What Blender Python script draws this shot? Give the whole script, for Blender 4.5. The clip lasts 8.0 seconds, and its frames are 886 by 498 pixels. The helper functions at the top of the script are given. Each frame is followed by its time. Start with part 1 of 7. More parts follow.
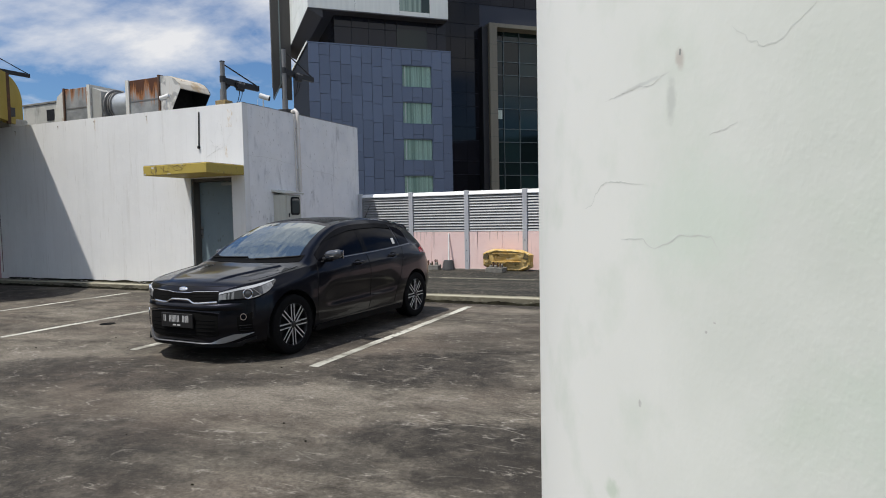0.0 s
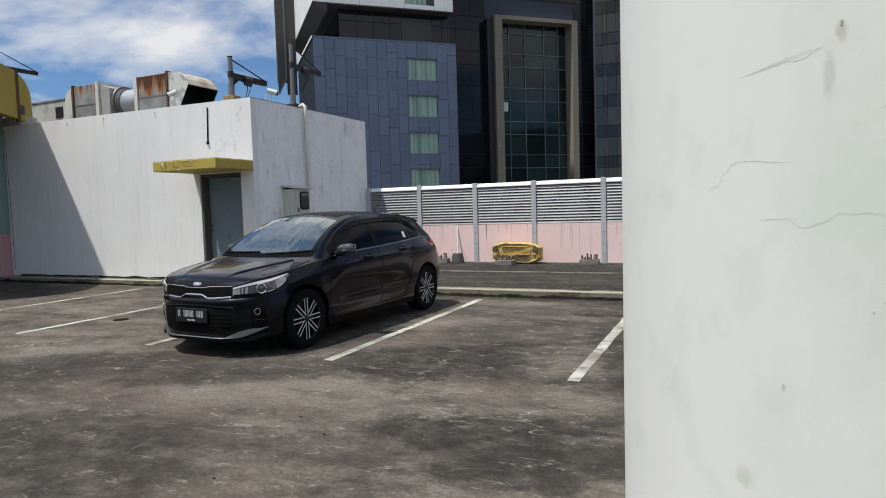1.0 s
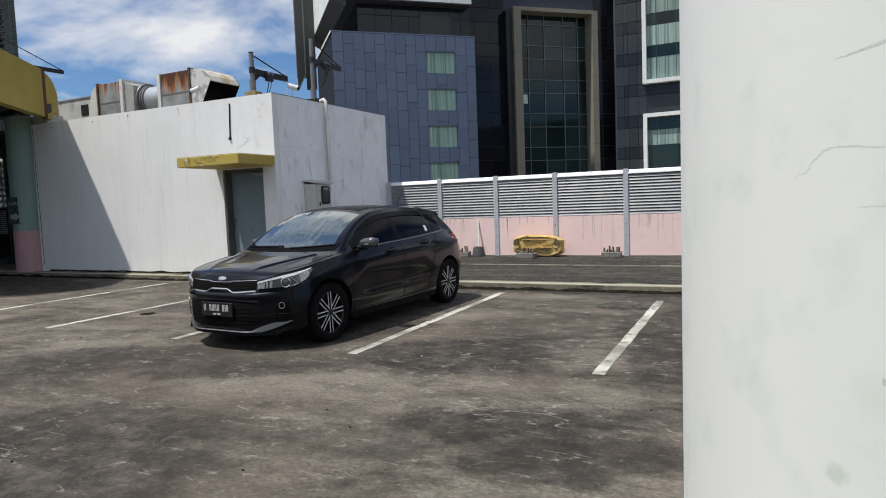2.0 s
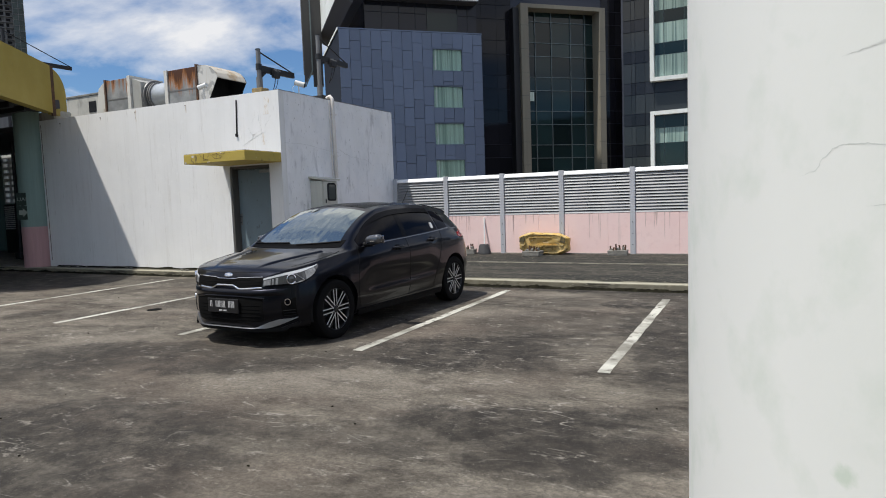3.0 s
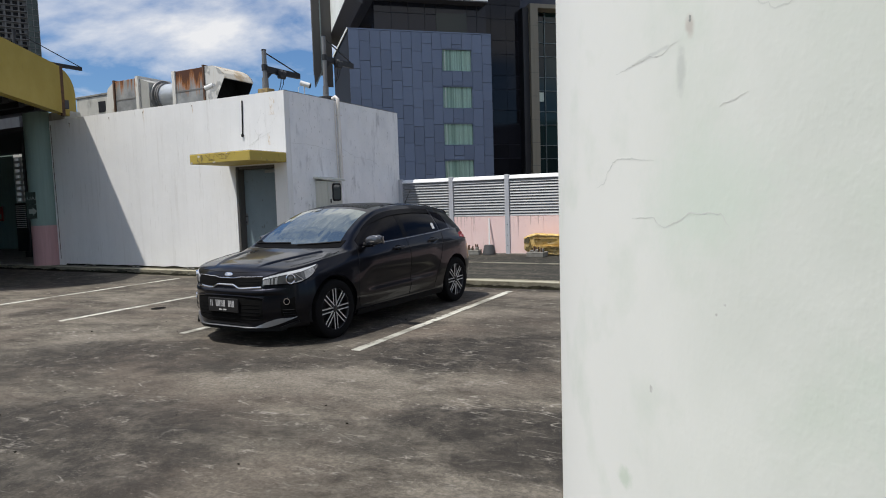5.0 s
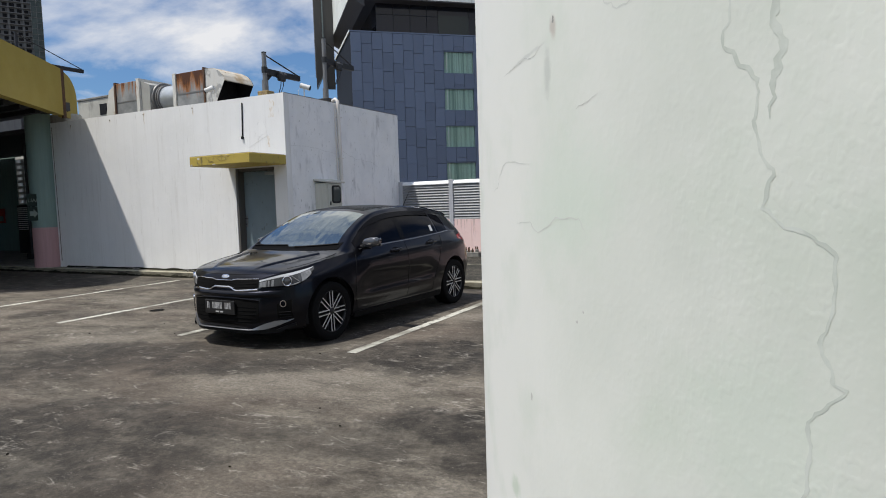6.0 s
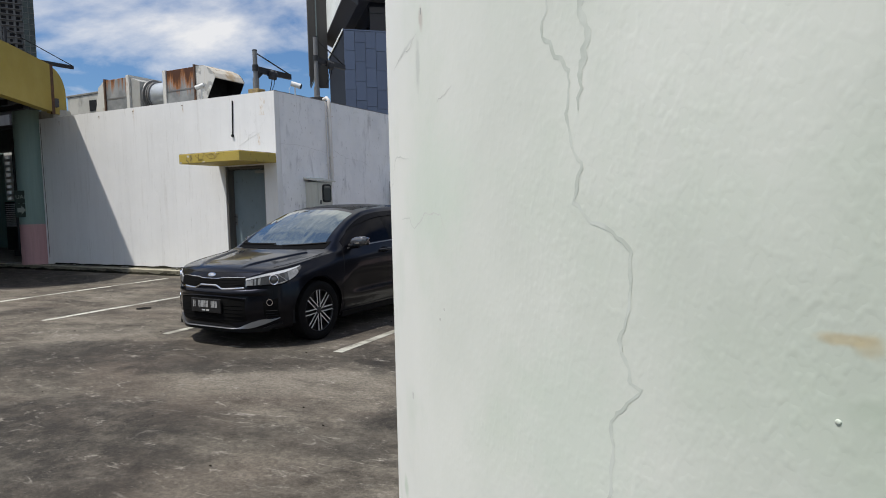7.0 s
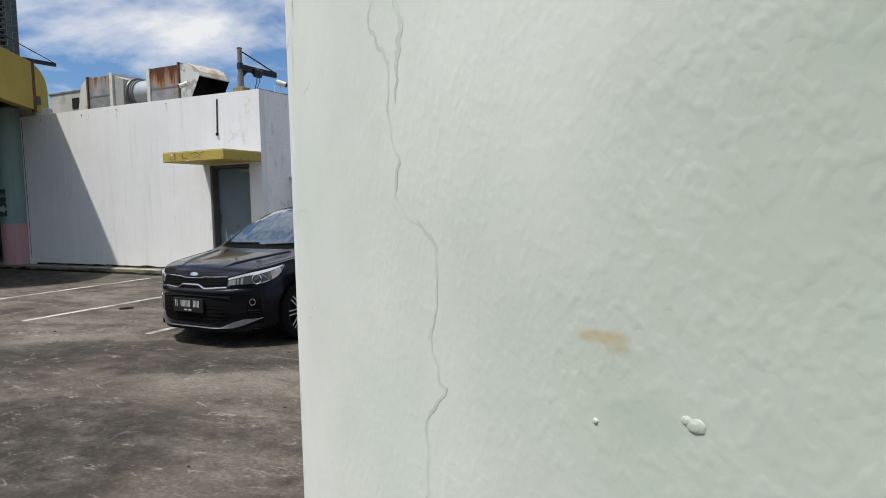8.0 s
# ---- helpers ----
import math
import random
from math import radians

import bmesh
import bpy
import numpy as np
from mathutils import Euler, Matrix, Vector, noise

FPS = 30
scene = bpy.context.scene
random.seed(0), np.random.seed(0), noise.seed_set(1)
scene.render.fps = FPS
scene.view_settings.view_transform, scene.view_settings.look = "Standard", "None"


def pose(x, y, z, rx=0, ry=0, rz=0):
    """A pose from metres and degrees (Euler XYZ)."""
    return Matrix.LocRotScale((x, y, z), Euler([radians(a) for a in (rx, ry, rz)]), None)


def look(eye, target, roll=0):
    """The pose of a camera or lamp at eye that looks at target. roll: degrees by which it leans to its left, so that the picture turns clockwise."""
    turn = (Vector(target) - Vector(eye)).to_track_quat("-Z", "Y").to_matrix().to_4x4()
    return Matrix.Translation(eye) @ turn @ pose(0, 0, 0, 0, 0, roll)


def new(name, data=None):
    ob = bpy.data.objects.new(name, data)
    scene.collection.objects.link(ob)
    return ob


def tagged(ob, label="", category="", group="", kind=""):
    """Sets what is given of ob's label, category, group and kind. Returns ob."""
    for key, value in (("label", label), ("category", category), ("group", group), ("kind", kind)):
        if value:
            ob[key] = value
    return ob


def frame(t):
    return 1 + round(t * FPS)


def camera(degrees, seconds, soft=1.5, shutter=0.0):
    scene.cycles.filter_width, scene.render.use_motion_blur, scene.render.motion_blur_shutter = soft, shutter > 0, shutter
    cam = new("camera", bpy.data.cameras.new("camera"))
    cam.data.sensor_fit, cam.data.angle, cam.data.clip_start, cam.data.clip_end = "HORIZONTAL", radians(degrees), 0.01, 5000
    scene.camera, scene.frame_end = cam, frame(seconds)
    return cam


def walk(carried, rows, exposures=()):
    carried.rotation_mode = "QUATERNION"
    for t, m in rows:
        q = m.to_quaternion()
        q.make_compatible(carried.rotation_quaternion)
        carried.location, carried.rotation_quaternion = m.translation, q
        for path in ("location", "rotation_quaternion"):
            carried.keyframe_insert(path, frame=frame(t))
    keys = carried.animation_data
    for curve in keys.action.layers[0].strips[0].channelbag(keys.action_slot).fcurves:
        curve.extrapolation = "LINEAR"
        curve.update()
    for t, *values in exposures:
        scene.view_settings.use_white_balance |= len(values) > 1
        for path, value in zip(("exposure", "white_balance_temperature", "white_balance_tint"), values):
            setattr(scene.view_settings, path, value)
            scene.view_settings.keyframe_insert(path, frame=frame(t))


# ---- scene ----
cam = camera(69.71, 8.0, soft=1.0)
PATH = [
    (0.0, pose(0.0000, 0.6581, 1.4033, 86.907, 1.167, 23.719)),
    (0.5, pose(-0.0266, 0.6479, 1.4007, 86.481, 1.204, 23.729)),
    (1.0, pose(-0.0600, 0.6391, 1.3995, 86.332, 1.735, 24.260)),
    (1.5, pose(-0.0897, 0.6329, 1.3991, 86.024, 2.152, 25.366)),
    (3.0, pose(-0.0907, 0.6364, 1.3985, 85.592, 1.978, 26.536)),
    (3.5, pose(-0.0678, 0.6454, 1.3992, 85.410, 1.745, 26.775)),
    (4.0, pose(-0.0414, 0.6516, 1.4007, 85.777, 1.808, 26.704)),
    (4.5, pose(-0.0135, 0.6597, 1.4006, 85.567, 1.753, 27.155)),
    (6.0, pose(0.0629, 0.7041, 1.3997, 85.842, 1.759, 27.630)),
    (6.5, pose(0.0850, 0.7187, 1.3973, 85.709, 1.310, 27.427)),
    (7.0, pose(0.1058, 0.7314, 1.3963, 85.819, 1.297, 27.003)),
    (7.5, pose(0.1252, 0.7427, 1.3949, 85.757, 1.191, 26.492)),
    (8.0, pose(0.1440, 0.7548, 1.3942, 85.713, 1.289, 25.957)),
]
walk(cam, PATH, [(0.0, -0.22), (1.0, -0.23), (1.5, -0.20), (4.5, -0.15), (6.0, -0.20), (7.0, -0.20), (8.0, -0.16)])

# ---- sun, sky and exposure ----
SUN_WAY = Vector((0.27, 0.34, -1.0)).normalized()
sun = new("sun", bpy.data.lights.new("sun", "SUN"))
sun.data.energy, sun.data.angle, sun.data.color = 5.0, radians(1.2), (1.0, 0.965, 0.90)
sun.matrix_basis = look((0, 0, 40), Vector((0, 0, 40)) + SUN_WAY)

world = bpy.data.worlds.new("sky")
scene.world = world
world.use_nodes = True
wn = world.node_tree.nodes
wl = world.node_tree.links
wn.clear()
w_out = wn.new("ShaderNodeOutputWorld")
w_bg = wn.new("ShaderNodeBackground")
w_sky = wn.new("ShaderNodeTexSky")
w_sky.sky_type, w_sky.sun_disc = "NISHITA", False
w_sky.sun_elevation = math.asin(-SUN_WAY.z)
w_sky.sun_rotation = math.atan2(-SUN_WAY.x, -SUN_WAY.y)
w_sky.air_density, w_sky.dust_density, w_sky.ozone_density = 1.0, 0.6, 1.6
w_bg.inputs["Strength"].default_value = 0.090
# a layer of bright broken cloud, seen flat from below
w_tc = wn.new("ShaderNodeTexCoord")
w_sep = wn.new("ShaderNodeSeparateXYZ")
wl.new(w_tc.outputs["Generated"], w_sep.inputs[0])


def wmath(op, a, b=None):
    n = wn.new("ShaderNodeMath")
    n.operation = op
    for i, v in enumerate((a, b)):
        if v is None:
            continue
        if isinstance(v, (int, float)):
            n.inputs[i].default_value = v
        else:
            wl.new(v, n.inputs[i])
    return n.outputs[0]


w_up = wmath("MAXIMUM", wmath("ADD", w_sep.outputs["Z"], 0.20), 0.06)
w_flat = wn.new("ShaderNodeCombineXYZ")
wl.new(wmath("DIVIDE", w_sep.outputs["X"], w_up), w_flat.inputs[0])
wl.new(wmath("DIVIDE", w_sep.outputs["Y"], w_up), w_flat.inputs[1])
w_noise = wn.new("ShaderNodeTexNoise")
w_noise.inputs["Scale"].default_value = 1.5
w_noise.inputs["Detail"].default_value = 9.0
w_noise.inputs["Roughness"].default_value = 0.56
w_noise.inputs["Distortion"].default_value = 0.25
w_shift = wn.new("ShaderNodeMapping")
w_shift.inputs["Location"].default_value = (1.9, 0.35, 0.0)
wl.new(w_flat.outputs[0], w_shift.inputs[0])
wl.new(w_shift.outputs[0], w_noise.inputs["Vector"])
w_ramp = wn.new("ShaderNodeValToRGB")
w_ramp.color_ramp.elements[0].position, w_ramp.color_ramp.elements[1].position = 0.53, 0.73
# a bank of cloud stands over the roofs and breaks up overhead and towards the horizon
w_bank = wn.new("ShaderNodeValToRGB")
for at, level in ((0.17, 0.0), (0.25, 0.17), (0.40, 0.13), (0.52, 0.14), (0.74, 0.16), (0.86, 0.02)):
    e = w_bank.color_ramp.elements.new(at)
    e.color = (level, level, level, 1)
w_bank.color_ramp.elements.remove(w_bank.color_ramp.elements[-1])
w_bank.color_ramp.elements.remove(w_bank.color_ramp.elements[0])
wl.new(w_sep.outputs["Z"], w_bank.inputs[0])
wl.new(wmath("ADD", w_noise.outputs["Fac"], w_bank.outputs[0]), w_ramp.inputs[0])
w_mix = wn.new("ShaderNodeMix")
w_mix.data_type = "RGBA"
wl.new(w_ramp.outputs[0], w_mix.inputs["Factor"])
w_tint = wn.new("ShaderNodeMix")
w_tint.data_type, w_tint.blend_type = "RGBA", "MULTIPLY"
w_tint.inputs["Factor"].default_value = 1.0
w_tint.inputs["B"].default_value = (0.76, 1.03, 1.33, 1.0)
wl.new(w_sky.outputs[0], w_tint.inputs["A"])
wl.new(w_tint.outputs["Result"], w_mix.inputs["A"])
w_mix.inputs["B"].default_value = (10.4, 10.5, 10.8, 1.0)
wl.new(w_mix.outputs["Result"], w_bg.inputs["Color"])
wl.new(w_bg.outputs[0], w_out.inputs[0])


# ---- materials ----
def node(nt, kind, **values):
    n = nt.nodes.new(kind)
    for k, v in values.items():
        n.inputs[k.replace("_", " ")].default_value = v
    return n


def noise_fac(nt, scale, detail=5.0, stretch=(1, 1, 1), lo=0.35, hi=0.65, rough=0.6, coords="Object", shift=(0, 0, 0), turn=0.0):
    tc = nt.nodes.new("ShaderNodeTexCoord")
    mp = nt.nodes.new("ShaderNodeMapping")
    mp.inputs["Scale"].default_value = stretch
    mp.inputs["Location"].default_value = shift
    mp.inputs["Rotation"].default_value = (0, 0, radians(turn))
    nz = node(nt, "ShaderNodeTexNoise", Scale=scale, Detail=detail, Roughness=rough)
    rp = nt.nodes.new("ShaderNodeMapRange")
    rp.inputs["From Min"].default_value, rp.inputs["From Max"].default_value = lo, hi
    nt.links.new(tc.outputs[coords], mp.inputs[0])
    nt.links.new(mp.outputs[0], nz.inputs["Vector"])
    nt.links.new(nz.outputs["Fac"], rp.inputs["Value"])
    return rp.outputs[0], nz.outputs["Fac"]


def blend(nt, fac, a, b, mode="MIX"):
    m = nt.nodes.new("ShaderNodeMix")
    m.data_type, m.blend_type = "RGBA", mode
    for key, v in (("Factor", fac), ("A", a), ("B", b)):
        if isinstance(v, (int, float)):
            m.inputs[key].default_value = v
        elif isinstance(v, tuple):
            m.inputs[key].default_value = (*v[:3], 1.0)
        else:
            nt.links.new(v, m.inputs[key])
    return m.outputs["Result"]


def times(nt, a, b, op="MULTIPLY"):
    m = nt.nodes.new("ShaderNodeMath")
    m.operation = op
    for i, v in enumerate((a, b)):
        if isinstance(v, (int, float)):
            m.inputs[i].default_value = v
        else:
            nt.links.new(v, m.inputs[i])
    return m.outputs[0]


def surface(name, col, rough=0.6, metal=0.0, spots=(), bump=0.0, bump_scale=60.0, coat=0.0, vary=0.0, spec=0.5, rough_vary=0.0):
    """spots: (colour, strength, scale, stretch, lo, hi) layers laid over the base colour one by one."""
    m = bpy.data.materials.new(name)
    m.use_nodes = True
    nt = m.node_tree
    b = nt.nodes["Principled BSDF"]
    b.inputs["Base Color"].default_value = (*col, 1)
    b.inputs["Roughness"].default_value, b.inputs["Metallic"].default_value = rough, metal
    b.inputs["Coat Weight"].default_value, b.inputs["Coat Roughness"].default_value = coat, 0.03
    b.inputs["Specular IOR Level"].default_value = spec
    out = None
    for i, (c, strength, scale, stretch, lo, hi) in enumerate(spots):
        f, _ = noise_fac(nt, scale, 6.0, stretch, lo, hi, shift=(i * 3.7, i * 1.3, i * 2.1))
        out = blend(nt, times(nt, f, strength), out if out is not None else col, c)
    if vary:
        info = nt.nodes.new("ShaderNodeObjectInfo")
        mr = nt.nodes.new("ShaderNodeMapRange")
        mr.inputs["To Min"].default_value, mr.inputs["To Max"].default_value = 1 - vary, 1 + vary
        nt.links.new(info.outputs["Random"], mr.inputs["Value"])
        mul = nt.nodes.new("ShaderNodeVectorMath")
        mul.operation = "SCALE"
        if out is not None:
            nt.links.new(out, mul.inputs[0])
        else:
            mul.inputs[0].default_value = col
        nt.links.new(mr.outputs[0], mul.inputs["Scale"])
        out = mul.outputs[0]
    if out is not None:
        nt.links.new(out, b.inputs["Base Color"])
    if bump:
        _, h = noise_fac(nt, bump_scale, 8.0)
        bp = node(nt, "ShaderNodeBump", Strength=bump, Distance=0.01)
        nt.links.new(h, bp.inputs["Height"])
        nt.links.new(bp.outputs[0], b.inputs["Normal"])
    if rough_vary:
        f, _ = noise_fac(nt, 4.0, 6.0)
        mr = nt.nodes.new("ShaderNodeMapRange")
        mr.inputs["To Min"].default_value, mr.inputs["To Max"].default_value = rough - rough_vary, rough + rough_vary
        nt.links.new(f, mr.inputs["Value"])
        nt.links.new(mr.outputs[0], b.inputs["Roughness"])
    return m


ONE = (1, 1, 1)
STREAK = (5, 5, 0.35)
M_wall = surface("weathered_white_paint", (0.85, 0.85, 0.845), 0.75, bump=0.25, bump_scale=25, spots=(
    ((0.70, 0.70, 0.695), 0.35, 0.8, STREAK, 0.45, 0.78), ((0.74, 0.74, 0.73), 0.5, 0.8, ONE, 0.4, 0.7),
    ((0.58, 0.56, 0.53), 0.35, 2.0, (5, 5, 0.3), 0.56, 0.76), ((0.36, 0.34, 0.30), 0.5, 6.0, STREAK, 0.64, 0.78), ((0.86, 0.86, 0.85), 0.5, 9.0, ONE, 0.55, 0.7)))
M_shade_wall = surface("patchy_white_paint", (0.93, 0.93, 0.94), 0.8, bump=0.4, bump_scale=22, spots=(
    ((0.78, 0.79, 0.81), 0.7, 1.6, (1, 1, 0.7), 0.45, 0.66), ((0.42, 0.42, 0.43), 0.65, 6.0, (1, 1, 0.30), 0.56, 0.74),
    ((0.90, 0.90, 0.90), 0.7, 3.0, ONE, 0.50, 0.62), ((0.46, 0.45, 0.44), 0.7, 16.0, (1, 1, 0.6), 0.62, 0.70)))
M_yellow = surface("faded_yellow_paint", (0.36, 0.27, 0.045), 0.6, bump=0.15, spots=(
    ((0.42, 0.33, 0.08), 0.6, 2.0, ONE, 0.4, 0.7), ((0.25, 0.19, 0.06), 0.5, 7.0, STREAK, 0.58, 0.8)))
M_canopy_yellow = surface("chipped_yellow_paint", (0.46, 0.35, 0.07), 0.65, bump=0.3, bump_scale=40, spots=(
    ((0.42, 0.32, 0.08), 0.6, 4.0, ONE, 0.4, 0.7), ((0.12, 0.10, 0.06), 0.85, 9.0, (1.5, 1.5, 0.7), 0.60, 0.70), ((0.72, 0.70, 0.60), 0.8, 7.0, ONE, 0.69, 0.72)))
M_mint = surface("mint_paint", (0.23, 0.325, 0.295), 0.7, bump=0.2, spots=(((0.17, 0.24, 0.22), 0.6, 2.0, STREAK, 0.4, 0.7),))
M_pink = surface("pale_pink_paint", (0.86, 0.63, 0.60), 0.75, bump=0.2, bump_scale=30, spots=(
    ((0.88, 0.69, 0.655), 0.7, 1.4, ONE, 0.4, 0.7), ((0.40, 0.33, 0.30), 0.55, 3.0, (3, 3, 0.25), 0.62, 0.80), ((0.70, 0.48, 0.46), 0.4, 8.0, ONE, 0.55, 0.75)))
M_pink_base = surface("dull_pink_paint", (0.50, 0.30, 0.30), 0.75, bump=0.2, spots=(((0.40, 0.24, 0.24), 0.7, 3.0, STREAK, 0.42, 0.68),))
M_wall_drip = surface("grey_drip_stain", (0.60, 0.44, 0.41), 0.9, spots=(((0.80, 0.60, 0.57), 0.95, 5.0, (4, 4, 0.8), 0.46, 0.62),))
M_door = surface("blue_grey_door_paint", (0.19, 0.245, 0.275), 0.5, bump=0.1, spots=(((0.15, 0.195, 0.22), 0.6, 2.0, (1, 1, 0.6), 0.4, 0.7), ((0.07, 0.075, 0.08), 0.6, 16.0, (1, 1, 0.5), 0.62, 0.72), ((0.27, 0.25, 0.22), 0.5, 14.0, ONE, 0.68, 0.74)))
M_frame = surface("shaded_frame_paint", (0.10, 0.095, 0.088), 0.6, spots=(((0.06, 0.055, 0.05), 0.6, 5.0, STREAK, 0.45, 0.7),))
M_grey_paint = surface("grey_steel_paint", (0.36, 0.36, 0.34), 0.5, spots=(((0.28, 0.27, 0.25), 0.5, 5.0, ONE, 0.45, 0.7),))
M_box_paint = surface("cream_grey_enamel", (0.56, 0.56, 0.50), 0.5, spots=(((0.44, 0.43, 0.37), 0.6, 6.0, STREAK, 0.45, 0.75),))
M_black = surface("matt_black", (0.013, 0.013, 0.015), 0.8, spec=0.15, spots=(((0.03, 0.03, 0.03), 0.6, 8.0, ONE, 0.4, 0.7),))
M_dark_steel = surface("dark_painted_steel", (0.014, 0.015, 0.018), 0.55, spots=(((0.05, 0.04, 0.035), 0.6, 9.0, ONE, 0.5, 0.75),))
M_pole = surface("weathered_galvanised_pole", (0.20, 0.20, 0.20), 0.5, 0.3, spots=(((0.13, 0.10, 0.08), 0.6, 7.0, ONE, 0.5, 0.75),))
M_galv = surface("galvanised_sheet", (0.34, 0.36, 0.37), 0.45, 0.35, bump=0.05, spots=(
    ((0.46, 0.47, 0.47), 0.6, 2.5, ONE, 0.4, 0.7), ((0.25, 0.26, 0.27), 0.6, 8.0, ONE, 0.5, 0.7)))


def rust_topped(name, height, less=0.0):
    """Galvanised sheet on which rust runs down from the upper edge; less: metres by which it stays higher up."""
    m = surface(name, (0.34, 0.35, 0.35), 0.6, 0.15, bump=0.1)
    nt = m.node_tree
    bsdf = nt.nodes["Principled BSDF"]
    patch, _ = noise_fac(nt, 2.5, 7.0, ONE, 0.38, 0.66)
    col = blend(nt, patch, (0.20, 0.21, 0.215), (0.36, 0.37, 0.37))
    tc = nt.nodes.new("ShaderNodeTexCoord")
    sp = nt.nodes.new("ShaderNodeSeparateXYZ")
    nt.links.new(tc.outputs["Object"], sp.inputs[0])
    _, run = noise_fac(nt, 4.0, 7.0, (1.8, 1.8, 0.12), rough=0.65)
    edge = times(nt, times(nt, sp.outputs["Z"], height + less, "SUBTRACT"), times(nt, times(nt, run, 0.5, "SUBTRACT"), 2.6), "ADD")
    for lo, hi, c, k in ((-0.36, -0.10, (0.36, 0.125, 0.016), 0.95), (-0.16, 0.02, (0.075, 0.025, 0.009), 0.97)):
        mr = nt.nodes.new("ShaderNodeMapRange")
        mr.inputs["From Min"].default_value, mr.inputs["From Max"].default_value = lo, hi
        nt.links.new(edge, mr.inputs["Value"])
        col = blend(nt, times(nt, mr.outputs[0], k), col, c)
    nt.links.new(col, bsdf.inputs["Base Color"])
    return m


M_rust_top = rust_topped("rust_topped_sheet", 1.02)
M_rust_edge = rust_topped("rust_edged_sheet", 1.06, 0.16)
M_bright_galv = surface("bright_galvanised_drum", (0.50, 0.54, 0.58), 0.38, 0.4, bump=0.05, spots=(
    ((0.38, 0.41, 0.44), 0.7, 3.0, ONE, 0.42, 0.65), ((0.62, 0.64, 0.66), 0.6, 6.0, ONE, 0.55, 0.7)))
M_rust = surface("dark_rust", (0.09, 0.05, 0.032), 0.85, bump=0.3, spots=(((0.20, 0.09, 0.04), 0.7, 12.0, ONE, 0.5, 0.7),))
M_peel = surface("peeling_white_sheet", (0.62, 0.61, 0.58), 0.7, bump=0.2, spots=(
    ((0.34, 0.34, 0.33), 0.95, 3.2, ONE, 0.50, 0.56), ((0.48, 0.40, 0.28), 0.6, 5.0, STREAK, 0.55, 0.75)))
M_hood_top = surface("browned_white_sheet", (0.60, 0.56, 0.48), 0.7, bump=0.2, spots=(((0.40, 0.28, 0.15), 0.8, 3.0, ONE, 0.45, 0.62), ((0.20, 0.12, 0.06), 0.8, 8.0, ONE, 0.58, 0.7)))
M_flange = surface("pale_flange", (0.62, 0.61, 0.57), 0.6, spots=(((0.40, 0.30, 0.20), 0.6, 6.0, ONE, 0.55, 0.7),))
M_white = surface("white_plastic", (0.75, 0.75, 0.73), 0.4, spots=(((0.6, 0.6, 0.57), 0.5, 10.0, ONE, 0.45, 0.7),))
M_cream_pipe = surface("cream_pvc_pipe", (0.84, 0.80, 0.76), 0.5, spots=(((0.5, 0.46, 0.40), 0.6, 4.0, STREAK, 0.4, 0.7),))
M_fence_metal = surface("pale_grey_powder_coat", (0.25, 0.255, 0.265), 0.45, 0.15, vary=0.05, spots=(((0.36, 0.36, 0.36), 0.6, 5.0, ONE, 0.45, 0.7),))
M_fence_cap = surface("white_cap_rail_paint", (0.84, 0.84, 0.84), 0.45, spots=(((0.6, 0.6, 0.58), 0.5, 5.0, ONE, 0.45, 0.7),))
M_post = surface("grey_post_paint", (0.50, 0.51, 0.545), 0.5, 0.1, spots=(((0.33, 0.33, 0.34), 0.6, 4.0, STREAK, 0.45, 0.7),))
M_bolt = surface("dark_bolt", (0.06, 0.05, 0.05), 0.5, 0.5)
M_concrete = surface("rough_grey_concrete", (0.20, 0.19, 0.17), 0.9, bump=0.5, bump_scale=30, vary=0.12, spots=(
    ((0.30, 0.29, 0.26), 0.6, 6.0, ONE, 0.45, 0.7), ((0.08, 0.08, 0.07), 0.7, 3.0, ONE, 0.52, 0.7)))
M_pale_concrete = surface("stained_pale_render", (0.40, 0.385, 0.34), 0.9, bump=0.3, spots=(
    ((0.52, 0.50, 0.44), 0.7, 2.2, ONE, 0.45, 0.62), ((0.17, 0.16, 0.14), 0.75, 1.8, (2, 2, 0.6), 0.50, 0.66)))
M_kerb = surface("mossy_kerb_concrete", (0.17, 0.155, 0.112), 0.9, bump=0.6, bump_scale=28, vary=0.02, spots=(
    ((0.25, 0.235, 0.18), 0.7, 6.0, ONE, 0.45, 0.7), ((0.028, 0.027, 0.018), 0.9, 3.4, (0.6, 1, 2.4), 0.50, 0.62), ((0.30, 0.28, 0.21), 0.8, 14.0, (0.6, 1, 1.6), 0.60, 0.66)))
M_kerb_paint = surface("faded_cream_kerb_paint", (0.38, 0.355, 0.265), 0.85, bump=0.4, bump_scale=30, spots=(
    ((0.24, 0.22, 0.17), 0.7, 5.0, ONE, 0.50, 0.68), ((0.45, 0.42, 0.33), 0.6, 12.0, ONE, 0.45, 0.7)))
M_step_edge = surface("pale_worn_concrete_edge", (0.30, 0.28, 0.22), 0.9, bump=0.4, spots=(((0.08, 0.075, 0.06), 0.85, 4.0, ONE, 0.45, 0.62),))
M_line = surface("worn_white_road_paint", (0.56, 0.55, 0.48), 0.85, bump=0.3, bump_scale=40, spots=(
    ((0.44, 0.42, 0.37), 0.7, 3.0, ONE, 0.42, 0.70), ((0.13, 0.12, 0.10), 0.9, 11.0, ONE, 0.55, 0.64), ((0.17, 0.16, 0.13), 0.85, 1.3, ONE, 0.47, 0.60)))
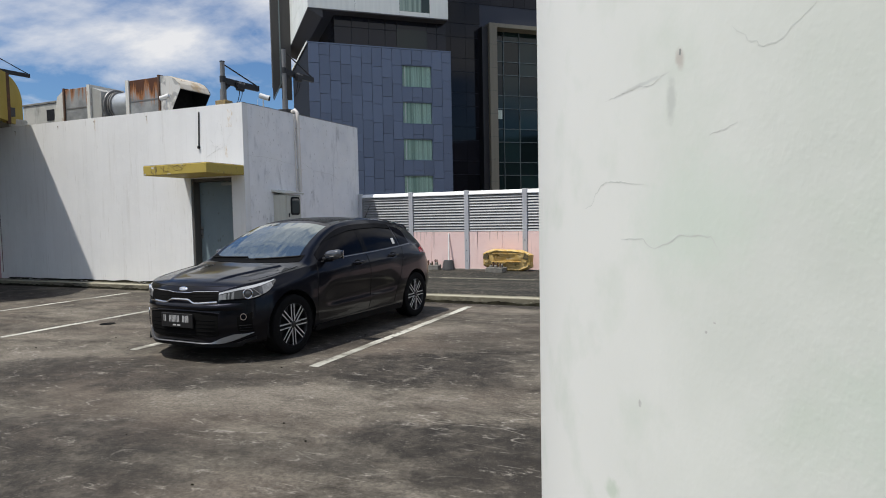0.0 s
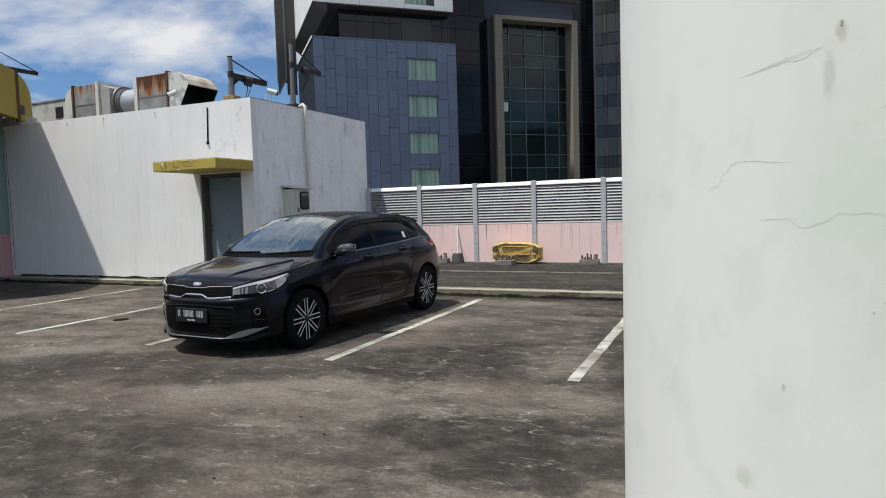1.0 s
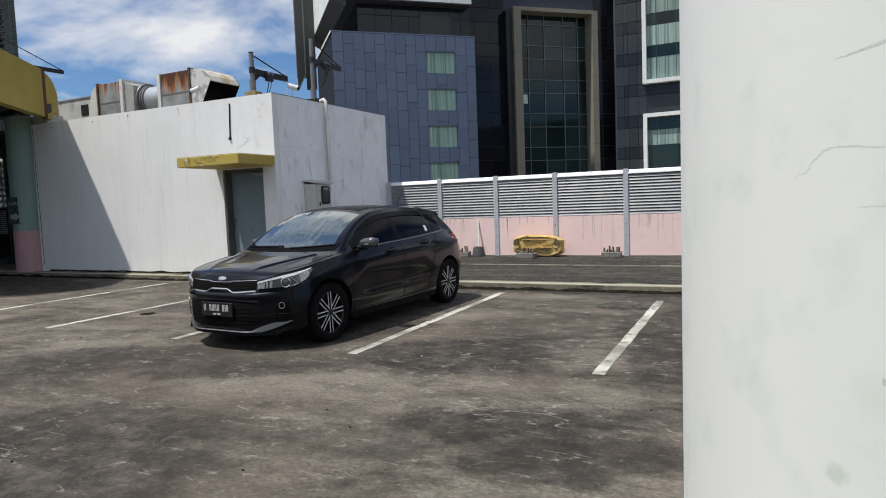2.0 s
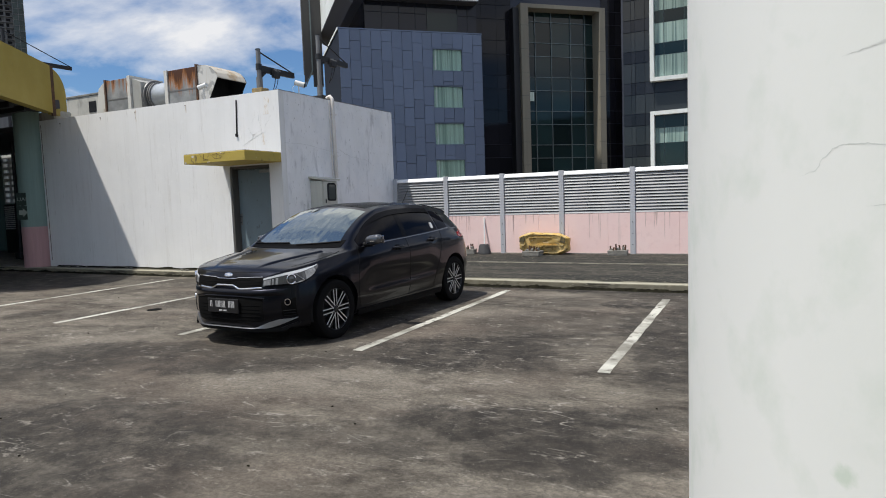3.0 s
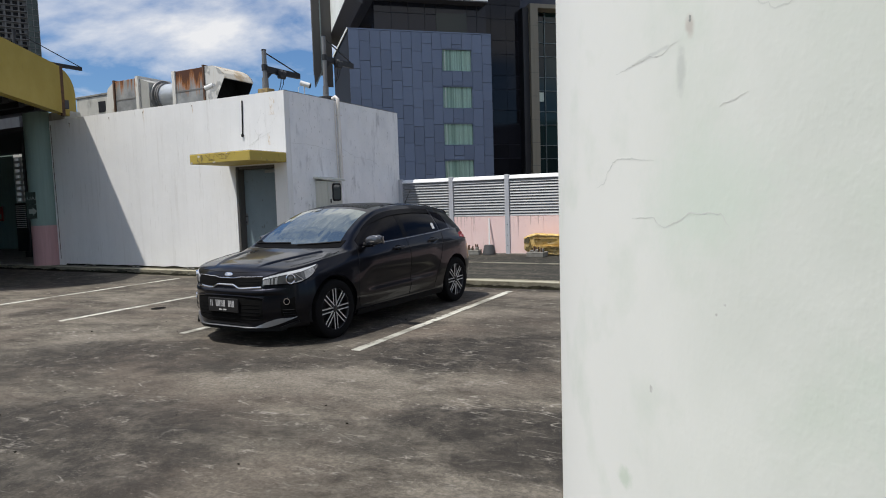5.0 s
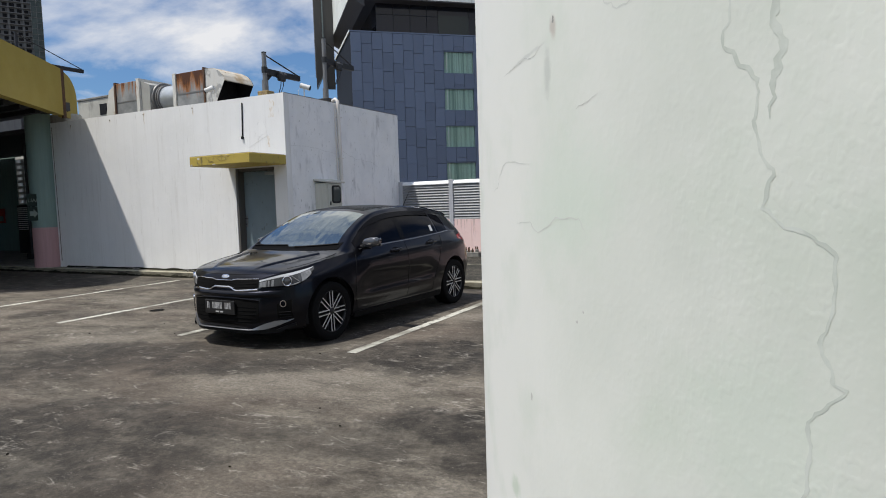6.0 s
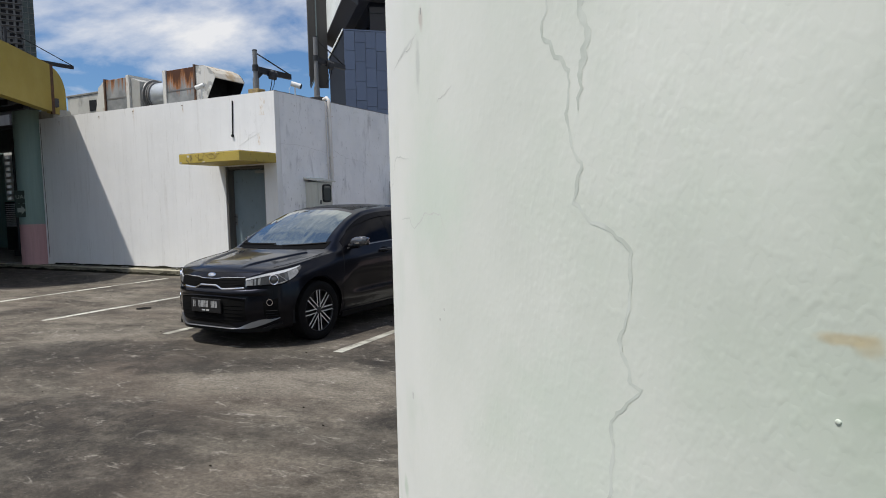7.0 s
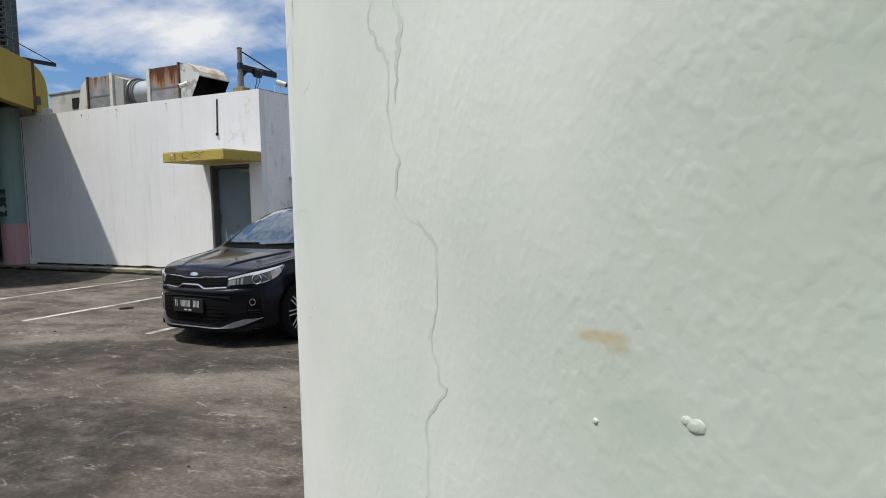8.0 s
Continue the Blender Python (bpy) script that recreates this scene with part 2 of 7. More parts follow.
M_moss = surface("mossy_screed", (0.060, 0.053, 0.040), 0.95, bump=0.9, bump_scale=26, spots=(
    ((0.009, 0.009, 0.007), 0.95, 3.2, (0.22, 1.5, 1), 0.44, 0.60), ((0.012, 0.012, 0.009), 0.8, 0.7, (0.35, 1.6, 1), 0.48, 0.60), ((0.17, 0.155, 0.12), 0.6, 8.0, (0.45, 1.9, 1), 0.57, 0.68), ((0.006, 0.0065, 0.004), 0.9, 8.0, (0.5, 1.8, 1), 0.47, 0.58), ((0.30, 0.27, 0.20), 0.7, 22.0, (0.7, 1.5, 1), 0.58, 0.66)))
M_barrier = surface("sun_bleached_yellow_plastic", (0.56, 0.37, 0.12), 0.9, spec=0.15, bump=0.3, bump_scale=20, spots=(
    ((0.66, 0.50, 0.24), 0.7, 5.0, ONE, 0.42, 0.62), ((0.20, 0.13, 0.05), 0.85, 7.0, (1, 1, 2.5), 0.56, 0.66), ((0.80, 0.74, 0.55), 0.7, 18.0, ONE, 0.6, 0.68)))
M_hole = surface("black_iron_grate", (0.005, 0.005, 0.005), 0.9, spec=0.1)
M_rubber = surface("dark_grey_rubber", (0.05, 0.05, 0.052), 0.75, bump=0.1)
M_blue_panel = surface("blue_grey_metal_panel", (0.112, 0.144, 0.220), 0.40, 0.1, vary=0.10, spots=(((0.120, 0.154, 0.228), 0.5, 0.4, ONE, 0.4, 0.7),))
# the bay's side face: panel metal with its shade put into the colour
M_blue_shaded = surface("shaded_blue_metal_side", (0.012, 0.015, 0.024), 0.7, 0.0, spec=0.2, spots=(((0.018, 0.021, 0.03), 0.5, 0.3, ONE, 0.4, 0.7),))
M_joint = surface("dark_joint", (0.045, 0.052, 0.075), 0.7)
M_dark_glass = surface("dark_tinted_glazing", (0.012, 0.012, 0.016), 0.05, spec=0.28, vary=0.35)
M_grey_glass = surface("smoky_grey_glazing", (0.024, 0.026, 0.032), 0.08, spec=0.25, vary=0.35)
M_wing_glass = surface("pale_smoky_glazing", (0.032, 0.035, 0.036), 0.10, spec=0.4, vary=0.3)
M_recess_glass = surface("blue_grey_recess_glazing", (0.018, 0.020, 0.028), 0.06, spec=0.28, vary=0.2)
M_teal_glass = surface("dark_teal_glazing", (0.014, 0.029, 0.029), 0.06, spec=0.38, vary=0.6)
M_mull = surface("grey_mullion", (0.15, 0.18, 0.18), 0.4, 0.3)
M_dark_mull = surface("black_mullion", (0.015, 0.015, 0.018), 0.5)
M_beige = surface("beige_stone_cladding", (0.235, 0.215, 0.17), 0.7, vary=0.05, spots=(((0.19, 0.175, 0.14), 0.6, 0.5, STREAK, 0.4, 0.7),))
M_hotel_white = surface("white_cladding", (0.82, 0.85, 0.82), 0.55, vary=0.03, spots=(((0.66, 0.68, 0.66), 0.5, 0.5, STREAK, 0.4, 0.7),))
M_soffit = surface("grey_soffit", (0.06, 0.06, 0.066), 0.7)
M_far_block = surface("dark_reflection_block", (0.030, 0.036, 0.050), 0.6, spots=(((0.022, 0.026, 0.036), 0.6, 0.3, ONE, 0.4, 0.7),))
M_foot_moss = surface("black_moss", (0.009, 0.0085, 0.0055), 0.95, spec=0.1, bump=0.5, spots=(((0.035, 0.033, 0.02), 0.6, 9.0, ONE, 0.45, 0.65),))
M_brown = surface("dark_brown_cladding", (0.050, 0.047, 0.044), 0.6, spots=(((0.065, 0.06, 0.055), 0.5, 0.4, STREAK, 0.4, 0.7),))
M_curtain = surface("pale_green_curtain", (0.78, 0.88, 0.80), 0.9, spots=(((0.34, 0.43, 0.38), 0.9, 1.1, (6, 6, 0.05), 0.46, 0.62),))
M_tower = surface("raw_tower_concrete", (0.17, 0.17, 0.17), 0.9, spots=(((0.11, 0.11, 0.115), 0.7, 0.15, STREAK, 0.4, 0.7),))
M_net = surface("dark_scaffold_net", (0.09, 0.115, 0.11), 0.9, spots=(((0.05, 0.06, 0.06), 0.7, 0.4, ONE, 0.4, 0.65),))
M_sign = surface("dark_green_sign", (0.005, 0.018, 0.012), 0.5, spec=0.3)
M_red = surface("red_sign", (0.40, 0.03, 0.02), 0.5)
M_pale = surface("pale_sign_print", (0.20, 0.23, 0.20), 0.6)
M_seal = surface("grey_filler", (0.70, 0.70, 0.685), 0.9)
M_base = surface("stained_ochre_block", (0.26, 0.19, 0.08), 0.85, bump=0.3, spots=(((0.12, 0.09, 0.06), 0.8, 14.0, ONE, 0.48, 0.62),))
M_mirror_cap = surface("glossy_grey_mirror_cap", (0.10, 0.103, 0.115), 0.20, 0.5, coat=1.0)
M_curtain_glass = surface("glazed_pale_green_curtain", (0.30, 0.40, 0.35), 0.12, spec=0.5, vary=0.2, spots=(((0.09, 0.15, 0.14), 0.9, 1.0, (4, 4, 0.05), 0.46, 0.62),))
M_pane = surface("thin_window_glass", (0.75, 0.85, 0.82), 0.03)
M_pane.node_tree.nodes["Principled BSDF"].inputs["Transmission Weight"].default_value = 1.0
M_pane.node_tree.nodes["Principled BSDF"].inputs["IOR"].default_value = 1.15
M_drip = surface("faint_rust_drip", (0.48, 0.40, 0.31), 0.8, spots=(((0.66, 0.62, 0.55), 0.8, 30.0, ONE, 0.45, 0.6),))
M_blotch = surface("faint_tan_stain", (0.84, 0.83, 0.81), 0.8, spots=(((0.62, 0.50, 0.36), 0.9, 16.0, (1, 1, 0.5), 0.50, 0.68),))
M_clear = surface("clear_panel_glass", (0.05, 0.06, 0.06), 0.08, spec=0.6)

# car
M_paint = surface("dark_metallic_grey_paint", (0.0145, 0.0150, 0.0200), 0.32, 0.85, coat=1.0, spec=0.0)
M_paint.node_tree.nodes["Principled BSDF"].inputs["Coat IOR"].default_value = 1.24
M_trim = surface("black_gloss_trim", (0.004, 0.004, 0.005), 0.25, spec=0.07)
M_plastic = surface("black_plastic", (0.008, 0.008, 0.009), 0.5, spec=0.15)
M_mesh = surface("black_grille_mesh", (0.004, 0.004, 0.0045), 0.7, spec=0.05)
M_glass = surface("reflective_windscreen_film", (0.29, 0.335, 0.315), 0.03, 0.9, coat=1.0)
_, ripple = noise_fac(M_glass.node_tree, 1.7, 2.0, (2.4, 1.0, 1), rough=0.45, turn=35)
ripple_bump = node(M_glass.node_tree, "ShaderNodeBump", Strength=0.6, Distance=0.03)
M_glass.node_tree.links.new(ripple, ripple_bump.inputs["Height"])
for socket in ("Normal", "Coat Normal"):
    M_glass.node_tree.links.new(ripple_bump.outputs[0], M_glass.node_tree.nodes["Principled BSDF"].inputs[socket])
M_tint = surface("privacy_glass", (0.003, 0.003, 0.005), 0.03, spec=0.08)
M_chrome = surface("bright_chrome", (0.75, 0.75, 0.77), 0.12, 1.0)
M_silver = surface("satin_silver_paint", (0.26, 0.26, 0.27), 0.35, 0.8)
M_alloy = surface("machined_alloy", (0.72, 0.72, 0.72), 0.35, 0.3)
M_alloy_dark = surface("black_alloy_pockets", (0.015, 0.015, 0.016), 0.35)
M_tyre = surface("tyre_rubber", (0.007, 0.007, 0.0075), 0.8, spec=0.1, bump=0.2, bump_scale=80)
M_lamp = surface("headlamp_reflector", (0.36, 0.36, 0.36), 0.42, 0.4, spots=(((0.18, 0.18, 0.18), 0.8, 22.0, (1, 1, 0.4), 0.42, 0.62),))
M_lens = surface("headlamp_glass", (0.085, 0.086, 0.088), 0.15, 0.2, coat=0.5)
M_lamp_well = surface("dark_lamp_housing", (0.045, 0.045, 0.047), 0.3, spec=0.4)
M_brow = surface("silver_lamp_brow", (0.74, 0.74, 0.75), 0.40, 0.35)
M_tail = surface("red_lamp_plastic", (0.38, 0.012, 0.014), 0.12, coat=1.0)
M_plate = surface("black_number_plate", (0.010, 0.010, 0.011), 0.4)
M_print = surface("white_plate_print", (0.50, 0.50, 0.50), 0.5)


# ground: old stained concrete paving
def ground_material():
    m = surface("stained_concrete_paving", (0.160, 0.143, 0.121), 0.88)
    nt = m.node_tree
    b = nt.nodes["Principled BSDF"]
    # trowelled concrete: mottled at arm's length, with a fine grain
    base, _ = noise_fac(nt, 1.5, 14.0, (0.75, 1.35, 1), 0.38, 0.62, 0.80, turn=-75)
    col = blend(nt, base, (0.046, 0.039, 0.032), (0.239, 0.212, 0.171))
    warm, _ = noise_fac(nt, 0.5, 6.0, (1, 1, 1), 0.46, 0.66, shift=(4, 9, 0))
    col = blend(nt, times(nt, warm, 0.7), col, (0.158, 0.126, 0.101))
    pale, _ = noise_fac(nt, 0.8, 9.0, (0.6, 1.3, 1), 0.50, 0.63, 0.72, shift=(11, 2, 0))
    col = blend(nt, times(nt, pale, 0.55), col, (0.287, 0.257, 0.213))
    # broad dark stains and painted patches of shade, with ragged edges
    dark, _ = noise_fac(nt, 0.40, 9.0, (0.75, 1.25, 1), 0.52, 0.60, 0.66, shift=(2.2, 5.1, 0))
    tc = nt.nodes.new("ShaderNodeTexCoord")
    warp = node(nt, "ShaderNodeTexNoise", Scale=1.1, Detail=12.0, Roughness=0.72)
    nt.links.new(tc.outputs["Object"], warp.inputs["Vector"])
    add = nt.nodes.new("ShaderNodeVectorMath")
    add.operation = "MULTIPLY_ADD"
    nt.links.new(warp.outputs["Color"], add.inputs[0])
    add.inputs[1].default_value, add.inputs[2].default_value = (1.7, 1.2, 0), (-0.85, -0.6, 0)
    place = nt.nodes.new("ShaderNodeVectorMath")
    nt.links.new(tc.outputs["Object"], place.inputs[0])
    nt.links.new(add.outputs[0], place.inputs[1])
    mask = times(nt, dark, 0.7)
    for cx, cy, rx, ry, turn, k in STAINS_AND_SHADE:
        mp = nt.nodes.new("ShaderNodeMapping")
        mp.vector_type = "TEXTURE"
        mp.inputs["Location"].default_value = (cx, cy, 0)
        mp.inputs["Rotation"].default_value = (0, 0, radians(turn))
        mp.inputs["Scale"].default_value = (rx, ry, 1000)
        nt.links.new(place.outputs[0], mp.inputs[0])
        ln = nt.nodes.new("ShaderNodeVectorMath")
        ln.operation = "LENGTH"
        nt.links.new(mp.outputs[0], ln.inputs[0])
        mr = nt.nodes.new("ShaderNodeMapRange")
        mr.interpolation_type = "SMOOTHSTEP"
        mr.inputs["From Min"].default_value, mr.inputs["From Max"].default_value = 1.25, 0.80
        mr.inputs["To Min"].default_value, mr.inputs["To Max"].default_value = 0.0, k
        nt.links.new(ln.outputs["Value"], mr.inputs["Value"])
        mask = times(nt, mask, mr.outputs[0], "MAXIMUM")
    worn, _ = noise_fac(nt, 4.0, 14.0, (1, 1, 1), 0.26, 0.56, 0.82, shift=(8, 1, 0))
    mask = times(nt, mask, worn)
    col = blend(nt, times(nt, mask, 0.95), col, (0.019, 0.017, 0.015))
    # pale scuffs and grit
    scuff, _ = noise_fac(nt, 5.0, 14.0, (0.7, 1.2, 1), 0.565, 0.64, 0.82, shift=(1, 7, 0))
    col = blend(nt, times(nt, scuff, 0.85), col, (0.378, 0.345, 0.295))
    # thin scratches: the level lines of two warped noises, broken up by a third
    for scale, shift, width, k in ((1.4, (5, 3, 1), 0.008, 0.35), (3.4, (9, 6, 2), 0.016, 0.75)):
        _, f = noise_fac(nt, scale, 2.0, (0.45, 1.9, 1), rough=0.45, shift=shift, turn=-75)
        line = nt.nodes.new("ShaderNodeMapRange")
        line.inputs["From Min"].default_value, line.inputs["From Max"].default_value = width, 0.0
        off = times(nt, f, 0.5, "SUBTRACT")
        nt.links.new(times(nt, off, 0.0, "ABSOLUTE"), line.inputs["Value"])
        gap, _ = noise_fac(nt, 2.6, 8.0, (1, 1, 1), 0.53, 0.60, 0.75, shift=(shift[1], shift[0], 4))
        col = blend(nt, times(nt, times(nt, line.outputs[0], gap), k), col, (0.404, 0.373, 0.325))
    grit, fine = noise_fac(nt, 34.0, 7.0, (1, 1, 1), 0.40, 0.62, 0.75)
    col = blend(nt, times(nt, grit, 0.50), col, (0.029, 0.025, 0.021))
    sand, _ = noise_fac(nt, 48.0, 5.0, (1, 1, 1), 0.60, 0.70, 0.75, shift=(2, 2, 2))
    col = blend(nt, times(nt, sand, 0.5), col, (0.366, 0.334, 0.284))
    # hairline cracks
    vor = node(nt, "ShaderNodeTexVoronoi", Scale=0.42, Randomness=1.0)
    vor.feature = "DISTANCE_TO_EDGE"
    nt.links.new(place.outputs[0], vor.inputs["Vector"])
    cr = nt.nodes.new("ShaderNodeMapRange")
    cr.inputs["From Min"].default_value, cr.inputs["From Max"].default_value = 0.005, 0.0
    nt.links.new(vor.outputs["Distance"], cr.inputs["Value"])
    col = blend(nt, times(nt, cr.outputs[0], 0.45), col, (0.034, 0.030, 0.027))
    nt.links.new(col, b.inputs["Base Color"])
    _, mid = noise_fac(nt, 16.0, 10.0, rough=0.75)
    bp = node(nt, "ShaderNodeBump", Strength=0.85, Distance=0.013)
    nt.links.new(mid, bp.inputs["Height"])
    nt.links.new(bp.outputs[0], b.inputs["Normal"])
    rr = nt.nodes.new("ShaderNodeMapRange")
    rr.inputs["To Min"].default_value, rr.inputs["To Max"].default_value = 0.92, 0.80
    nt.links.new(mask, rr.inputs["Value"])
    nt.links.new(rr.outputs[0], b.inputs["Roughness"])
    b.inputs["Specular IOR Level"].default_value = 0.25
    return m


# centre, radii, turn and strength of the broad stains and painted shade
# (-4.5, 7.0): dirt plus the car's shade; (-15.0, 8.5): shade of the canopy
STAINS_AND_SHADE = [(-2.50, 5.85, 0.95, 0.72, 17, 1.0), (-1.42, 4.31, 0.95, 0.36, 19, 1.0), (-1.98, 3.64, 0.30, 0.18, 20, 0.6), (-0.80, 6.5, 0.45, 1.3, 10, 0.95),
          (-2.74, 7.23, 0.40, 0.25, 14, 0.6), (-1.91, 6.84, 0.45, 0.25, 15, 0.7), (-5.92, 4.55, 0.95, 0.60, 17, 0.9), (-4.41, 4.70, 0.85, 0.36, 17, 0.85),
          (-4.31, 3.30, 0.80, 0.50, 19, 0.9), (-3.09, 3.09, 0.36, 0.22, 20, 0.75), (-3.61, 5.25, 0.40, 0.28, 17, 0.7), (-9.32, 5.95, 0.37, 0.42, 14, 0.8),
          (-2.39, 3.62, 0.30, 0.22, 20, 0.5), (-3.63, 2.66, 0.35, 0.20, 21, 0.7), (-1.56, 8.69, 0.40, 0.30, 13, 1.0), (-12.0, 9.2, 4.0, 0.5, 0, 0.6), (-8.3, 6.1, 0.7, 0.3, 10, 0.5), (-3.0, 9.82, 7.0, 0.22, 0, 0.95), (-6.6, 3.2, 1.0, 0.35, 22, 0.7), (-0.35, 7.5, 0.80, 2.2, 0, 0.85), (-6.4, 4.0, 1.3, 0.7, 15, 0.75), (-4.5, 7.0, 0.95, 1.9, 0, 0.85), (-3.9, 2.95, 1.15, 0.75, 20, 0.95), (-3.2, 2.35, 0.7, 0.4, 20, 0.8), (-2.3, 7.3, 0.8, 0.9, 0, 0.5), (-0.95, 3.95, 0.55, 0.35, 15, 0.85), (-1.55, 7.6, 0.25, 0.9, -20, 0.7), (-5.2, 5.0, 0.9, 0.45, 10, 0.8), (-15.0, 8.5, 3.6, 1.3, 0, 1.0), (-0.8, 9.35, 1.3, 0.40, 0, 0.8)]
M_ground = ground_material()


# near column: roller-painted mint plaster
def column_material():
    m = surface("roller_painted_mint_plaster", (0.74, 0.80, 0.74), 0.55)
    nt = m.node_tree
    b = nt.nodes["Principled BSDF"]
    # an older, greener coat shows towards one side, darkened further to paint the light's fall-off
    tc = nt.nodes.new("ShaderNodeTexCoord")
    sp = nt.nodes.new("ShaderNodeSeparateXYZ")
    nt.links.new(tc.outputs["Object"], sp.inputs[0])
    mr = nt.nodes.new("ShaderNodeMapRange")
    mr.inputs["From Min"].default_value, mr.inputs["From Max"].default_value = -0.36, -0.05
    nt.links.new(sp.outputs["X"], mr.inputs["Value"])
    f, _ = noise_fac(nt, 7.0, 6.0, (1, 1, 1), 0.34, 0.66)
    dim_side = times(nt, mr.outputs[0], times(nt, times(nt, f, 0.7), 0.45, "ADD"))
    col = blend(nt, dim_side, (0.885, 0.892, 0.850), (0.385, 0.445, 0.370))
    g, _ = noise_fac(nt, 17.0, 5.0, (1, 1, 1), 0.50, 0.70, shift=(3, 1, 2))
    col = blend(nt, times(nt, g, 0.34), col, (0.60, 0.69, 0.58))
    # green mottling, denser towards the side that is coloured darker
    moss, _ = noise_fac(nt, 11.0, 7.0, (1, 1, 0.7), 0.46, 0.68, 0.65, shift=(9, 4, 1))
    col = blend(nt, times(nt, moss, times(nt, mr.outputs[0], 0.38)), col, (0.46, 0.55, 0.43))
    d, _ = noise_fac(nt, 30.0, 6.0, (1, 1, 0.6), 0.60, 0.78, shift=(1, 5, 2))
    col = blend(nt, times(nt, d, 0.12), col, (0.55, 0.57, 0.53))
    # soft stains: a rust run, green algae, grey dirt (degrees round the column, height, half sizes, colour, strength)
    for deg, z, rt, rz, c, k, tilt in ((-111.9, 1.3690, 0.0065, 0.0016, (0.50, 0.40, 0.22), 0.65, 2), (-111.35, 1.3683, 0.0035, 0.0030, (0.52, 0.44, 0.27), 0.55, 0),
                                 (-140.8, 1.2550, 0.0090, 0.0068, (0.52, 0.63, 0.49), 0.55, 20), (-134.35, 1.4520, 0.0034, 0.0130, (0.50, 0.52, 0.49), 0.5, 0), (-137.6, 1.4625, 0.0240, 0.0013, (0.50, 0.52, 0.50), 0.45, 5),
                                 (-133.6, 1.4690, 0.0032, 0.0056, (0.50, 0.43, 0.38), 0.6, 10), (-110.6, 1.3560, 0.0120, 0.0050, (0.42, 0.50, 0.40), 0.35, 0), (-121.0, 1.3300, 0.0300, 0.0350, (0.60, 0.70, 0.60), 0.3, 0), (-133.0, 1.4000, 0.0500, 0.0300, (0.68, 0.78, 0.68), 0.35, 15)):
        mp = nt.nodes.new("ShaderNodeMapping")
        mp.vector_type = "TEXTURE"
        a = radians(deg)
        mp.inputs["Location"].default_value = (0.429 * math.cos(a), 0.429 * math.sin(a), z)
        mp.inputs["Rotation"].default_value = (radians(tilt), 0, a)
        mp.inputs["Scale"].default_value = (1.0, rt, rz)
        nt.links.new(tc.outputs["Object"], mp.inputs[0])
        ln = nt.nodes.new("ShaderNodeVectorMath")
        ln.operation = "LENGTH"
        nt.links.new(mp.outputs[0], ln.inputs[0])
        _, rag = noise_fac(nt, 260.0, 4.0, shift=(deg, 0, 0))
        away = times(nt, ln.outputs["Value"], times(nt, rag, 0.9), "ADD")
        soft = nt.nodes.new("ShaderNodeMapRange")
        soft.interpolation_type = "SMOOTHSTEP"
        soft.inputs["From Min"].default_value, soft.inputs["From Max"].default_value = 1.55, 0.75
        soft.inputs["To Max"].default_value = k
        nt.links.new(away, soft.inputs["Value"])
        col = blend(nt, soft.outputs[0], col, c)
    nt.links.new(col, b.inputs["Base Color"])
    h1, _ = noise_fac(nt, 400.0, 1.0, (1.1, 1.1, 0.75), 0.44, 0.85, rough=0.4)
    some, _ = noise_fac(nt, 60.0, 3.0, (1, 1, 1), 0.32, 0.68, shift=(6, 3, 9))
    h1 = times(nt, h1, times(nt, times(nt, some, 0.6), 0.4, "ADD"))
    _, h2 = noise_fac(nt, 60.0, 4.0, (1.2, 1.2, 0.7), rough=0.6, shift=(7, 2, 5))
    # the roller left more grain towards the darkened side
    grain = times(nt, times(nt, mr.outputs[0], 1.6), 0.06, "ADD")
    mixh = times(nt, times(nt, h2, 0.02), times(nt, h1, grain), "ADD")
    bp = node(nt, "ShaderNodeBump", Strength=0.11, Distance=0.0009)
    nt.links.new(mixh, bp.inputs["Height"])
    nt.links.new(bp.outputs[0], b.inputs["Normal"])
    return m


M_column = column_material()


# ---- builders ----
def root_of(ob):
    while ob.parent:
        ob = ob.parent
    return ob


def link_mesh(name, bm, material, smooth=False):
    me = bpy.data.meshes.new(name)
    bmesh.ops.recalc_face_normals(bm, faces=bm.faces[:])
    bm.to_mesh(me)
    bm.free()
    me.materials.append(material)
    if smooth:
        me.polygons.foreach_set("use_smooth", [True] * len(me.polygons))
        me.set_sharp_from_angle(angle=radians(38))
    return new(name, me)


def part(name, bm, material, parent, label="", smooth=False, local=False):
    """One mesh under a thing or a part; bm in world metres, or in the thing's own where local is set."""
    if not local:
        bm.transform(root_of(parent).matrix_basis.inverted())
    ob = link_mesh(name, bm, material, smooth)
    ob.parent = parent
    return tagged(ob, label)


def thing(name, at, label, category, group="", kind=""):
    ob = new(name)
    ob.empty_display_size = 0.1
    ob.matrix_basis = at if isinstance(at, Matrix) else Matrix.Translation(at)
    return tagged(ob, label, category, group, kind)


def solid(name, bm, material, label, category, kind="structure", smooth=False, group=""):
    return tagged(link_mesh(name, bm, material, smooth), label, category, group, kind)


def box(x0, x1, y0, y1, z0, z1, bevel=0.0, bm=None, m=None):
    bm = bm or bmesh.new()
    v = [bm.verts.new((x, y, z)) for x in (x0, x1) for y in (y0, y1) for z in (z0, z1)]
    fs = [bm.faces.new([v[i] for i in q]) for q in ((0, 1, 3, 2), (4, 6, 7, 5), (0, 4, 5, 1), (2, 3, 7, 6), (0, 2, 6, 4), (1, 5, 7, 3))]
    if bevel:
        es = list({e for f in fs for e in f.edges})
        bmesh.ops.bevel(bm, geom=es, offset=bevel, segments=1, affect="EDGES")
    if m is not None:
        bm.transform(m)
    return bm


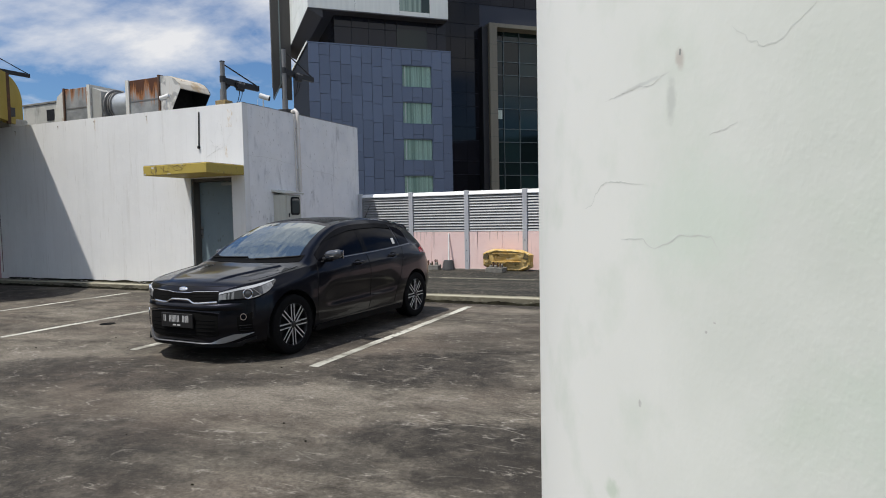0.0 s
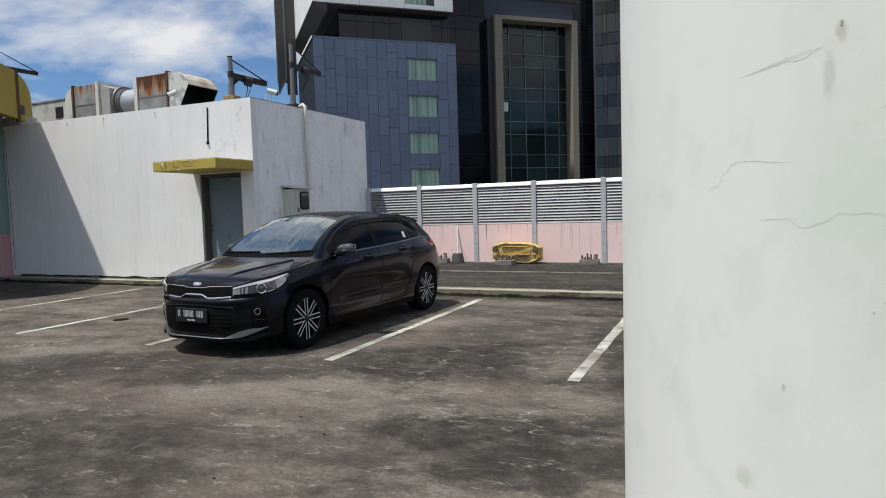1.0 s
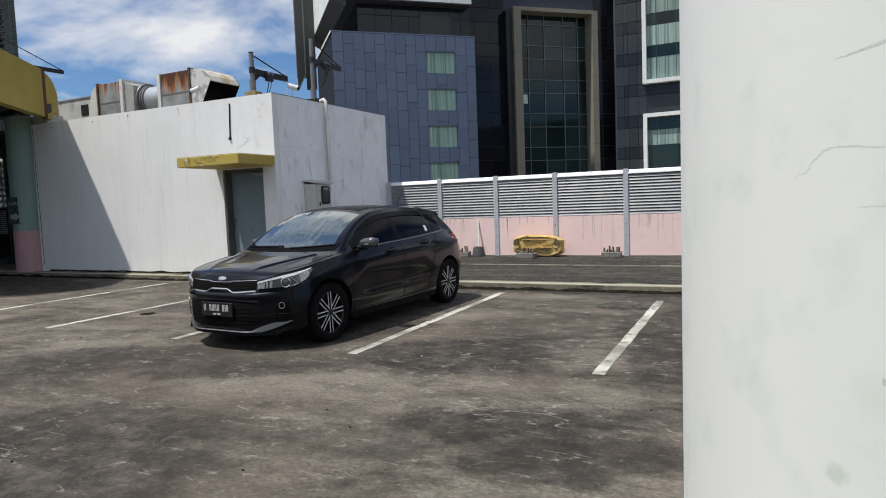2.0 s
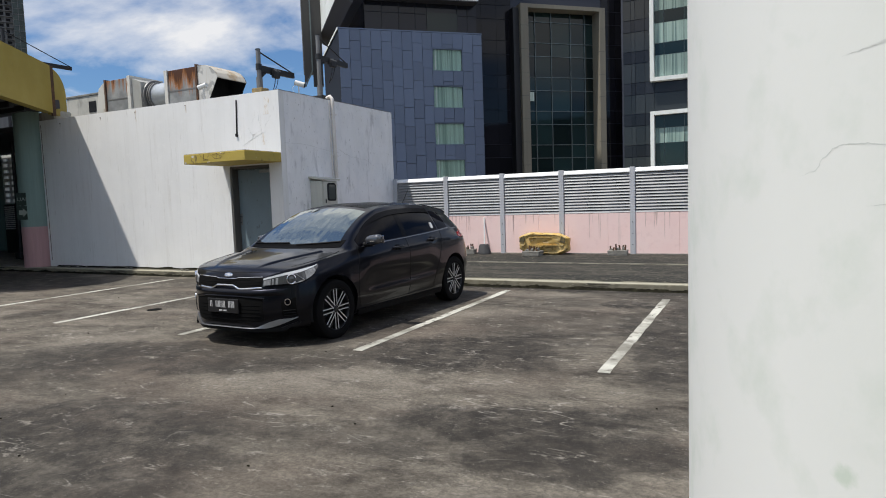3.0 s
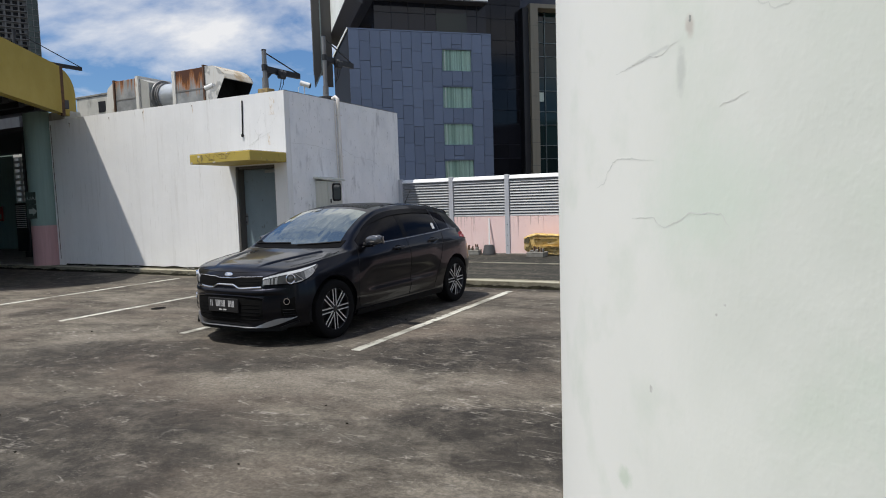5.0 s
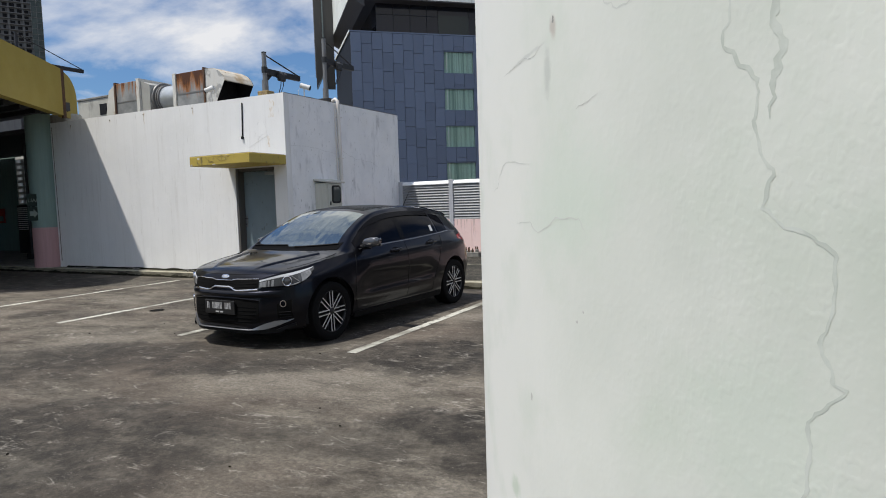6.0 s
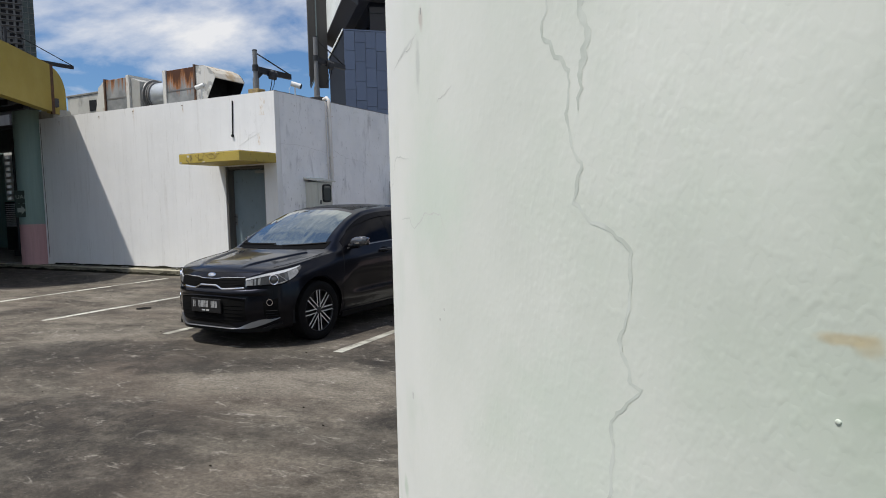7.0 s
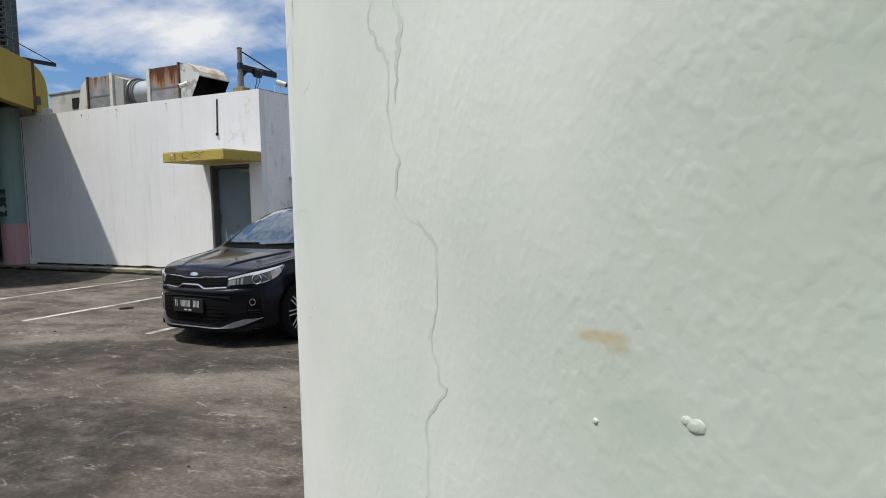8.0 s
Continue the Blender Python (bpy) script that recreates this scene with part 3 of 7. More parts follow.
def prism(outline, axis, a, b, bm=None, bevel=0.0):
    """A flat outline of (p, q) pairs pushed from a to b along axis 0, 1 or 2."""
    bm = bm or bmesh.new()

    def at(p, q, d):
        c = [p, q]
        c.insert(axis, d)
        return c
    lo = [bm.verts.new(at(p, q, a)) for p, q in outline]
    hi = [bm.verts.new(at(p, q, b)) for p, q in outline]
    n = len(lo)
    bm.faces.new(lo)
    bm.faces.new(hi[::-1])
    for i in range(n):
        bm.faces.new((lo[i], hi[i], hi[(i + 1) % n], lo[(i + 1) % n]))
    if bevel:
        bmesh.ops.bevel(bm, geom=bm.edges[:], offset=bevel, segments=1, affect="EDGES")
    return bm


def rod(p, q, r, r2=None, n=12, bm=None):
    """A round bar from p to q."""
    bm = bm or bmesh.new()
    p, q = Vector(p), Vector(q)
    d = q - p
    m = Matrix.Translation((p + q) / 2) @ d.to_track_quat("Z", "Y").to_matrix().to_4x4()
    bmesh.ops.create_cone(bm, cap_ends=True, segments=n, radius1=r, radius2=r if r2 is None else r2, depth=d.length, matrix=m)
    return bm


def tube(points, r, n=8, bm=None):
    """A bent round bar through the points."""
    bm = bm or bmesh.new()
    pts = [Vector(p) for p in points]
    rings = []
    for i, p in enumerate(pts):
        d = (pts[min(i + 1, len(pts) - 1)] - pts[max(i - 1, 0)]).normalized()
        side = d.cross(Vector((0, 0, 1)) if abs(d.z) < 0.9 else Vector((1, 0, 0))).normalized()
        up = side.cross(d)
        rings.append([bm.verts.new(p + r * (math.cos(a) * side + math.sin(a) * up)) for a in (2 * math.pi * k / n for k in range(n))])
    for a, b in zip(rings, rings[1:]):
        for k in range(n):
            bm.faces.new((a[k], a[(k + 1) % n], b[(k + 1) % n], b[k]))
    bm.faces.new(rings[0][::-1])
    bm.faces.new(rings[-1])
    return bm


def turned(profile, n=32, bm=None, m=None):
    """A closed outline of (radius, height) pairs spun round z."""
    bm = bm or bmesh.new()
    rings = [[bm.verts.new((r * math.cos(a), r * math.sin(a), z)) for a in (2 * math.pi * k / n for k in range(n))] for r, z in profile]
    for a, b in zip(rings, rings[1:] + rings[:1]):
        for k in range(n):
            bm.faces.new((a[k], a[(k + 1) % n], b[(k + 1) % n], b[k]))
    if m is not None:
        bm.transform(m)
    return bm


# ---- the lot: paving, bay lines, kerb, terrace ----
bm = bmesh.new()
bmesh.ops.create_grid(bm, x_segments=8, y_segments=8, size=600)
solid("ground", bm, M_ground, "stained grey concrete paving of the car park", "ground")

LINES = [(-1.20, 5.57, 9.30), (-3.52, 5.57, 9.58), (-5.88, 5.57, 9.55), (-8.16, 5.57, 9.5), (-10.62, 5.3, 9.5)]
for x, y0, y1 in LINES:
    b = bmesh.new()
    n = 26
    edge = [(random.uniform(-0.006, 0.006), random.uniform(-0.006, 0.006)) for _ in range(n + 1)]
    ys = [y0 + (y1 - y0) * i / n for i in range(n + 1)]
    prism([(x - 0.05 + e[0], y) for e, y in zip(edge, ys)] + [(x + 0.05 + e[1], y) for e, y in zip(edge[::-1], ys[::-1])], 2, 0.001, 0.004, bm=b)
    solid("parking_line", b, M_line, "worn white painted parking bay line on concrete", "road marking", group="parking bay lines")

# drain cover and oil spots set in the paving
drain = thing("drain_cover", (-7.72, 6.72, 0.0), "small dark round drain cover in the paving", "drain cover")
part("rim", turned([(0.085, 0.0), (0.10, 0.0), (0.10, 0.005), (0.085, 0.005)], 24), M_hole, drain, local=True)
part("grate", turned([(0.001, 0.0), (0.084, 0.0), (0.084, 0.003), (0.001, 0.003)], 24), M_hole, drain, local=True)

KERB_Y, KERB_Z = 9.95, 0.10
terrace = prism([(KERB_Y + 0.34, 0.0), (KERB_Y + 0.34, 0.097), (12.55, 0.100), (12.60, 0.112), (14.5, 0.118), (14.5, 0.0)], 0, -8.40, 9.0)
solid("terrace", terrace, M_moss, "raised mossy concrete strip between kerb and fence", "pavement")
b = bmesh.new()
for k, x in enumerate(np.arange(-8.4, -1.0, 0.3)):
    wob = 0.012 * noise.noise((x * 1.7, 0, 0))
    box(x, x + 0.2995, 12.545 + wob, 12.60 + wob * 0.5, 0.098, 0.1155 + 0.003 * noise.noise((x * 4, 2, 0)), bm=b)
solid("step_edge", b, M_step_edge, "pale worn edge of the shallow concrete step", "step")
strip = thing("kerb", (-8, KERB_Y, 0), "low concrete kerb with faded cream paint on top", "kerb", kind="structure")

# ---- the white service building ----
WY, WX, WH = 10.35, -8.40, 3.62
service = thing("service_building", (-12.1, WY, 0), "single-storey white painted service building with rust stains", "building")
part("front_wall", prism([(-15.98, 0.0), (-9.77, 0.0), (-9.77, 2.22), (-8.72, 2.22), (-8.72, 0.0), (WX, 0.0), (WX, WH), (-9.0, WH + 0.006), (-10.2, WH + 0.012), (-11.8, WH + 0.022), (-13.5, WH + 0.03), (-15.98, WH + 0.04)], 1, WY, WY + 0.15), M_wall, service)
part("side_wall", box(WX - 0.15, WX + 0.002, WY + 0.15, 14.40, 0.0, WH, 0.006), M_shade_wall, service, "shaded patchy side wall")
b = bmesh.new()
for y in np.arange(WY + 0.02, 14.4, 0.09):
    h = 0.010 + 0.010 * noise.noise((y * 5, 1, 0))
    box(WX - 0.15, WX + 0.003 + 0.004 * noise.noise((y * 7, 3, 0)), y, y + 0.0895, WH - 0.002, WH + max(h, 0.003), bm=b)
part("worn_top_edge", b, M_concrete, service, "crumbling grey top edge")
part("back_wall", box(-15.86, WX, 14.40, 14.55, 0.0, WH, 0.006), M_shade_wall, service)
part("end_wall", box(-15.86, -15.71, WY + 0.15, 14.40, 0.0, WH, 0.006), M_wall, service)
part("roof_slab", box(-15.71, WX - 0.15, WY + 0.15, 14.40, 3.30, 3.45), M_concrete, service)
recess = bmesh.new()
box(-9.91, -9.772, WY + 0.15, WY + 0.40, 0.0, 2.36, bm=recess)
box(-8.718, -8.58, WY + 0.15, WY + 0.40, 0.0, 2.36, bm=recess)
box(-9.772, -8.718, WY + 0.15, WY + 0.40, 2.222, 2.36, bm=recess)
part("door_recess", recess, M_wall, service)
part("threshold", box(-9.768, -8.722, WY, WY + 0.3, 0.0, 0.12), M_concrete, service)
# door in the recess; its deep frame has the reveal's shade in its dark grey
DF = WY + 0.165
door = part("door", box(-9.715, -8.775, DF + 0.012, DF + 0.055, 0.13, 2.15, 0.003), M_door, service, "blue-grey steel door, closed")
part("door_frame", box(-9.768, -9.72, WY + 0.012, DF + 0.075, 0.122, 2.215, 0.004), M_frame, service, "door frame, the reveal's shade put into its dark grey")
part("door_frame", box(-8.77, -8.722, WY + 0.05, DF + 0.075, 0.122, 2.215, 0.004), M_frame, service)
part("door_frame", box(-9.719, -8.771, WY + 0.05, DF + 0.075, 2.158, 2.215, 0.004), M_frame, service)
part("door_plate", box(-9.70, -9.655, DF + 0.002, DF + 0.013, 1.02, 1.26, 0.003), M_pole, door)
part("door_handle", tube([(-9.678, DF + 0.005, 1.20), (-9.678, DF - 0.045, 1.20), (-9.58, DF - 0.05, 1.195)], 0.010), M_chrome, door, smooth=True)
part("lock", rod((-9.678, DF + 0.004, 1.08), (-9.678, DF - 0.015, 1.08), 0.016), M_chrome, door, smooth=True)
part("door_closer", box(-9.10, -8.83, DF - 0.035, DF + 0.011, 2.07, 2.13, 0.006), M_galv, door)
part("closer_arm", rod((-8.97, DF - 0.03, 2.132), (-8.86, DF - 0.10, 2.15), 0.008, n=6), M_galv, door)
# canopy above it
part("door_canopy", box(-9.945, WX + 0.0, 9.37, WY - 0.002, 2.24, 2.42, 0.008), M_canopy_yellow, service, "chipped yellow concrete canopy above the door")
# unseen grey sheet, added so the top throws no yellow onto the wall
part("canopy_top", box(-9.935, WX - 0.01, 9.38, WY - 0.003, 2.421, 2.428), M_concrete, service, "unseen grey canopy top added to cut yellow bounce")
rnd = random.Random(8)
for k in range(7):
    x = -9.62 + 0.105 * k
    pts = [(x, 9.3685, 2.405)]
    for _ in range(rnd.randint(4, 7)):
        pts.append((pts[-1][0] + rnd.uniform(-0.02, 0.075), 9.3685, min(2.412, max(2.29, pts[-1][2] + rnd.uniform(-0.050, 0.022)))))
    part("canopy_crack", tube(pts, 0.0032, 5), M_rust, service)
for x, z, w, h in ((-9.70, 2.372, 0.036, 0.022), (-9.90, 2.262, 0.030, 0.018), (-9.30, 2.252, 0.05, 0.008), (-8.98, 2.40, 0.02, 0.012)):
    part("paint_chip", prism([(x - w * rnd.uniform(0.6, 1), z - h * rnd.uniform(0.4, 1)), (x + w * 0.3, z - h), (x + w, z - h * 0.2), (x + w * rnd.uniform(0.3, 0.8), z + h), (x - w * 0.7, z + h * rnd.uniform(0.5, 1))], 1, 9.3675, 9.3695), M_peel, service, "bare white chip")
# slot, cable stubs and drips on the front wall
part("cable_stub", rod((-9.50, WY - 0.012, 2.85), (-9.47, WY - 0.012, 3.52), 0.013, n=8), M_black, service, "black cable stub on the wall")
part("cable_end", rod((-9.50, WY - 0.03, 2.83), (-9.50, WY - 0.002, 2.83), 0.03, n=10), M_black, service)
for x in (-15.1, -13.62, -12.45, -10.9):
    zz = WH - 0.05 - random.uniform(0, 0.05)
    part("weep_pipe", rod((x, WY - 0.012, zz), (x, WY + 0.002, zz), 0.011, n=8), M_rust, service)
    hgt = random.uniform(0.05, 0.16)
    part("rust_drip", prism([(x - 0.009, zz), (x + 0.009, zz), (x + 0.003, zz - hgt), (x - 0.003, zz - hgt)], 1, WY - 0.0025, WY - 0.0005), M_drip, service)
part("corner_cable", tube([(-15.83, WY - 0.02, 3.55), (-15.82, WY - 0.022, 2.6), (-15.80, WY - 0.02, 1.4), (-15.79, WY - 0.022, 0.25)], 0.006, 6), M_rust, service, "black cable down the wall end")
# hairline cracks in the plaster
random.seed(5)


def crack(start, step, count, fixed, wander, r=0.004):
    p = list(start)
    pts = [tuple(p)]
    for _ in range(count):
        for i in range(3):
            if i != fixed:
                p[i] += step[i] + random.uniform(-wander, wander)
        pts.append(tuple(p))
    return tube(pts, r, 5)


part("crack", crack((WX + 0.001, 10.45, 2.62), (0, 0.16, -0.012), 11, 0, 0.02, 0.003), M_seal, service)
part("crack", crack((WX + 0.001, 12.2, 2.60), (0, 0.12, -0.03), 12, 0, 0.03, 0.003), M_seal, service)
part("crack", crack((WX + 0.001, 11.0, 3.5), (0, 0.02, -0.07), 8, 0, 0.03, 0.003), M_seal, service)
for x0, x1, z1, z0, sd in ((-8.80, -8.62, 3.52, 3.18, 3), (-8.86, -8.78, 2.82, 2.60, 4), (-9.52, -9.49, 3.60, 3.46, 5), (-10.9, -10.87, 3.62, 3.40, 6), (-12.45, -12.41, 3.62, 3.36, 7)):
    rnd = random.Random(sd)
    side = [(x0 + (x1 - x0) * 0.35 * rnd.random(), z1 + (z0 - z1) * k / 6) for k in range(7)]
    other = [(x1 - (x1 - x0) * 0.35 * rnd.random(), z1 + (z0 - z1) * k / 6) for k in range(7)]
    part("rust_drip", prism(side + other[::-1], 1, WY - 0.002, WY - 0.0004), M_blotch, service)
part("crack", crack((-9.2, WY - 0.001, 2.95), (0.045, 0, -0.035), 9, 1, 0.04, 0.0015), M_seal, service)
part("crack", crack((-8.95, WY - 0.001, 3.25), (0.02, 0, -0.07), 9, 1, 0.03, 0.0015), M_seal, service)
rnd = random.Random(31)
for k in range(7):
    x, z = rnd.uniform(-9.25, -8.6), rnd.uniform(2.6, 3.2)
    dx, dz = rnd.choice(((0.04, -0.03), (0.03, 0.04), (0.05, 0.005), (-0.02, -0.05)))
    part("crack", crack((x, WY - 0.001, z), (dx, 0, dz), rnd.randint(3, 5), 1, 0.035, 0.0009), M_seal, service)
part("crack", crack((-9.35, WY - 0.001, 2.62), (0.06, 0, 0.01), 9, 1, 0.03, 0.0018), M_seal, service)

# pipe and meter box on the shaded side
pipe = thing("conduit_pipe", (WX + 0.03, 12.05, 1.98), "cream plastic conduit running down the side wall", "pipe")
part("pipe_run", tube([(WX - 0.10, 12.03, WH + 0.05), (WX - 0.02, 12.03, WH + 0.085), (WX + 0.035, 12.03, WH + 0.03), (WX + 0.04, 12.03, WH - 0.1), (WX + 0.04, 12.06, 1.95)], 0.040, 12), M_cream_pipe, pipe, smooth=True)
part("thin_pipe", tube([(WX + 0.02, 11.93, WH - 0.02), (WX + 0.02, 11.96, 1.95)], 0.012, 8), M_cream_pipe, pipe, smooth=True)
for z in (2.42, 3.30):
    part("clip", box(WX + 0.001, WX + 0.084, 11.985, 12.105, z, z + 0.018), M_cream_pipe, pipe)

BX0, BX1, BY0, BY1, BZ0, BZ1 = WX + 0.003, WX + 0.30, 11.18, 11.70, 1.10, 1.88
meter = thing("meter_box", (WX, 11.45, BZ0), "cream-grey steel meter box with a round-cornered glass window", "meter box")
part("body", box(BX0, BX1, BY0, BY1, BZ0, BZ1, 0.008), M_box_paint, meter)
part("roof", prism([(BX0 - 0.001, 1.975), (BX0 - 0.001, 1.94), (BX1 + 0.05, 1.885), (BX1 + 0.055, 1.905)], 1, BY0 - 0.05, BY1 + 0.05), M_box_paint, meter)
mdoor = part("door", box(BX1 + 0.001, BX1 + 0.018, BY0 + 0.03, BY1 - 0.03, BZ0 + 0.03, BZ1 - 0.02, 0.004), M_box_paint, meter)


def ring_outline(y0, y1, z0, z1, r, n=5):
    out = []
    for cy, cz, a0 in ((y1 - r, z1 - r, 0), (y0 + r, z1 - r, 90), (y0 + r, z0 + r, 180), (y1 - r, z0 + r, 270)):
        out += [(cy + r * math.cos(radians(a0 + 90 * k / n)), cz + r * math.sin(radians(a0 + 90 * k / n))) for k in range(n + 1)]
    return out


part("window_gasket", prism(ring_outline(11.33, 11.62, 1.46, 1.83, 0.06), 0, BX1 + 0.018, BX1 + 0.030), M_black, mdoor)
part("window_pane", prism(ring_outline(11.365, 11.585, 1.495, 1.795, 0.045), 0, BX1 + 0.030, BX1 + 0.034), M_clear, mdoor)
part("latch", box(BX1 + 0.018, BX1 + 0.035, 11.255, 11.285, 1.42, 1.50, 0.003), M_dark_steel, mdoor)

# ---- roof plant ----
DY0, DY1, DB = 11.25, 12.15, 3.45
duct = thing("ventilation_duct", (-12.5, 11.7, DB), "rusting galvanised ventilation duct with a hooded outlet on the roof", "duct")
part("end_plate", prism([(-15.10, DB), (-14.86, 4.45), (-14.62, 4.60), (-14.58, DB)], 1, DY0, DY1), M_flange, duct)
part("square_section", box(-14.57, -13.78, DY0, DY1, DB, 4.60, 0.006), M_rust_edge, duct, "grey duct box with a rusty upper edge")
part("flange", box(-14.62, -14.57, DY0 - 0.03, DY1 + 0.03, DB, 4.63), M_rust, duct)
part("flange", box(-13.78, -13.68, DY0 - 0.03, DY1 + 0.03, DB, 4.64), M_flange, duct)
TURN_X = Matrix.Translation((0, 11.70, 4.14)) @ pose(0, 0, 0, 0, 90, 0)
part("reducer", prism([(-13.68, DB), (-13.68, 4.58), (-13.36, 4.46), (-13.36, 3.75)], 1, DY0 + 0.02, DY1 - 0.02), M_grey_paint, duct)
part("drum_flange", turned([(0.05, -13.42), (0.40, -13.42), (0.41, -13.40), (0.41, -13.33), (0.40, -13.31), (0.05, -13.31)], 40, m=TURN_X), M_pole, duct, smooth=True)
part("round_section", turned([(0.05, -13.40), (0.34, -13.40), (0.345, -13.36), (0.315, -13.34), (0.310, -12.60), (0.345, -12.58), (0.34, -12.50), (0.05, -12.50)], 36, m=TURN_X), M_bright_galv, duct, smooth=True)
for x in (-13.27, -13.20, -12.64, -12.58):
    part("band", turned([(0.30, x - 0.018), (0.352, x - 0.018), (0.352, x + 0.018), (0.30, x + 0.018)], 36, m=TURN_X), M_pole, duct, smooth=True)
part("flange", box(-12.50, -12.40, DY0 - 0.03, DY1 + 0.03, DB, 4.60), M_flange, duct)
part("square_section", box(-12.40, -11.50, DY0, DY1, DB, 4.59, 0.006), M_rust_top, duct, "duct box running with orange rust")
part("seam", box(-12.40, -11.50, DY0 - 0.006, DY0 - 0.001, 4.10, 4.13), M_pole, duct)
part("seam", box(-14.57, -13.78, DY0 - 0.006, DY0 - 0.001, 4.12, 4.145), M_pole, duct)
part("flange", box(-11.50, -11.455, DY0 - 0.03, DY1 + 0.03, DB, 4.63), M_rust, duct)
prof = [(-11.455, 4.60), (-11.20, 4.585), (-11.02, 4.50), (-10.92, 4.40), (-10.86, 4.29)]
for y0, m in ((DY0, M_peel), (DY1 - 0.012, M_black)):
    part("hood_side", prism([(-11.455, DB)] + prof + [(-11.20, 3.72), (-11.24, DB)], 1, y0, y0 + 0.012), m, duct, "peeling white hood side" if m is M_peel else "")
part("hood_top", prism(prof + [(x - 0.006, z - 0.018) for x, z in prof[::-1]], 1, DY0 + 0.0125, DY1 - 0.0125), M_hood_top, duct, "rust-browned hood top")
part("hood_lining", prism([(x - 0.004, z - 0.021) for x, z in prof] + [(x - 0.01, z - 0.035) for x, z in prof[::-1]], 1, DY0 + 0.013, DY1 - 0.013), M_black, duct)
part("hood_lining", box(-11.44, -11.24, DY0 + 0.0125, DY0 + 0.02, DB, 4.5), M_black, duct)
part("hood_throat", box(-11.45, -11.41, DY0 + 0.02, DY1 - 0.013, DB, 4.55), M_black, duct)

plant = thing("roof_plant_room", (-17.3, 13.0, 0), "small stained concrete plant room behind the parapet", "building")
part("wall", box(-18.05, -16.62, 12.5, 13.6, 0.0, 4.66, 0.01), M_pale_concrete, plant)
part("roof", box(-18.07, -16.60, 12.48, 13.62, 4.66, 4.72, 0.01), M_concrete, plant)
part("window", box(-17.05, -16.75, 12.485, 12.499, 4.20, 4.50), M_black, plant)


def lamp_arm(x, y, z0, z1, arm_z, reach, base):
    """A post with a dark bracket arm, its tie rod and the small unit below."""
    t = thing("floodlight_bracket", (x, y, z0), "grey steel post with a dark outrigger arm on the parapet roof", "lamp bracket", group="floodlight brackets")
    part("post", rod((x, y, z0), (x, y, z1), 0.045, n=14), M_dark_steel if z0 < 1 else M_pole, t, smooth=True)
    part("cap", rod((x, y, z1), (x, y, z1 + 0.015), 0.05, n=14), M_dark_steel, t, smooth=True)
    part("collar", rod((x, y, arm_z - 0.05), (x, y, arm_z + 0.07), 0.06, n=14), M_dark_steel, t, smooth=True)
    part("arm", prism([(y + 0.04, arm_z + 0.05), (y + reach, arm_z + 0.055), (y + reach, arm_z - 0.055), (y + 0.04, arm_z - 0.075)], 0, x - 0.03, x + 0.03), M_dark_steel, t)
    part("tie_rod", rod((x, y + 0.03, z1 - 0.04), (x, y + reach - 0.03, arm_z + 0.05), 0.014, n=8), M_dark_steel, t, smooth=True)
    unit = part("lamp_unit", rod((x + 0.03, y + 0.33, arm_z - 0.04), (x + 0.03, y + 0.56, arm_z - 0.04), 0.06, n=12), M_dark_steel, t, smooth=True)
    part("lens", rod((x + 0.03, y + 0.56, arm_z - 0.04), (x + 0.03, y + 0.575, arm_z - 0.04), 0.04, n=12), M_galv, unit, smooth=True)
    part("clamp", box(x + 0.03, x + 0.09, y + 0.38, y + 0.45, arm_z - 0.015, arm_z + 0.03, 0.008), M_pole, unit)
    part("clamp", box(x + 0.03, x + 0.08, y + 0.51, y + 0.56, arm_z - 0.02, arm_z + 0.02, 0.008), M_pole, unit)
    part("junction", box(x + 0.0, x + 0.09, y + 0.34, y + 0.54, arm_z - 0.15, arm_z - 0.03, 0.02), M_dark_steel, unit)
    part("cable", tube([(x + 0.03, y + 0.53, arm_z - 0.08), (x + 0.03, y + 0.50, arm_z - 0.24), (x + 0.03, y + 0.42, arm_z - 0.38), (x + 0.03, y + 0.30, arm_z - 0.50)], 0.007, 6), M_black, t)
    part("gusset", prism([(y + 0.04, arm_z - 0.07), (y + 0.22, arm_z - 0.065), (y + 0.04, arm_z - 0.22)], 0, x - 0.008, x + 0.008), M_dark_steel, t)
    part("cable", tube([(x + 0.03, y + 0.45, arm_z - 0.09), (x + 0.03, y + 0.42, arm_z - 0.25), (x + 0.03, y + 0.36, arm_z - 0.40), (x + 0.03, y + 0.30, arm_z - 0.50)], 0.008, 6), M_black, t)
    part("sleeve", rod((x, y, z0 + 0.01), (x, y, base[1] + 0.22), 0.062, n=14), M_dark_steel if z0 < 1 else M_pole, t, smooth=True)
    part("base", box(x - 0.13, x + 0.13, y - 0.10, y + 0.12, base[0], base[1], 0.01), base[2], t)
    return t


lamp_arm(-9.05, 10.58, 3.45, 4.50, 4.15, 1.05, (3.45, 3.74, M_base))
lamp_arm(-8.66, 12.02, 3.45, 5.02, 4.56, 1.05, (3.45, 3.74, M_dark_steel))
lamp_arm(-19.2, 11.55, 0.0, 6.62, 5.84, 1.95, (0.0, 0.3, M_dark_steel))


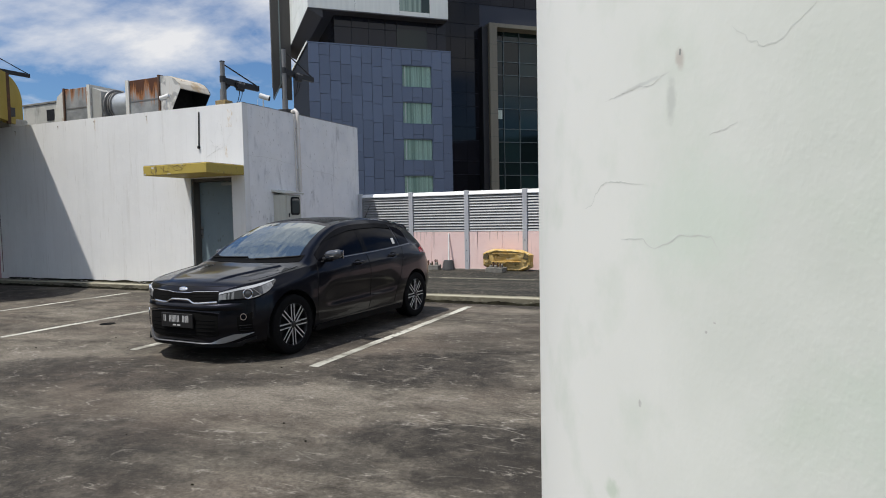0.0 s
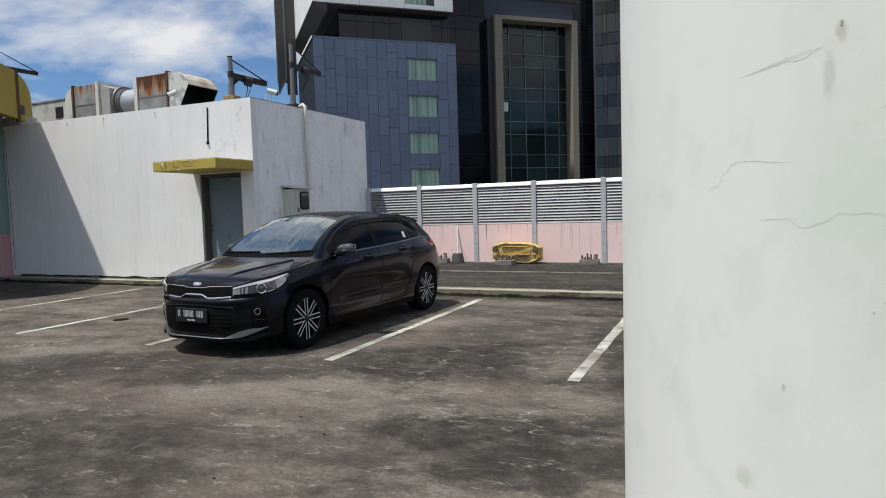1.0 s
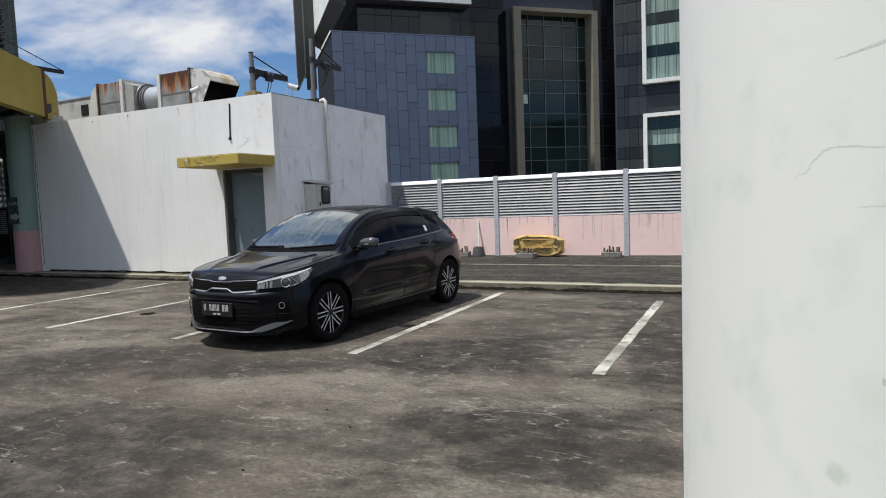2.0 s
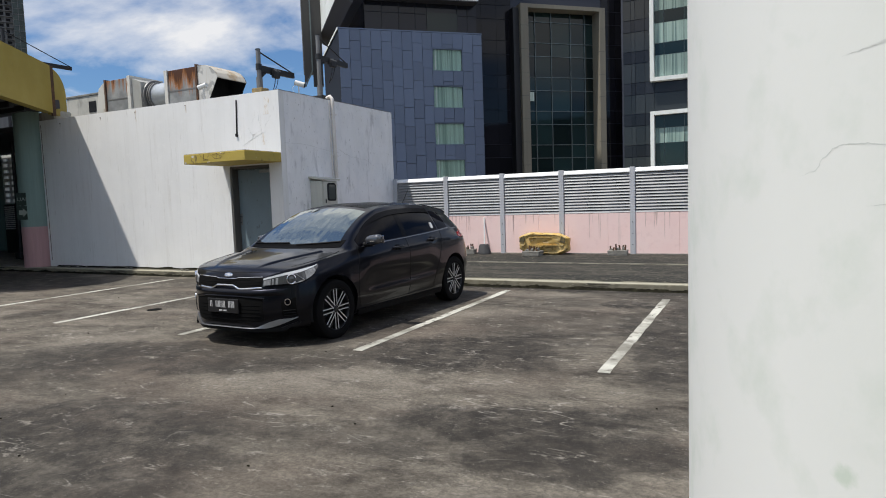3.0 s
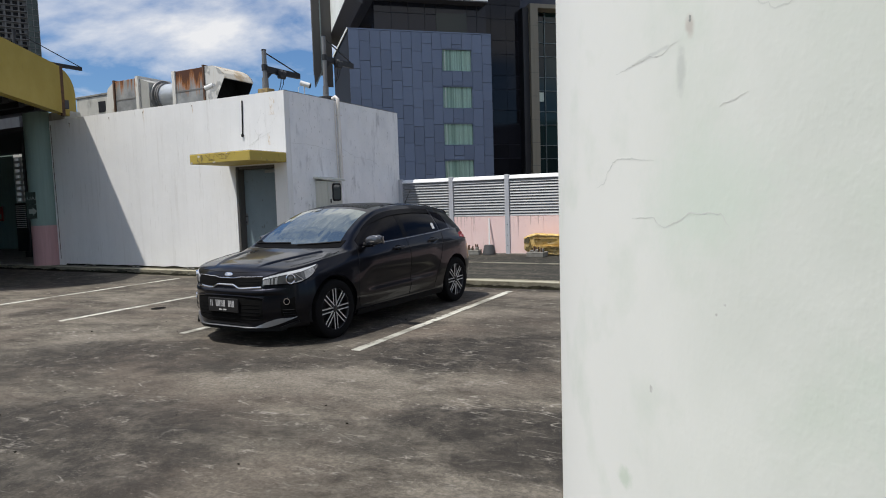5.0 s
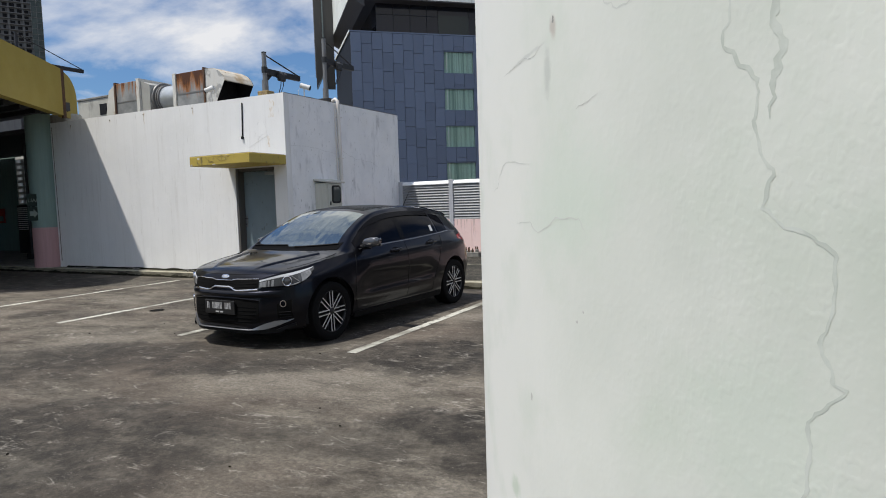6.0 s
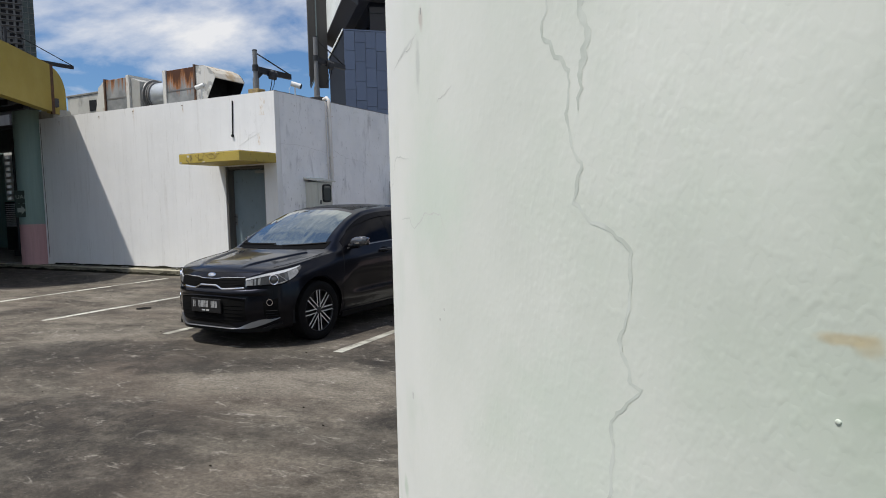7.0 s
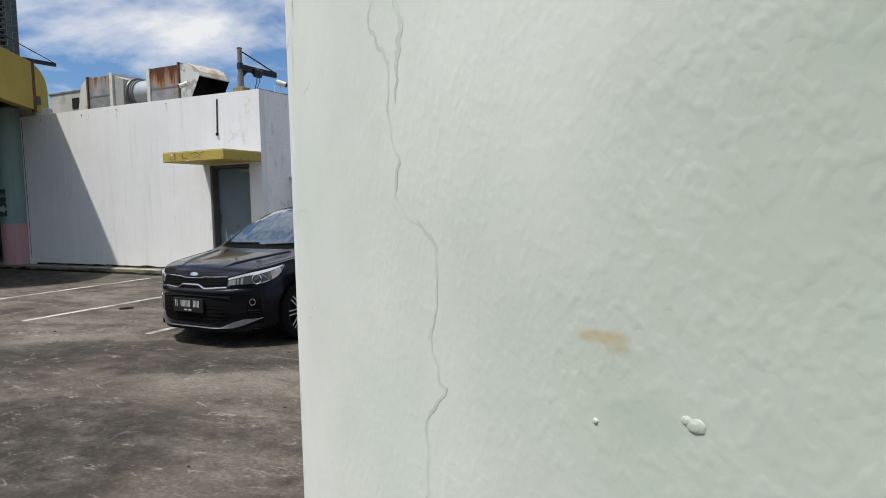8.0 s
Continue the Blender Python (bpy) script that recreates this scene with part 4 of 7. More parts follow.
def camera_unit(x, y, z, turn, high=0.21):
    up = high - 0.21
    t = thing("security_camera", pose(x, y, z, 0, 0, turn), "white bullet security camera on a thin stalk", "security camera", group="security cameras")
    part("housing", rod((0, -0.09, 0.20 + up), (0, 0.09, 0.26 + up), 0.052, n=14), M_white, t, smooth=True, local=True)
    part("front_rim", rod((0, -0.100, 0.1967 + up), (0, -0.070, 0.2067 + up), 0.056, n=14), M_white, t, smooth=True, local=True)
    part("lens", rod((0, -0.112, 0.193 + up), (0, -0.088, 0.20 + up), 0.047, n=14), M_black, t, smooth=True, local=True)
    part("stalk", rod((0, 0.02, 0.0), (0, 0.02, 0.22 + up), 0.012, n=8), M_white, t, smooth=True, local=True)
    part("cable", tube([(0.0, 0.08, 0.22 + up), (-0.05, 0.13, 0.15), (-0.07, 0.12, 0.05), (-0.06, 0.05, 0.0)], 0.006, 6), M_white, t, local=True)
    return t


camera_unit(WX - 0.09, 11.12, WH, 118)
camera_unit(-11.0, 10.95, 3.45, -70, 0.58)

# ---- the fence ----
FY = 14.45
PINK_TOP = 1.0
low = thing("boundary_wall", (-3.5, FY, 0.11), "low pink painted boundary wall with dark drip stains", "wall", kind="structure")
POSTS = [-8.30, -6.89, -5.45, -4.05, -2.52, -1.02, 0.48, 1.98, 3.48]
for a, b in zip(POSTS, POSTS[1:]):
    mid = a + (b - a) * random.choice((0.32, 0.36, 0.62, 0.66))
    part("panel", box(a + 0.001, mid - 0.001, FY - 0.025, FY + 0.13, 0.10, PINK_TOP, 0.004), M_pink, low)
    part("panel", box(mid + 0.001, b - 0.001, FY - 0.025, FY + 0.13, 0.10, PINK_TOP, 0.004), M_pink, low)
for a, b in zip(POSTS, POSTS[1:]):
    for k in range(random.randint(3, 6)):
        x, w, hgt = random.uniform(a + 0.1, b - 0.1), random.uniform(0.006, 0.022), random.uniform(0.12, 0.62)
        part("drip_stain", prism([(x - w, PINK_TOP - 0.004), (x + w, PINK_TOP - 0.004), (x + w * 0.5, PINK_TOP - hgt * 0.6), (x + w * 0.2, PINK_TOP - hgt), (x - w * 0.4, PINK_TOP - hgt * 0.8)], 1, FY - 0.0262, FY - 0.0254), M_wall_drip, low)
part("footing", box(-8.4, 3.5, FY - 0.048, FY - 0.0251, 0.10, 0.135, 0.006), M_concrete, low)

fence = thing("louvre_fence", (-3.5, FY, 0.11), "pale grey metal louvre fence on steel posts", "fence")
for x in POSTS:
    post = part("post", box(x - 0.055, x + 0.055, FY - 0.05, FY + 0.028, 0.115, 1.955, 0.005), M_post, fence)
    for z in (0.32, 0.56, 0.80):
        part("bolt", rod((x, FY - 0.051, z), (x, FY - 0.058, z), 0.010, n=8), M_bolt, post)
for a, b in zip(POSTS, POSTS[1:]):
    part("cap_rail", prism([(FY - 0.045, 1.85), (FY - 0.045, 1.868), (FY + 0.02, 1.935), (FY + 0.03, 1.94), (FY + 0.05, 1.94), (FY + 0.05, 1.85)], 0, a + 0.056, b - 0.056), M_fence_cap, fence, "white cap rail")
    part("backing", box(a + 0.056, b - 0.056, FY + 0.040, FY + 0.046, 1.0, 1.85), M_post, fence)
    for k in range(13):
        z = 1.008 + k * 0.0645
        part("louvre", prism([(FY - 0.030, z), (FY - 0.027, z + 0.005), (FY - 0.008, z + 0.042), (FY + 0.034, z + 0.054), (FY + 0.034, z + 0.049), (FY - 0.005, z + 0.037), (FY - 0.021, z + 0.002), (FY - 0.026, z - 0.004)], 0, a + 0.056, b - 0.056), M_fence_metal, fence)

# ---- things along the fence ----
# moulded plastic road barrier lying against the wall
barrier = thing("plastic_road_barrier", (-4.40, 14.22, 0.115), "sun-bleached yellow plastic road barrier lying on its side", "road barrier")


def barrier_shell():
    b = bmesh.new()
    n = 48
    rows = []
    for j, (scale, y) in enumerate(((0.0, 0.012), (0.45, 0.012), (0.60, 0.004), (0.70, 0.016), (0.80, 0.014), (0.86, 0.0), (0.95, 0.02), (1.0, 0.06), (1.0, 0.15), (0.9, 0.21), (0.0, 0.21))):
        ring = []
        for k in range(n):
            a = 2 * math.pi * k / n
            c, s = math.cos(a), math.sin(a)
            # an oblong with cut corners
            r = min(1 / max(abs(c), 1e-6), 1 / max(abs(s), 1e-6), 1.62 / (abs(c) + abs(s)))
            x, z = 0.575 * scale * r * c, 0.245 + 0.235 * scale * r * s
            wob = 0.012 * noise.noise((x * 6, z * 9, j)) if scale else 0
            ring.append(b.verts.new((x + wob, y + 0.004 * math.sin(26 * z + 2 * math.sin(5 * x)) - 0.10 * (z - 0.235) + wob, max(z + wob, 0.004))))
        rows.append(ring)
    for p, q in zip(rows, rows[1:]):
        for k in range(n):
            b.faces.new((p[k], p[(k + 1) % n], q[(k + 1) % n], q[k]))
    bmesh.ops.remove_doubles(b, verts=b.verts[:], dist=0.0005)
    b.transform(pose(-4.40, 14.10, 0.118, 0, 1.5, -2))
    return b


part("shell", barrier_shell(), M_barrier, barrier, smooth=True)
# recesses and grooves are proud plates, their shade put into the colour
M_recess_shade = surface("recess_shade_plastic", (0.075, 0.065, 0.035), 0.8, spots=(((0.20, 0.14, 0.05), 0.8, 20.0, ONE, 0.45, 0.6),))
for x, sg in ((-4.885, 1), (-3.955, -1)):
    part("end_recess", prism([(x - 0.05, 0.40), (x + 0.06, 0.38), (x + 0.075, 0.47), (x + 0.03 * sg + 0.02, 0.535), (x - 0.03, 0.49)], 1, 14.066, 14.11), M_recess_shade, barrier, "end recess drawn as a plate in its shade colour")
for gx0, gx1, gz in ((-4.74, -4.06, 0.545), (-4.66, -4.40, 0.285), (-4.34, -4.10, 0.285)):
    part("groove", box(gx0, gx1, 14.072, 14.10, gz, gz + 0.010, 0.003), M_recess_shade, barrier)
for k, z in enumerate((0.325, 0.50)):
    part("rib", box(-4.74 + 0.02 * k, -4.05 - 0.015 * k, 14.074 - 0.004 * k, 14.11, z, z + 0.010, 0.003), M_barrier, barrier)
for x, z in ((-4.86, 0.36), (-3.97, 0.37)):
    part("socket", rod((x, 14.075, z), (x, 14.12, z), 0.052, n=16), M_barrier, barrier, smooth=True)

# broom-like white pole standing in a rubber foot
stand = thing("bollard_base", (-5.86, 14.25, 0.115), "dark rubber bollard foot with a thin white pole leaning in it", "bollard")
part("foot", turned([(0.001, 0.0), (0.155, 0.0), (0.155, 0.03), (0.145, 0.05), (0.115, 0.20), (0.10, 0.225), (0.001, 0.23)], 20), M_rubber, stand, smooth=True, local=True)
part("pole", rod((0.0, 0.03, 0.22), (-0.05, 0.17, 0.84), 0.018, n=10), M_white, stand, "thin white plastic pole", smooth=True, local=True)


def footing(x, y, turn, seed):
    rnd = random.Random(seed)
    t = thing("anchor_block", pose(x, y, 0.112, 0, 0, turn), "rough concrete anchor block with protruding rusty bolts", "concrete block", group="anchor blocks")
    blk = box(-0.20, 0.20, -0.14, 0.14, 0.0, 0.115, 0.012)
    bmesh.ops.subdivide_edges(blk, edges=blk.edges[:], cuts=3, use_grid_fill=True)
    for v in blk.verts:
        if v.co.z > 0.01:
            v.co += 0.012 * noise.noise_vector(v.co * 14 + Vector((seed, 0, 0)))
    part("block", blk, M_concrete, t, local=True)
    for i in range(6):
        px, py = -0.15 + 0.06 * i + rnd.uniform(-0.015, 0.015), rnd.uniform(-0.09, 0.09)
        hgt = rnd.uniform(0.06, 0.13)
        part("anchor_bolt", rod((px, py, 0.113), (px + rnd.uniform(-0.02, 0.02), py, 0.115 + hgt), 0.017, n=8), M_rust, t, local=True)
    for i in range(3):
        px = -0.12 + 0.12 * i
        part("rubble", box(px - 0.035, px + 0.035, -0.04, 0.04, 0.113, 0.15 + 0.015 * i, 0.010), M_concrete, t, local=True)
    return t


footing(-6.27, 14.20, 8, 1)
footing(-4.55, 13.85, -4, 2)
footing(-2.78, 14.15, 5, 3)

# ---- yellow-rimmed canopy and what stands below it ----
CZ0, CZ1 = 3.76, 4.86
rim = [(-15.05, 10.18), (-14.30, 9.20), (-13.45, 8.07), (-12.95, 7.40), (-12.85, 6.9), (-13.2, 6.0), (-14.5, 4.6), (-17.0, 3.3)]
canopy = thing("entrance_canopy", (-15.0, 9.0, CZ0), "deep yellow concrete canopy with a rounded end", "canopy")
b = bmesh.new()
out_lo = [b.verts.new((x, y, CZ0)) for x, y in rim]
out_hi = [b.verts.new((x, y, CZ1)) for x, y in rim]
in_lo = [b.verts.new((x - 0.16, y - 0.12, CZ0)) for x, y in rim]
in_hi = [b.verts.new((x - 0.16, y - 0.12, CZ1)) for x, y in rim]
for i in range(len(rim) - 1):
    for p, q in ((out_lo, out_hi), (out_hi, in_hi), (in_hi, in_lo), (in_lo, out_lo)):
        b.faces.new((p[i], p[i + 1], q[i + 1], q[i]))
for i in (0, len(rim) - 1):
    b.faces.new((out_lo[i], out_hi[i], in_hi[i], in_lo[i]))
part("fascia", b, M_yellow, canopy)
# rounded end cap, past a dark joint
b = bmesh.new()
rows = []
for k in range(13):
    s = 0.06 + 0.80 * math.sin(math.pi / 2 * k / 12)
    top = 4.24 + 0.575 * math.cos(math.pi / 2 * k / 12) ** 0.9 if k < 12 else 4.24
    x, y = -15.05 - 0.6088 * s, 10.18 + 0.7933 * s
    rows.append([b.verts.new(v) for v in ((x, y, CZ0 - 0.02), (x, y, top), (x - 0.12, y - 0.09, top), (x - 0.12, y - 0.09, CZ0 - 0.02))])
for p, q in zip(rows, rows[1:]):
    for k in range(4):
        b.faces.new((p[k], p[(k + 1) % 4], q[(k + 1) % 4], q[k]))
b.faces.new(rows[0])
b.faces.new(rows[-1][::-1])
part("end_cap", b, M_yellow, canopy)
part("joint", box(-15.10, -15.035, 10.16, 10.235, CZ0 - 0.06, CZ1 - 0.005), M_rust, canopy)
# runs on unseen to block sky light; its dark grey deepens the shade
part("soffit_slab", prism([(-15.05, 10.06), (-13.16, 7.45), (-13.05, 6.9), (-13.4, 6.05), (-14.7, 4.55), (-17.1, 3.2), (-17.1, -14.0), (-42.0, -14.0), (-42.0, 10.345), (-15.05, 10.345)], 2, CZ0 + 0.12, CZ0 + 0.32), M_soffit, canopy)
part("bearing_block", box(-16.7, -15.30, 10.36, 10.80, 3.40, 3.87, 0.03), M_pale_concrete, canopy, "stained concrete bearing block")
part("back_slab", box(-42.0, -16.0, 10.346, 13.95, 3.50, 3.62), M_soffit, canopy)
for k in range(4):
    y = 9.6 - 0.5 * k
    part("beam", box(-30.0, -15.1 + 0.3 * k, y - 0.06, y + 0.06, CZ0 + 0.0, CZ0 + 0.119), M_dark_steel, canopy)

col = thing("round_column", (-16.22, 10.27, 0.09), "round column painted mint above a pink base", "column")
part("shaft", rod((-16.22, 10.27, 1.09), (-16.22, 10.27, CZ0 + 0.118), 0.322, n=40), M_mint, col, smooth=True)
part("base_band", rod((-16.22, 10.27, 0.09), (-16.22, 10.27, 1.09), 0.325, n=40), M_pink_base, col, "pink painted base", smooth=True)

back = thing("porch_wall", (-24, 14, 0), "dim mint porch wall with pierced ventilation blocks", "wall", kind="structure")
part("wall", box(-40, -24.22, 14.0, 14.2, 0, 4.2), M_mint, back)
part("wall", box(-23.38, -16.0, 14.0, 14.2, 0, 3.5), M_mint, back)
part("wall", box(-24.22, -23.38, 14.0, 14.2, 0, 1.80), M_mint, back)
part("wall", box(-24.22, -23.38, 14.0, 14.2, 3.86, 4.2), M_canopy_yellow, back)
for i in range(2):
    for j in range(10):
        x, z = -24.22 + 0.42 * i, 1.80 + 0.206 * j
        fr = bmesh.new()
        for q in ((x, x + 0.42, z, z + 0.045), (x, x + 0.42, z + 0.161, z + 0.206), (x, x + 0.06, z + 0.045, z + 0.161), (x + 0.36, x + 0.42, z + 0.045, z + 0.161)):
            box(q[0], q[1], 14.02, 14.14, q[2], q[3], bm=fr)
        part("vent_block", fr, M_white, back)
louv = thing("louvred_cabinet", (-22.6, 13.2, 0), "dark cabinet with a white louvred front under the canopy", "cabinet")
part("body", box(-22.95, -22.25, 13.25, 13.7, 0.0, 1.75, 0.01), M_dark_steel, louv)
for k in range(12):
    part("slat", box(-22.86, -22.34, 13.215, 13.249, 0.92 + 0.066 * k, 0.955 + 0.066 * k), M_white, louv)
step = thing("porch_step", (-20, 10.2, 0), "low concrete step under the canopy", "step", kind="structure")
part("slab", box(-34, -15.95, 10.1, 14.0, 0.0, 0.13, 0.01), M_concrete, step)

sign = thing("exit_sign", pose(-16.14, 9.93, 1.30, 0, 0, 52), "dark green exit sign with a pale arrow fixed to the column", "sign")
part("upper_board", box(-0.13, 0.13, -0.02, 0.0, 0.315, 0.62, 0.004), M_sign, sign, local=True)
part("lower_board", box(-0.13, 0.13, -0.02, 0.0, -0.03, 0.305, 0.004), M_sign, sign, local=True)
part("arrow", prism([(-0.085, 0.09), (0.0, 0.09), (0.0, 0.04), (0.095, 0.145), (0.0, 0.25), (0.0, 0.20), (-0.085, 0.20)], 1, -0.023, -0.0205), M_pale, sign, local=True)
part("mount", box(-0.03, 0.03, 0.0, 0.10, 0.1, 0.55), M_dark_steel, sign, local=True)
text = bpy.data.curves.new("lettering", "FONT")
text.body, text.size, text.extrude, text.align_x = "UAR", 0.125, 0.0015, "CENTER"
letters = new("lettering", text)
dg = bpy.context.evaluated_depsgraph_get()
mesh = bpy.data.meshes.new_from_object(letters.evaluated_get(dg))
bpy.data.objects.remove(letters)
mesh.materials.clear()
mesh.materials.append(M_pale)
lt = new("lettering", mesh)
lt.parent, lt.matrix_basis = sign, pose(0.015, -0.0225, 0.425, 90, 0, 0)
red = thing("fire_point_sign", (-25.3, 13.9, 1.15), "small red sign on the porch wall", "sign")
part("board", box(-25.55, -25.08, 13.96, 13.995, 1.15, 1.68, 0.004), M_red, red)
part("panel_print", box(-25.48, -25.15, 13.953, 13.959, 1.22, 1.40), M_pale, red)

# ---- the hotel ----
HO, HD = Vector((-29.5, 57.5, 0)), Vector((0.725, 0.688, 0)).normalized()
HB = Vector((-HD.y, HD.x, 0))
HM = Matrix(((HD.x, HB.x, 0, HO.x), (HD.y, HB.y, 0, HO.y), (0, 0, 1, 0), (0, 0, 0, 1)))
hotel = thing("hotel_building", HM, "tall hotel with blue metal panels, white bays and dark glazing", "building")


def hbox(u0, u1, v0, v1, z0, z1, bm=None):
    return box(u0, u1, v0, v1, z0, z1, bm=bm)


def hpart(name, bm, material, parent=hotel, label=""):
    return part(name, bm, material, parent, label, local=True)


STOREY = 3.65
WINS = [(0.33, 3.55, z, z + 2.24) for z in (14.16, 10.53, 6.88, 3.23)]
blue = hpart("blue_bay", hbox(-8.74, 5.56, 0.32, 12.0, 0, 17.82), M_joint, label="projecting bay clad in blue-grey metal panels")
hpart("bay_side", hbox(-8.80, -8.741, 0.10, 12.0, 0, 17.88), M_blue_shaded, blue)
hpart("coping", hbox(-8.86, 5.62, 0.0, 12.0, 17.88, 18.0), M_blue_panel, blue)
hpart("side_coping", hbox(-8.92, -8.861, 0.0, 12.0, 17.80, 18.02), M_hotel_white, blue)
# panels, courses staggered column by column; the wall is left open for windows
cols = [-8.80 + 1.02 * i for i in range(9)] + [0.33, 1.40, 2.48, 3.55, 4.60, 5.60]
cols = sorted(c for c in cols if c < 0.3) + [0.33, 1.40, 2.48, 3.55, 4.60, 5.60]
for i, (u0, u1) in enumerate(zip(cols, cols[1:])):
    pitch = 1.825
    offs = (0.0, 0.55, 1.1)[i % 3]
    z = 17.86
    first = True
    while z > 1.2:
        zl = z - (0.5 + offs if first and offs else pitch)
        first = False
        cuts = [(zl, z)]
        for w0, w1, a, c in WINS:
            if u0 >= w0 - 0.01 and u1 <= w1 + 0.01:
                nxt = []
                for p, q in cuts:
                    if q <= a or p >= c:
                        nxt.append((p, q))
                    else:
                        if p < a:
                            nxt.append((p, a))
                        if q > c:
                            nxt.append((c, q))
                cuts = nxt
        for p, q in cuts:
            if q - p > 0.12:
                hpart("panel", hbox(u0 + 0.016, u1 - 0.016, 0.0, 0.318, p + 0.016, q - 0.016), M_blue_panel, blue)
        z = zl
for w0, w1, a, c in WINS:
    fr = bmesh.new()
    hbox(w0, w1, 0.02, 0.315, c - 0.09, c, fr)
    hbox(w0, w1, 0.02, 0.315, a, a + 0.07, fr)
    hbox(w0, w0 + 0.08, 0.02, 0.315, a + 0.07, c - 0.09, fr)
    hbox(w1 - 0.08, w1, 0.02, 0.315, a + 0.07, c - 0.09, fr)
    win = hpart("window", fr, M_blue_panel, blue, "window with pale green curtains")
    hpart("curtain", hbox(w0 + 0.08, w1 - 0.08, 0.26, 0.315, a + 0.07, c - 0.09), M_curtain, win)
    gl = hpart("pane", hbox(w0 + 0.10, w1 - 0.10, 0.20, 0.212, a + 0.09, c - 0.11), M_pane, win)
    gl.visible_shadow = False
    hpart("mullion", hbox(w0 + 0.36, w0 + 0.42, 0.18, 0.199, a + 0.07, c - 0.09), M_hotel_white, win)

# dark recessed storey and the white bay over it
hpart("recessed_glazing", hbox(-6.0, 5.6, 1.4, 12.0, 17.9, 21.2), M_recess_glass)
for u in (-4.3, -2.6, -0.9, 0.3, 3.5, 4.6):
    hpart("mullion", hbox(u, u + 0.06, 1.35, 1.399, 18.0, 21.05), M_dark_mull)
hpart("transom", hbox(-6.0, 5.6, 1.35, 1.399, 20.0, 20.07), M_dark_mull)
up = hpart("upper_window", hbox(0.3, 3.5, 1.33, 1.349, 18.1, 20.2), M_teal_glass)
white = hpart("white_bay", hbox(-8.66, 5.34, 0.04, 18.0, 21.16, 42.0), M_joint, label="white clad upper bay")
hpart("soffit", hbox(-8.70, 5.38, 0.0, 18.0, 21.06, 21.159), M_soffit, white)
for k in range(5):
    z0 = 21.16 + STOREY * k
    for u0, u1, lo, hi in ((-8.70, -4.2, 0, STOREY), (-4.17, 0.28, 0, STOREY), (3.43, 5.38, 0, STOREY), (0.31, 3.40, 0, 0.45), (0.31, 3.40, 2.6, STOREY)):
        hpart("panel", hbox(u0, u1, 0.0, 0.039, z0 + lo + 0.015, z0 + hi - 0.015), M_hotel_white, white)
    hpart("pane", hbox(0.31, 2.55, 0.02, 0.038, z0 + 0.46, z0 + 2.59), M_curtain_glass, white)
    hpart("pane", hbox(2.60, 3.40, 0.02, 0.038, z0 + 0.46, z0 + 2.59), M_teal_glass, white)
    for v in range(6):
        for h in range(2):
            hpart("panel", hbox(-8.70, -8.661, 0.05 + 3 * v, 3.02 + 3 * v, z0 + 1.83 * h + 0.015, z0 + 1.83 * h + 1.81), M_hotel_white, white)
hpart("bevel", prism([(-8.70, 21.05), (-7.4, 20.35), (-7.3, 20.35), (-7.3, 21.05)], 1, 0.05, 18.0), M_soffit, white)
hpart("side_core", hbox(-6.0, 5.6, 12.0, 18.0, 0, 21.0), M_brown)
# dark fin standing out past the bay
fin = hpart("dark_fin", hbox(-10.75, -8.72, 14.0, 16.0, 16.6, 42.0), M_brown, label="dark brown vertical fin")
hpart("fin_toe", prism([(-10.85, 14.95), (-10.85, 42.0), (-10.0, 42.0), (-10.0, 16.7)], 1, 13.9, 13.999), M_brown, fin)
hpart("fin_edge", prism([(-10.0, 16.7), (-10.0, 42.0), (-9.86, 42.0), (-9.86, 16.7)], 1, 13.85, 13.999), M_mull, fin)
hpart("fin_edge", prism([(-10.85, 14.9), (-10.0, 16.72), (-9.86, 16.72), (-10.75, 14.8)], 1, 13.80, 13.88), M_mull, fin)
hpart("fin_web", hbox(-9.86, -8.72, 13.9, 13.999, 14.9, 42.0), M_brown, fin)

# main dark curtain wall
hpart("core", hbox(5.6, 27.0, 4.70, 20.0, 0, 44.0), M_joint)
LEV = []
z = 20.85 + 3.75 * 5
while z > 1.0:
    LEV += [z, z - 2.28]
    z -= 3.75
LEV = LEV[:-1] if LEV[-1] < 0.5 else LEV
us = [5.6, 7.35, 9.1, 10.85]
for u0, u1 in zip(us, us[1:]):
    for z1, z0 in zip(LEV, LEV[1:]):
        hpart("pane", hbox(u0 + 0.012, u1 - 0.012, 4.62, 4.699, z0 + 0.03, z1 - 0.03), M_dark_glass)
us = [22.05, 22.95, 23.85, 24.75, 25.65]
for u0, u1 in zip(us, us[1:]):
    for i, (z1, z0) in enumerate(zip(LEV, LEV[1:])):
        hpart("pane", hbox(u0 + 0.012, u1 - 0.012, 4.62, 4.699, z0 + 0.03, z1 - 0.03), M_dark_glass)
# panes above the framed field
for u0, u1 in zip([10.85 + 1.4 * i for i in range(8)], [10.85 + 1.4 * i for i in range(1, 9)]):
    for z1, z0 in zip(LEV, LEV[1:]):
        if z0 > 22.4:
            hpart("pane", hbox(u0 + 0.012, u1 - 0.012, 4.62, 4.699, z0 + 0.03, z1 - 0.03), M_dark_glass)
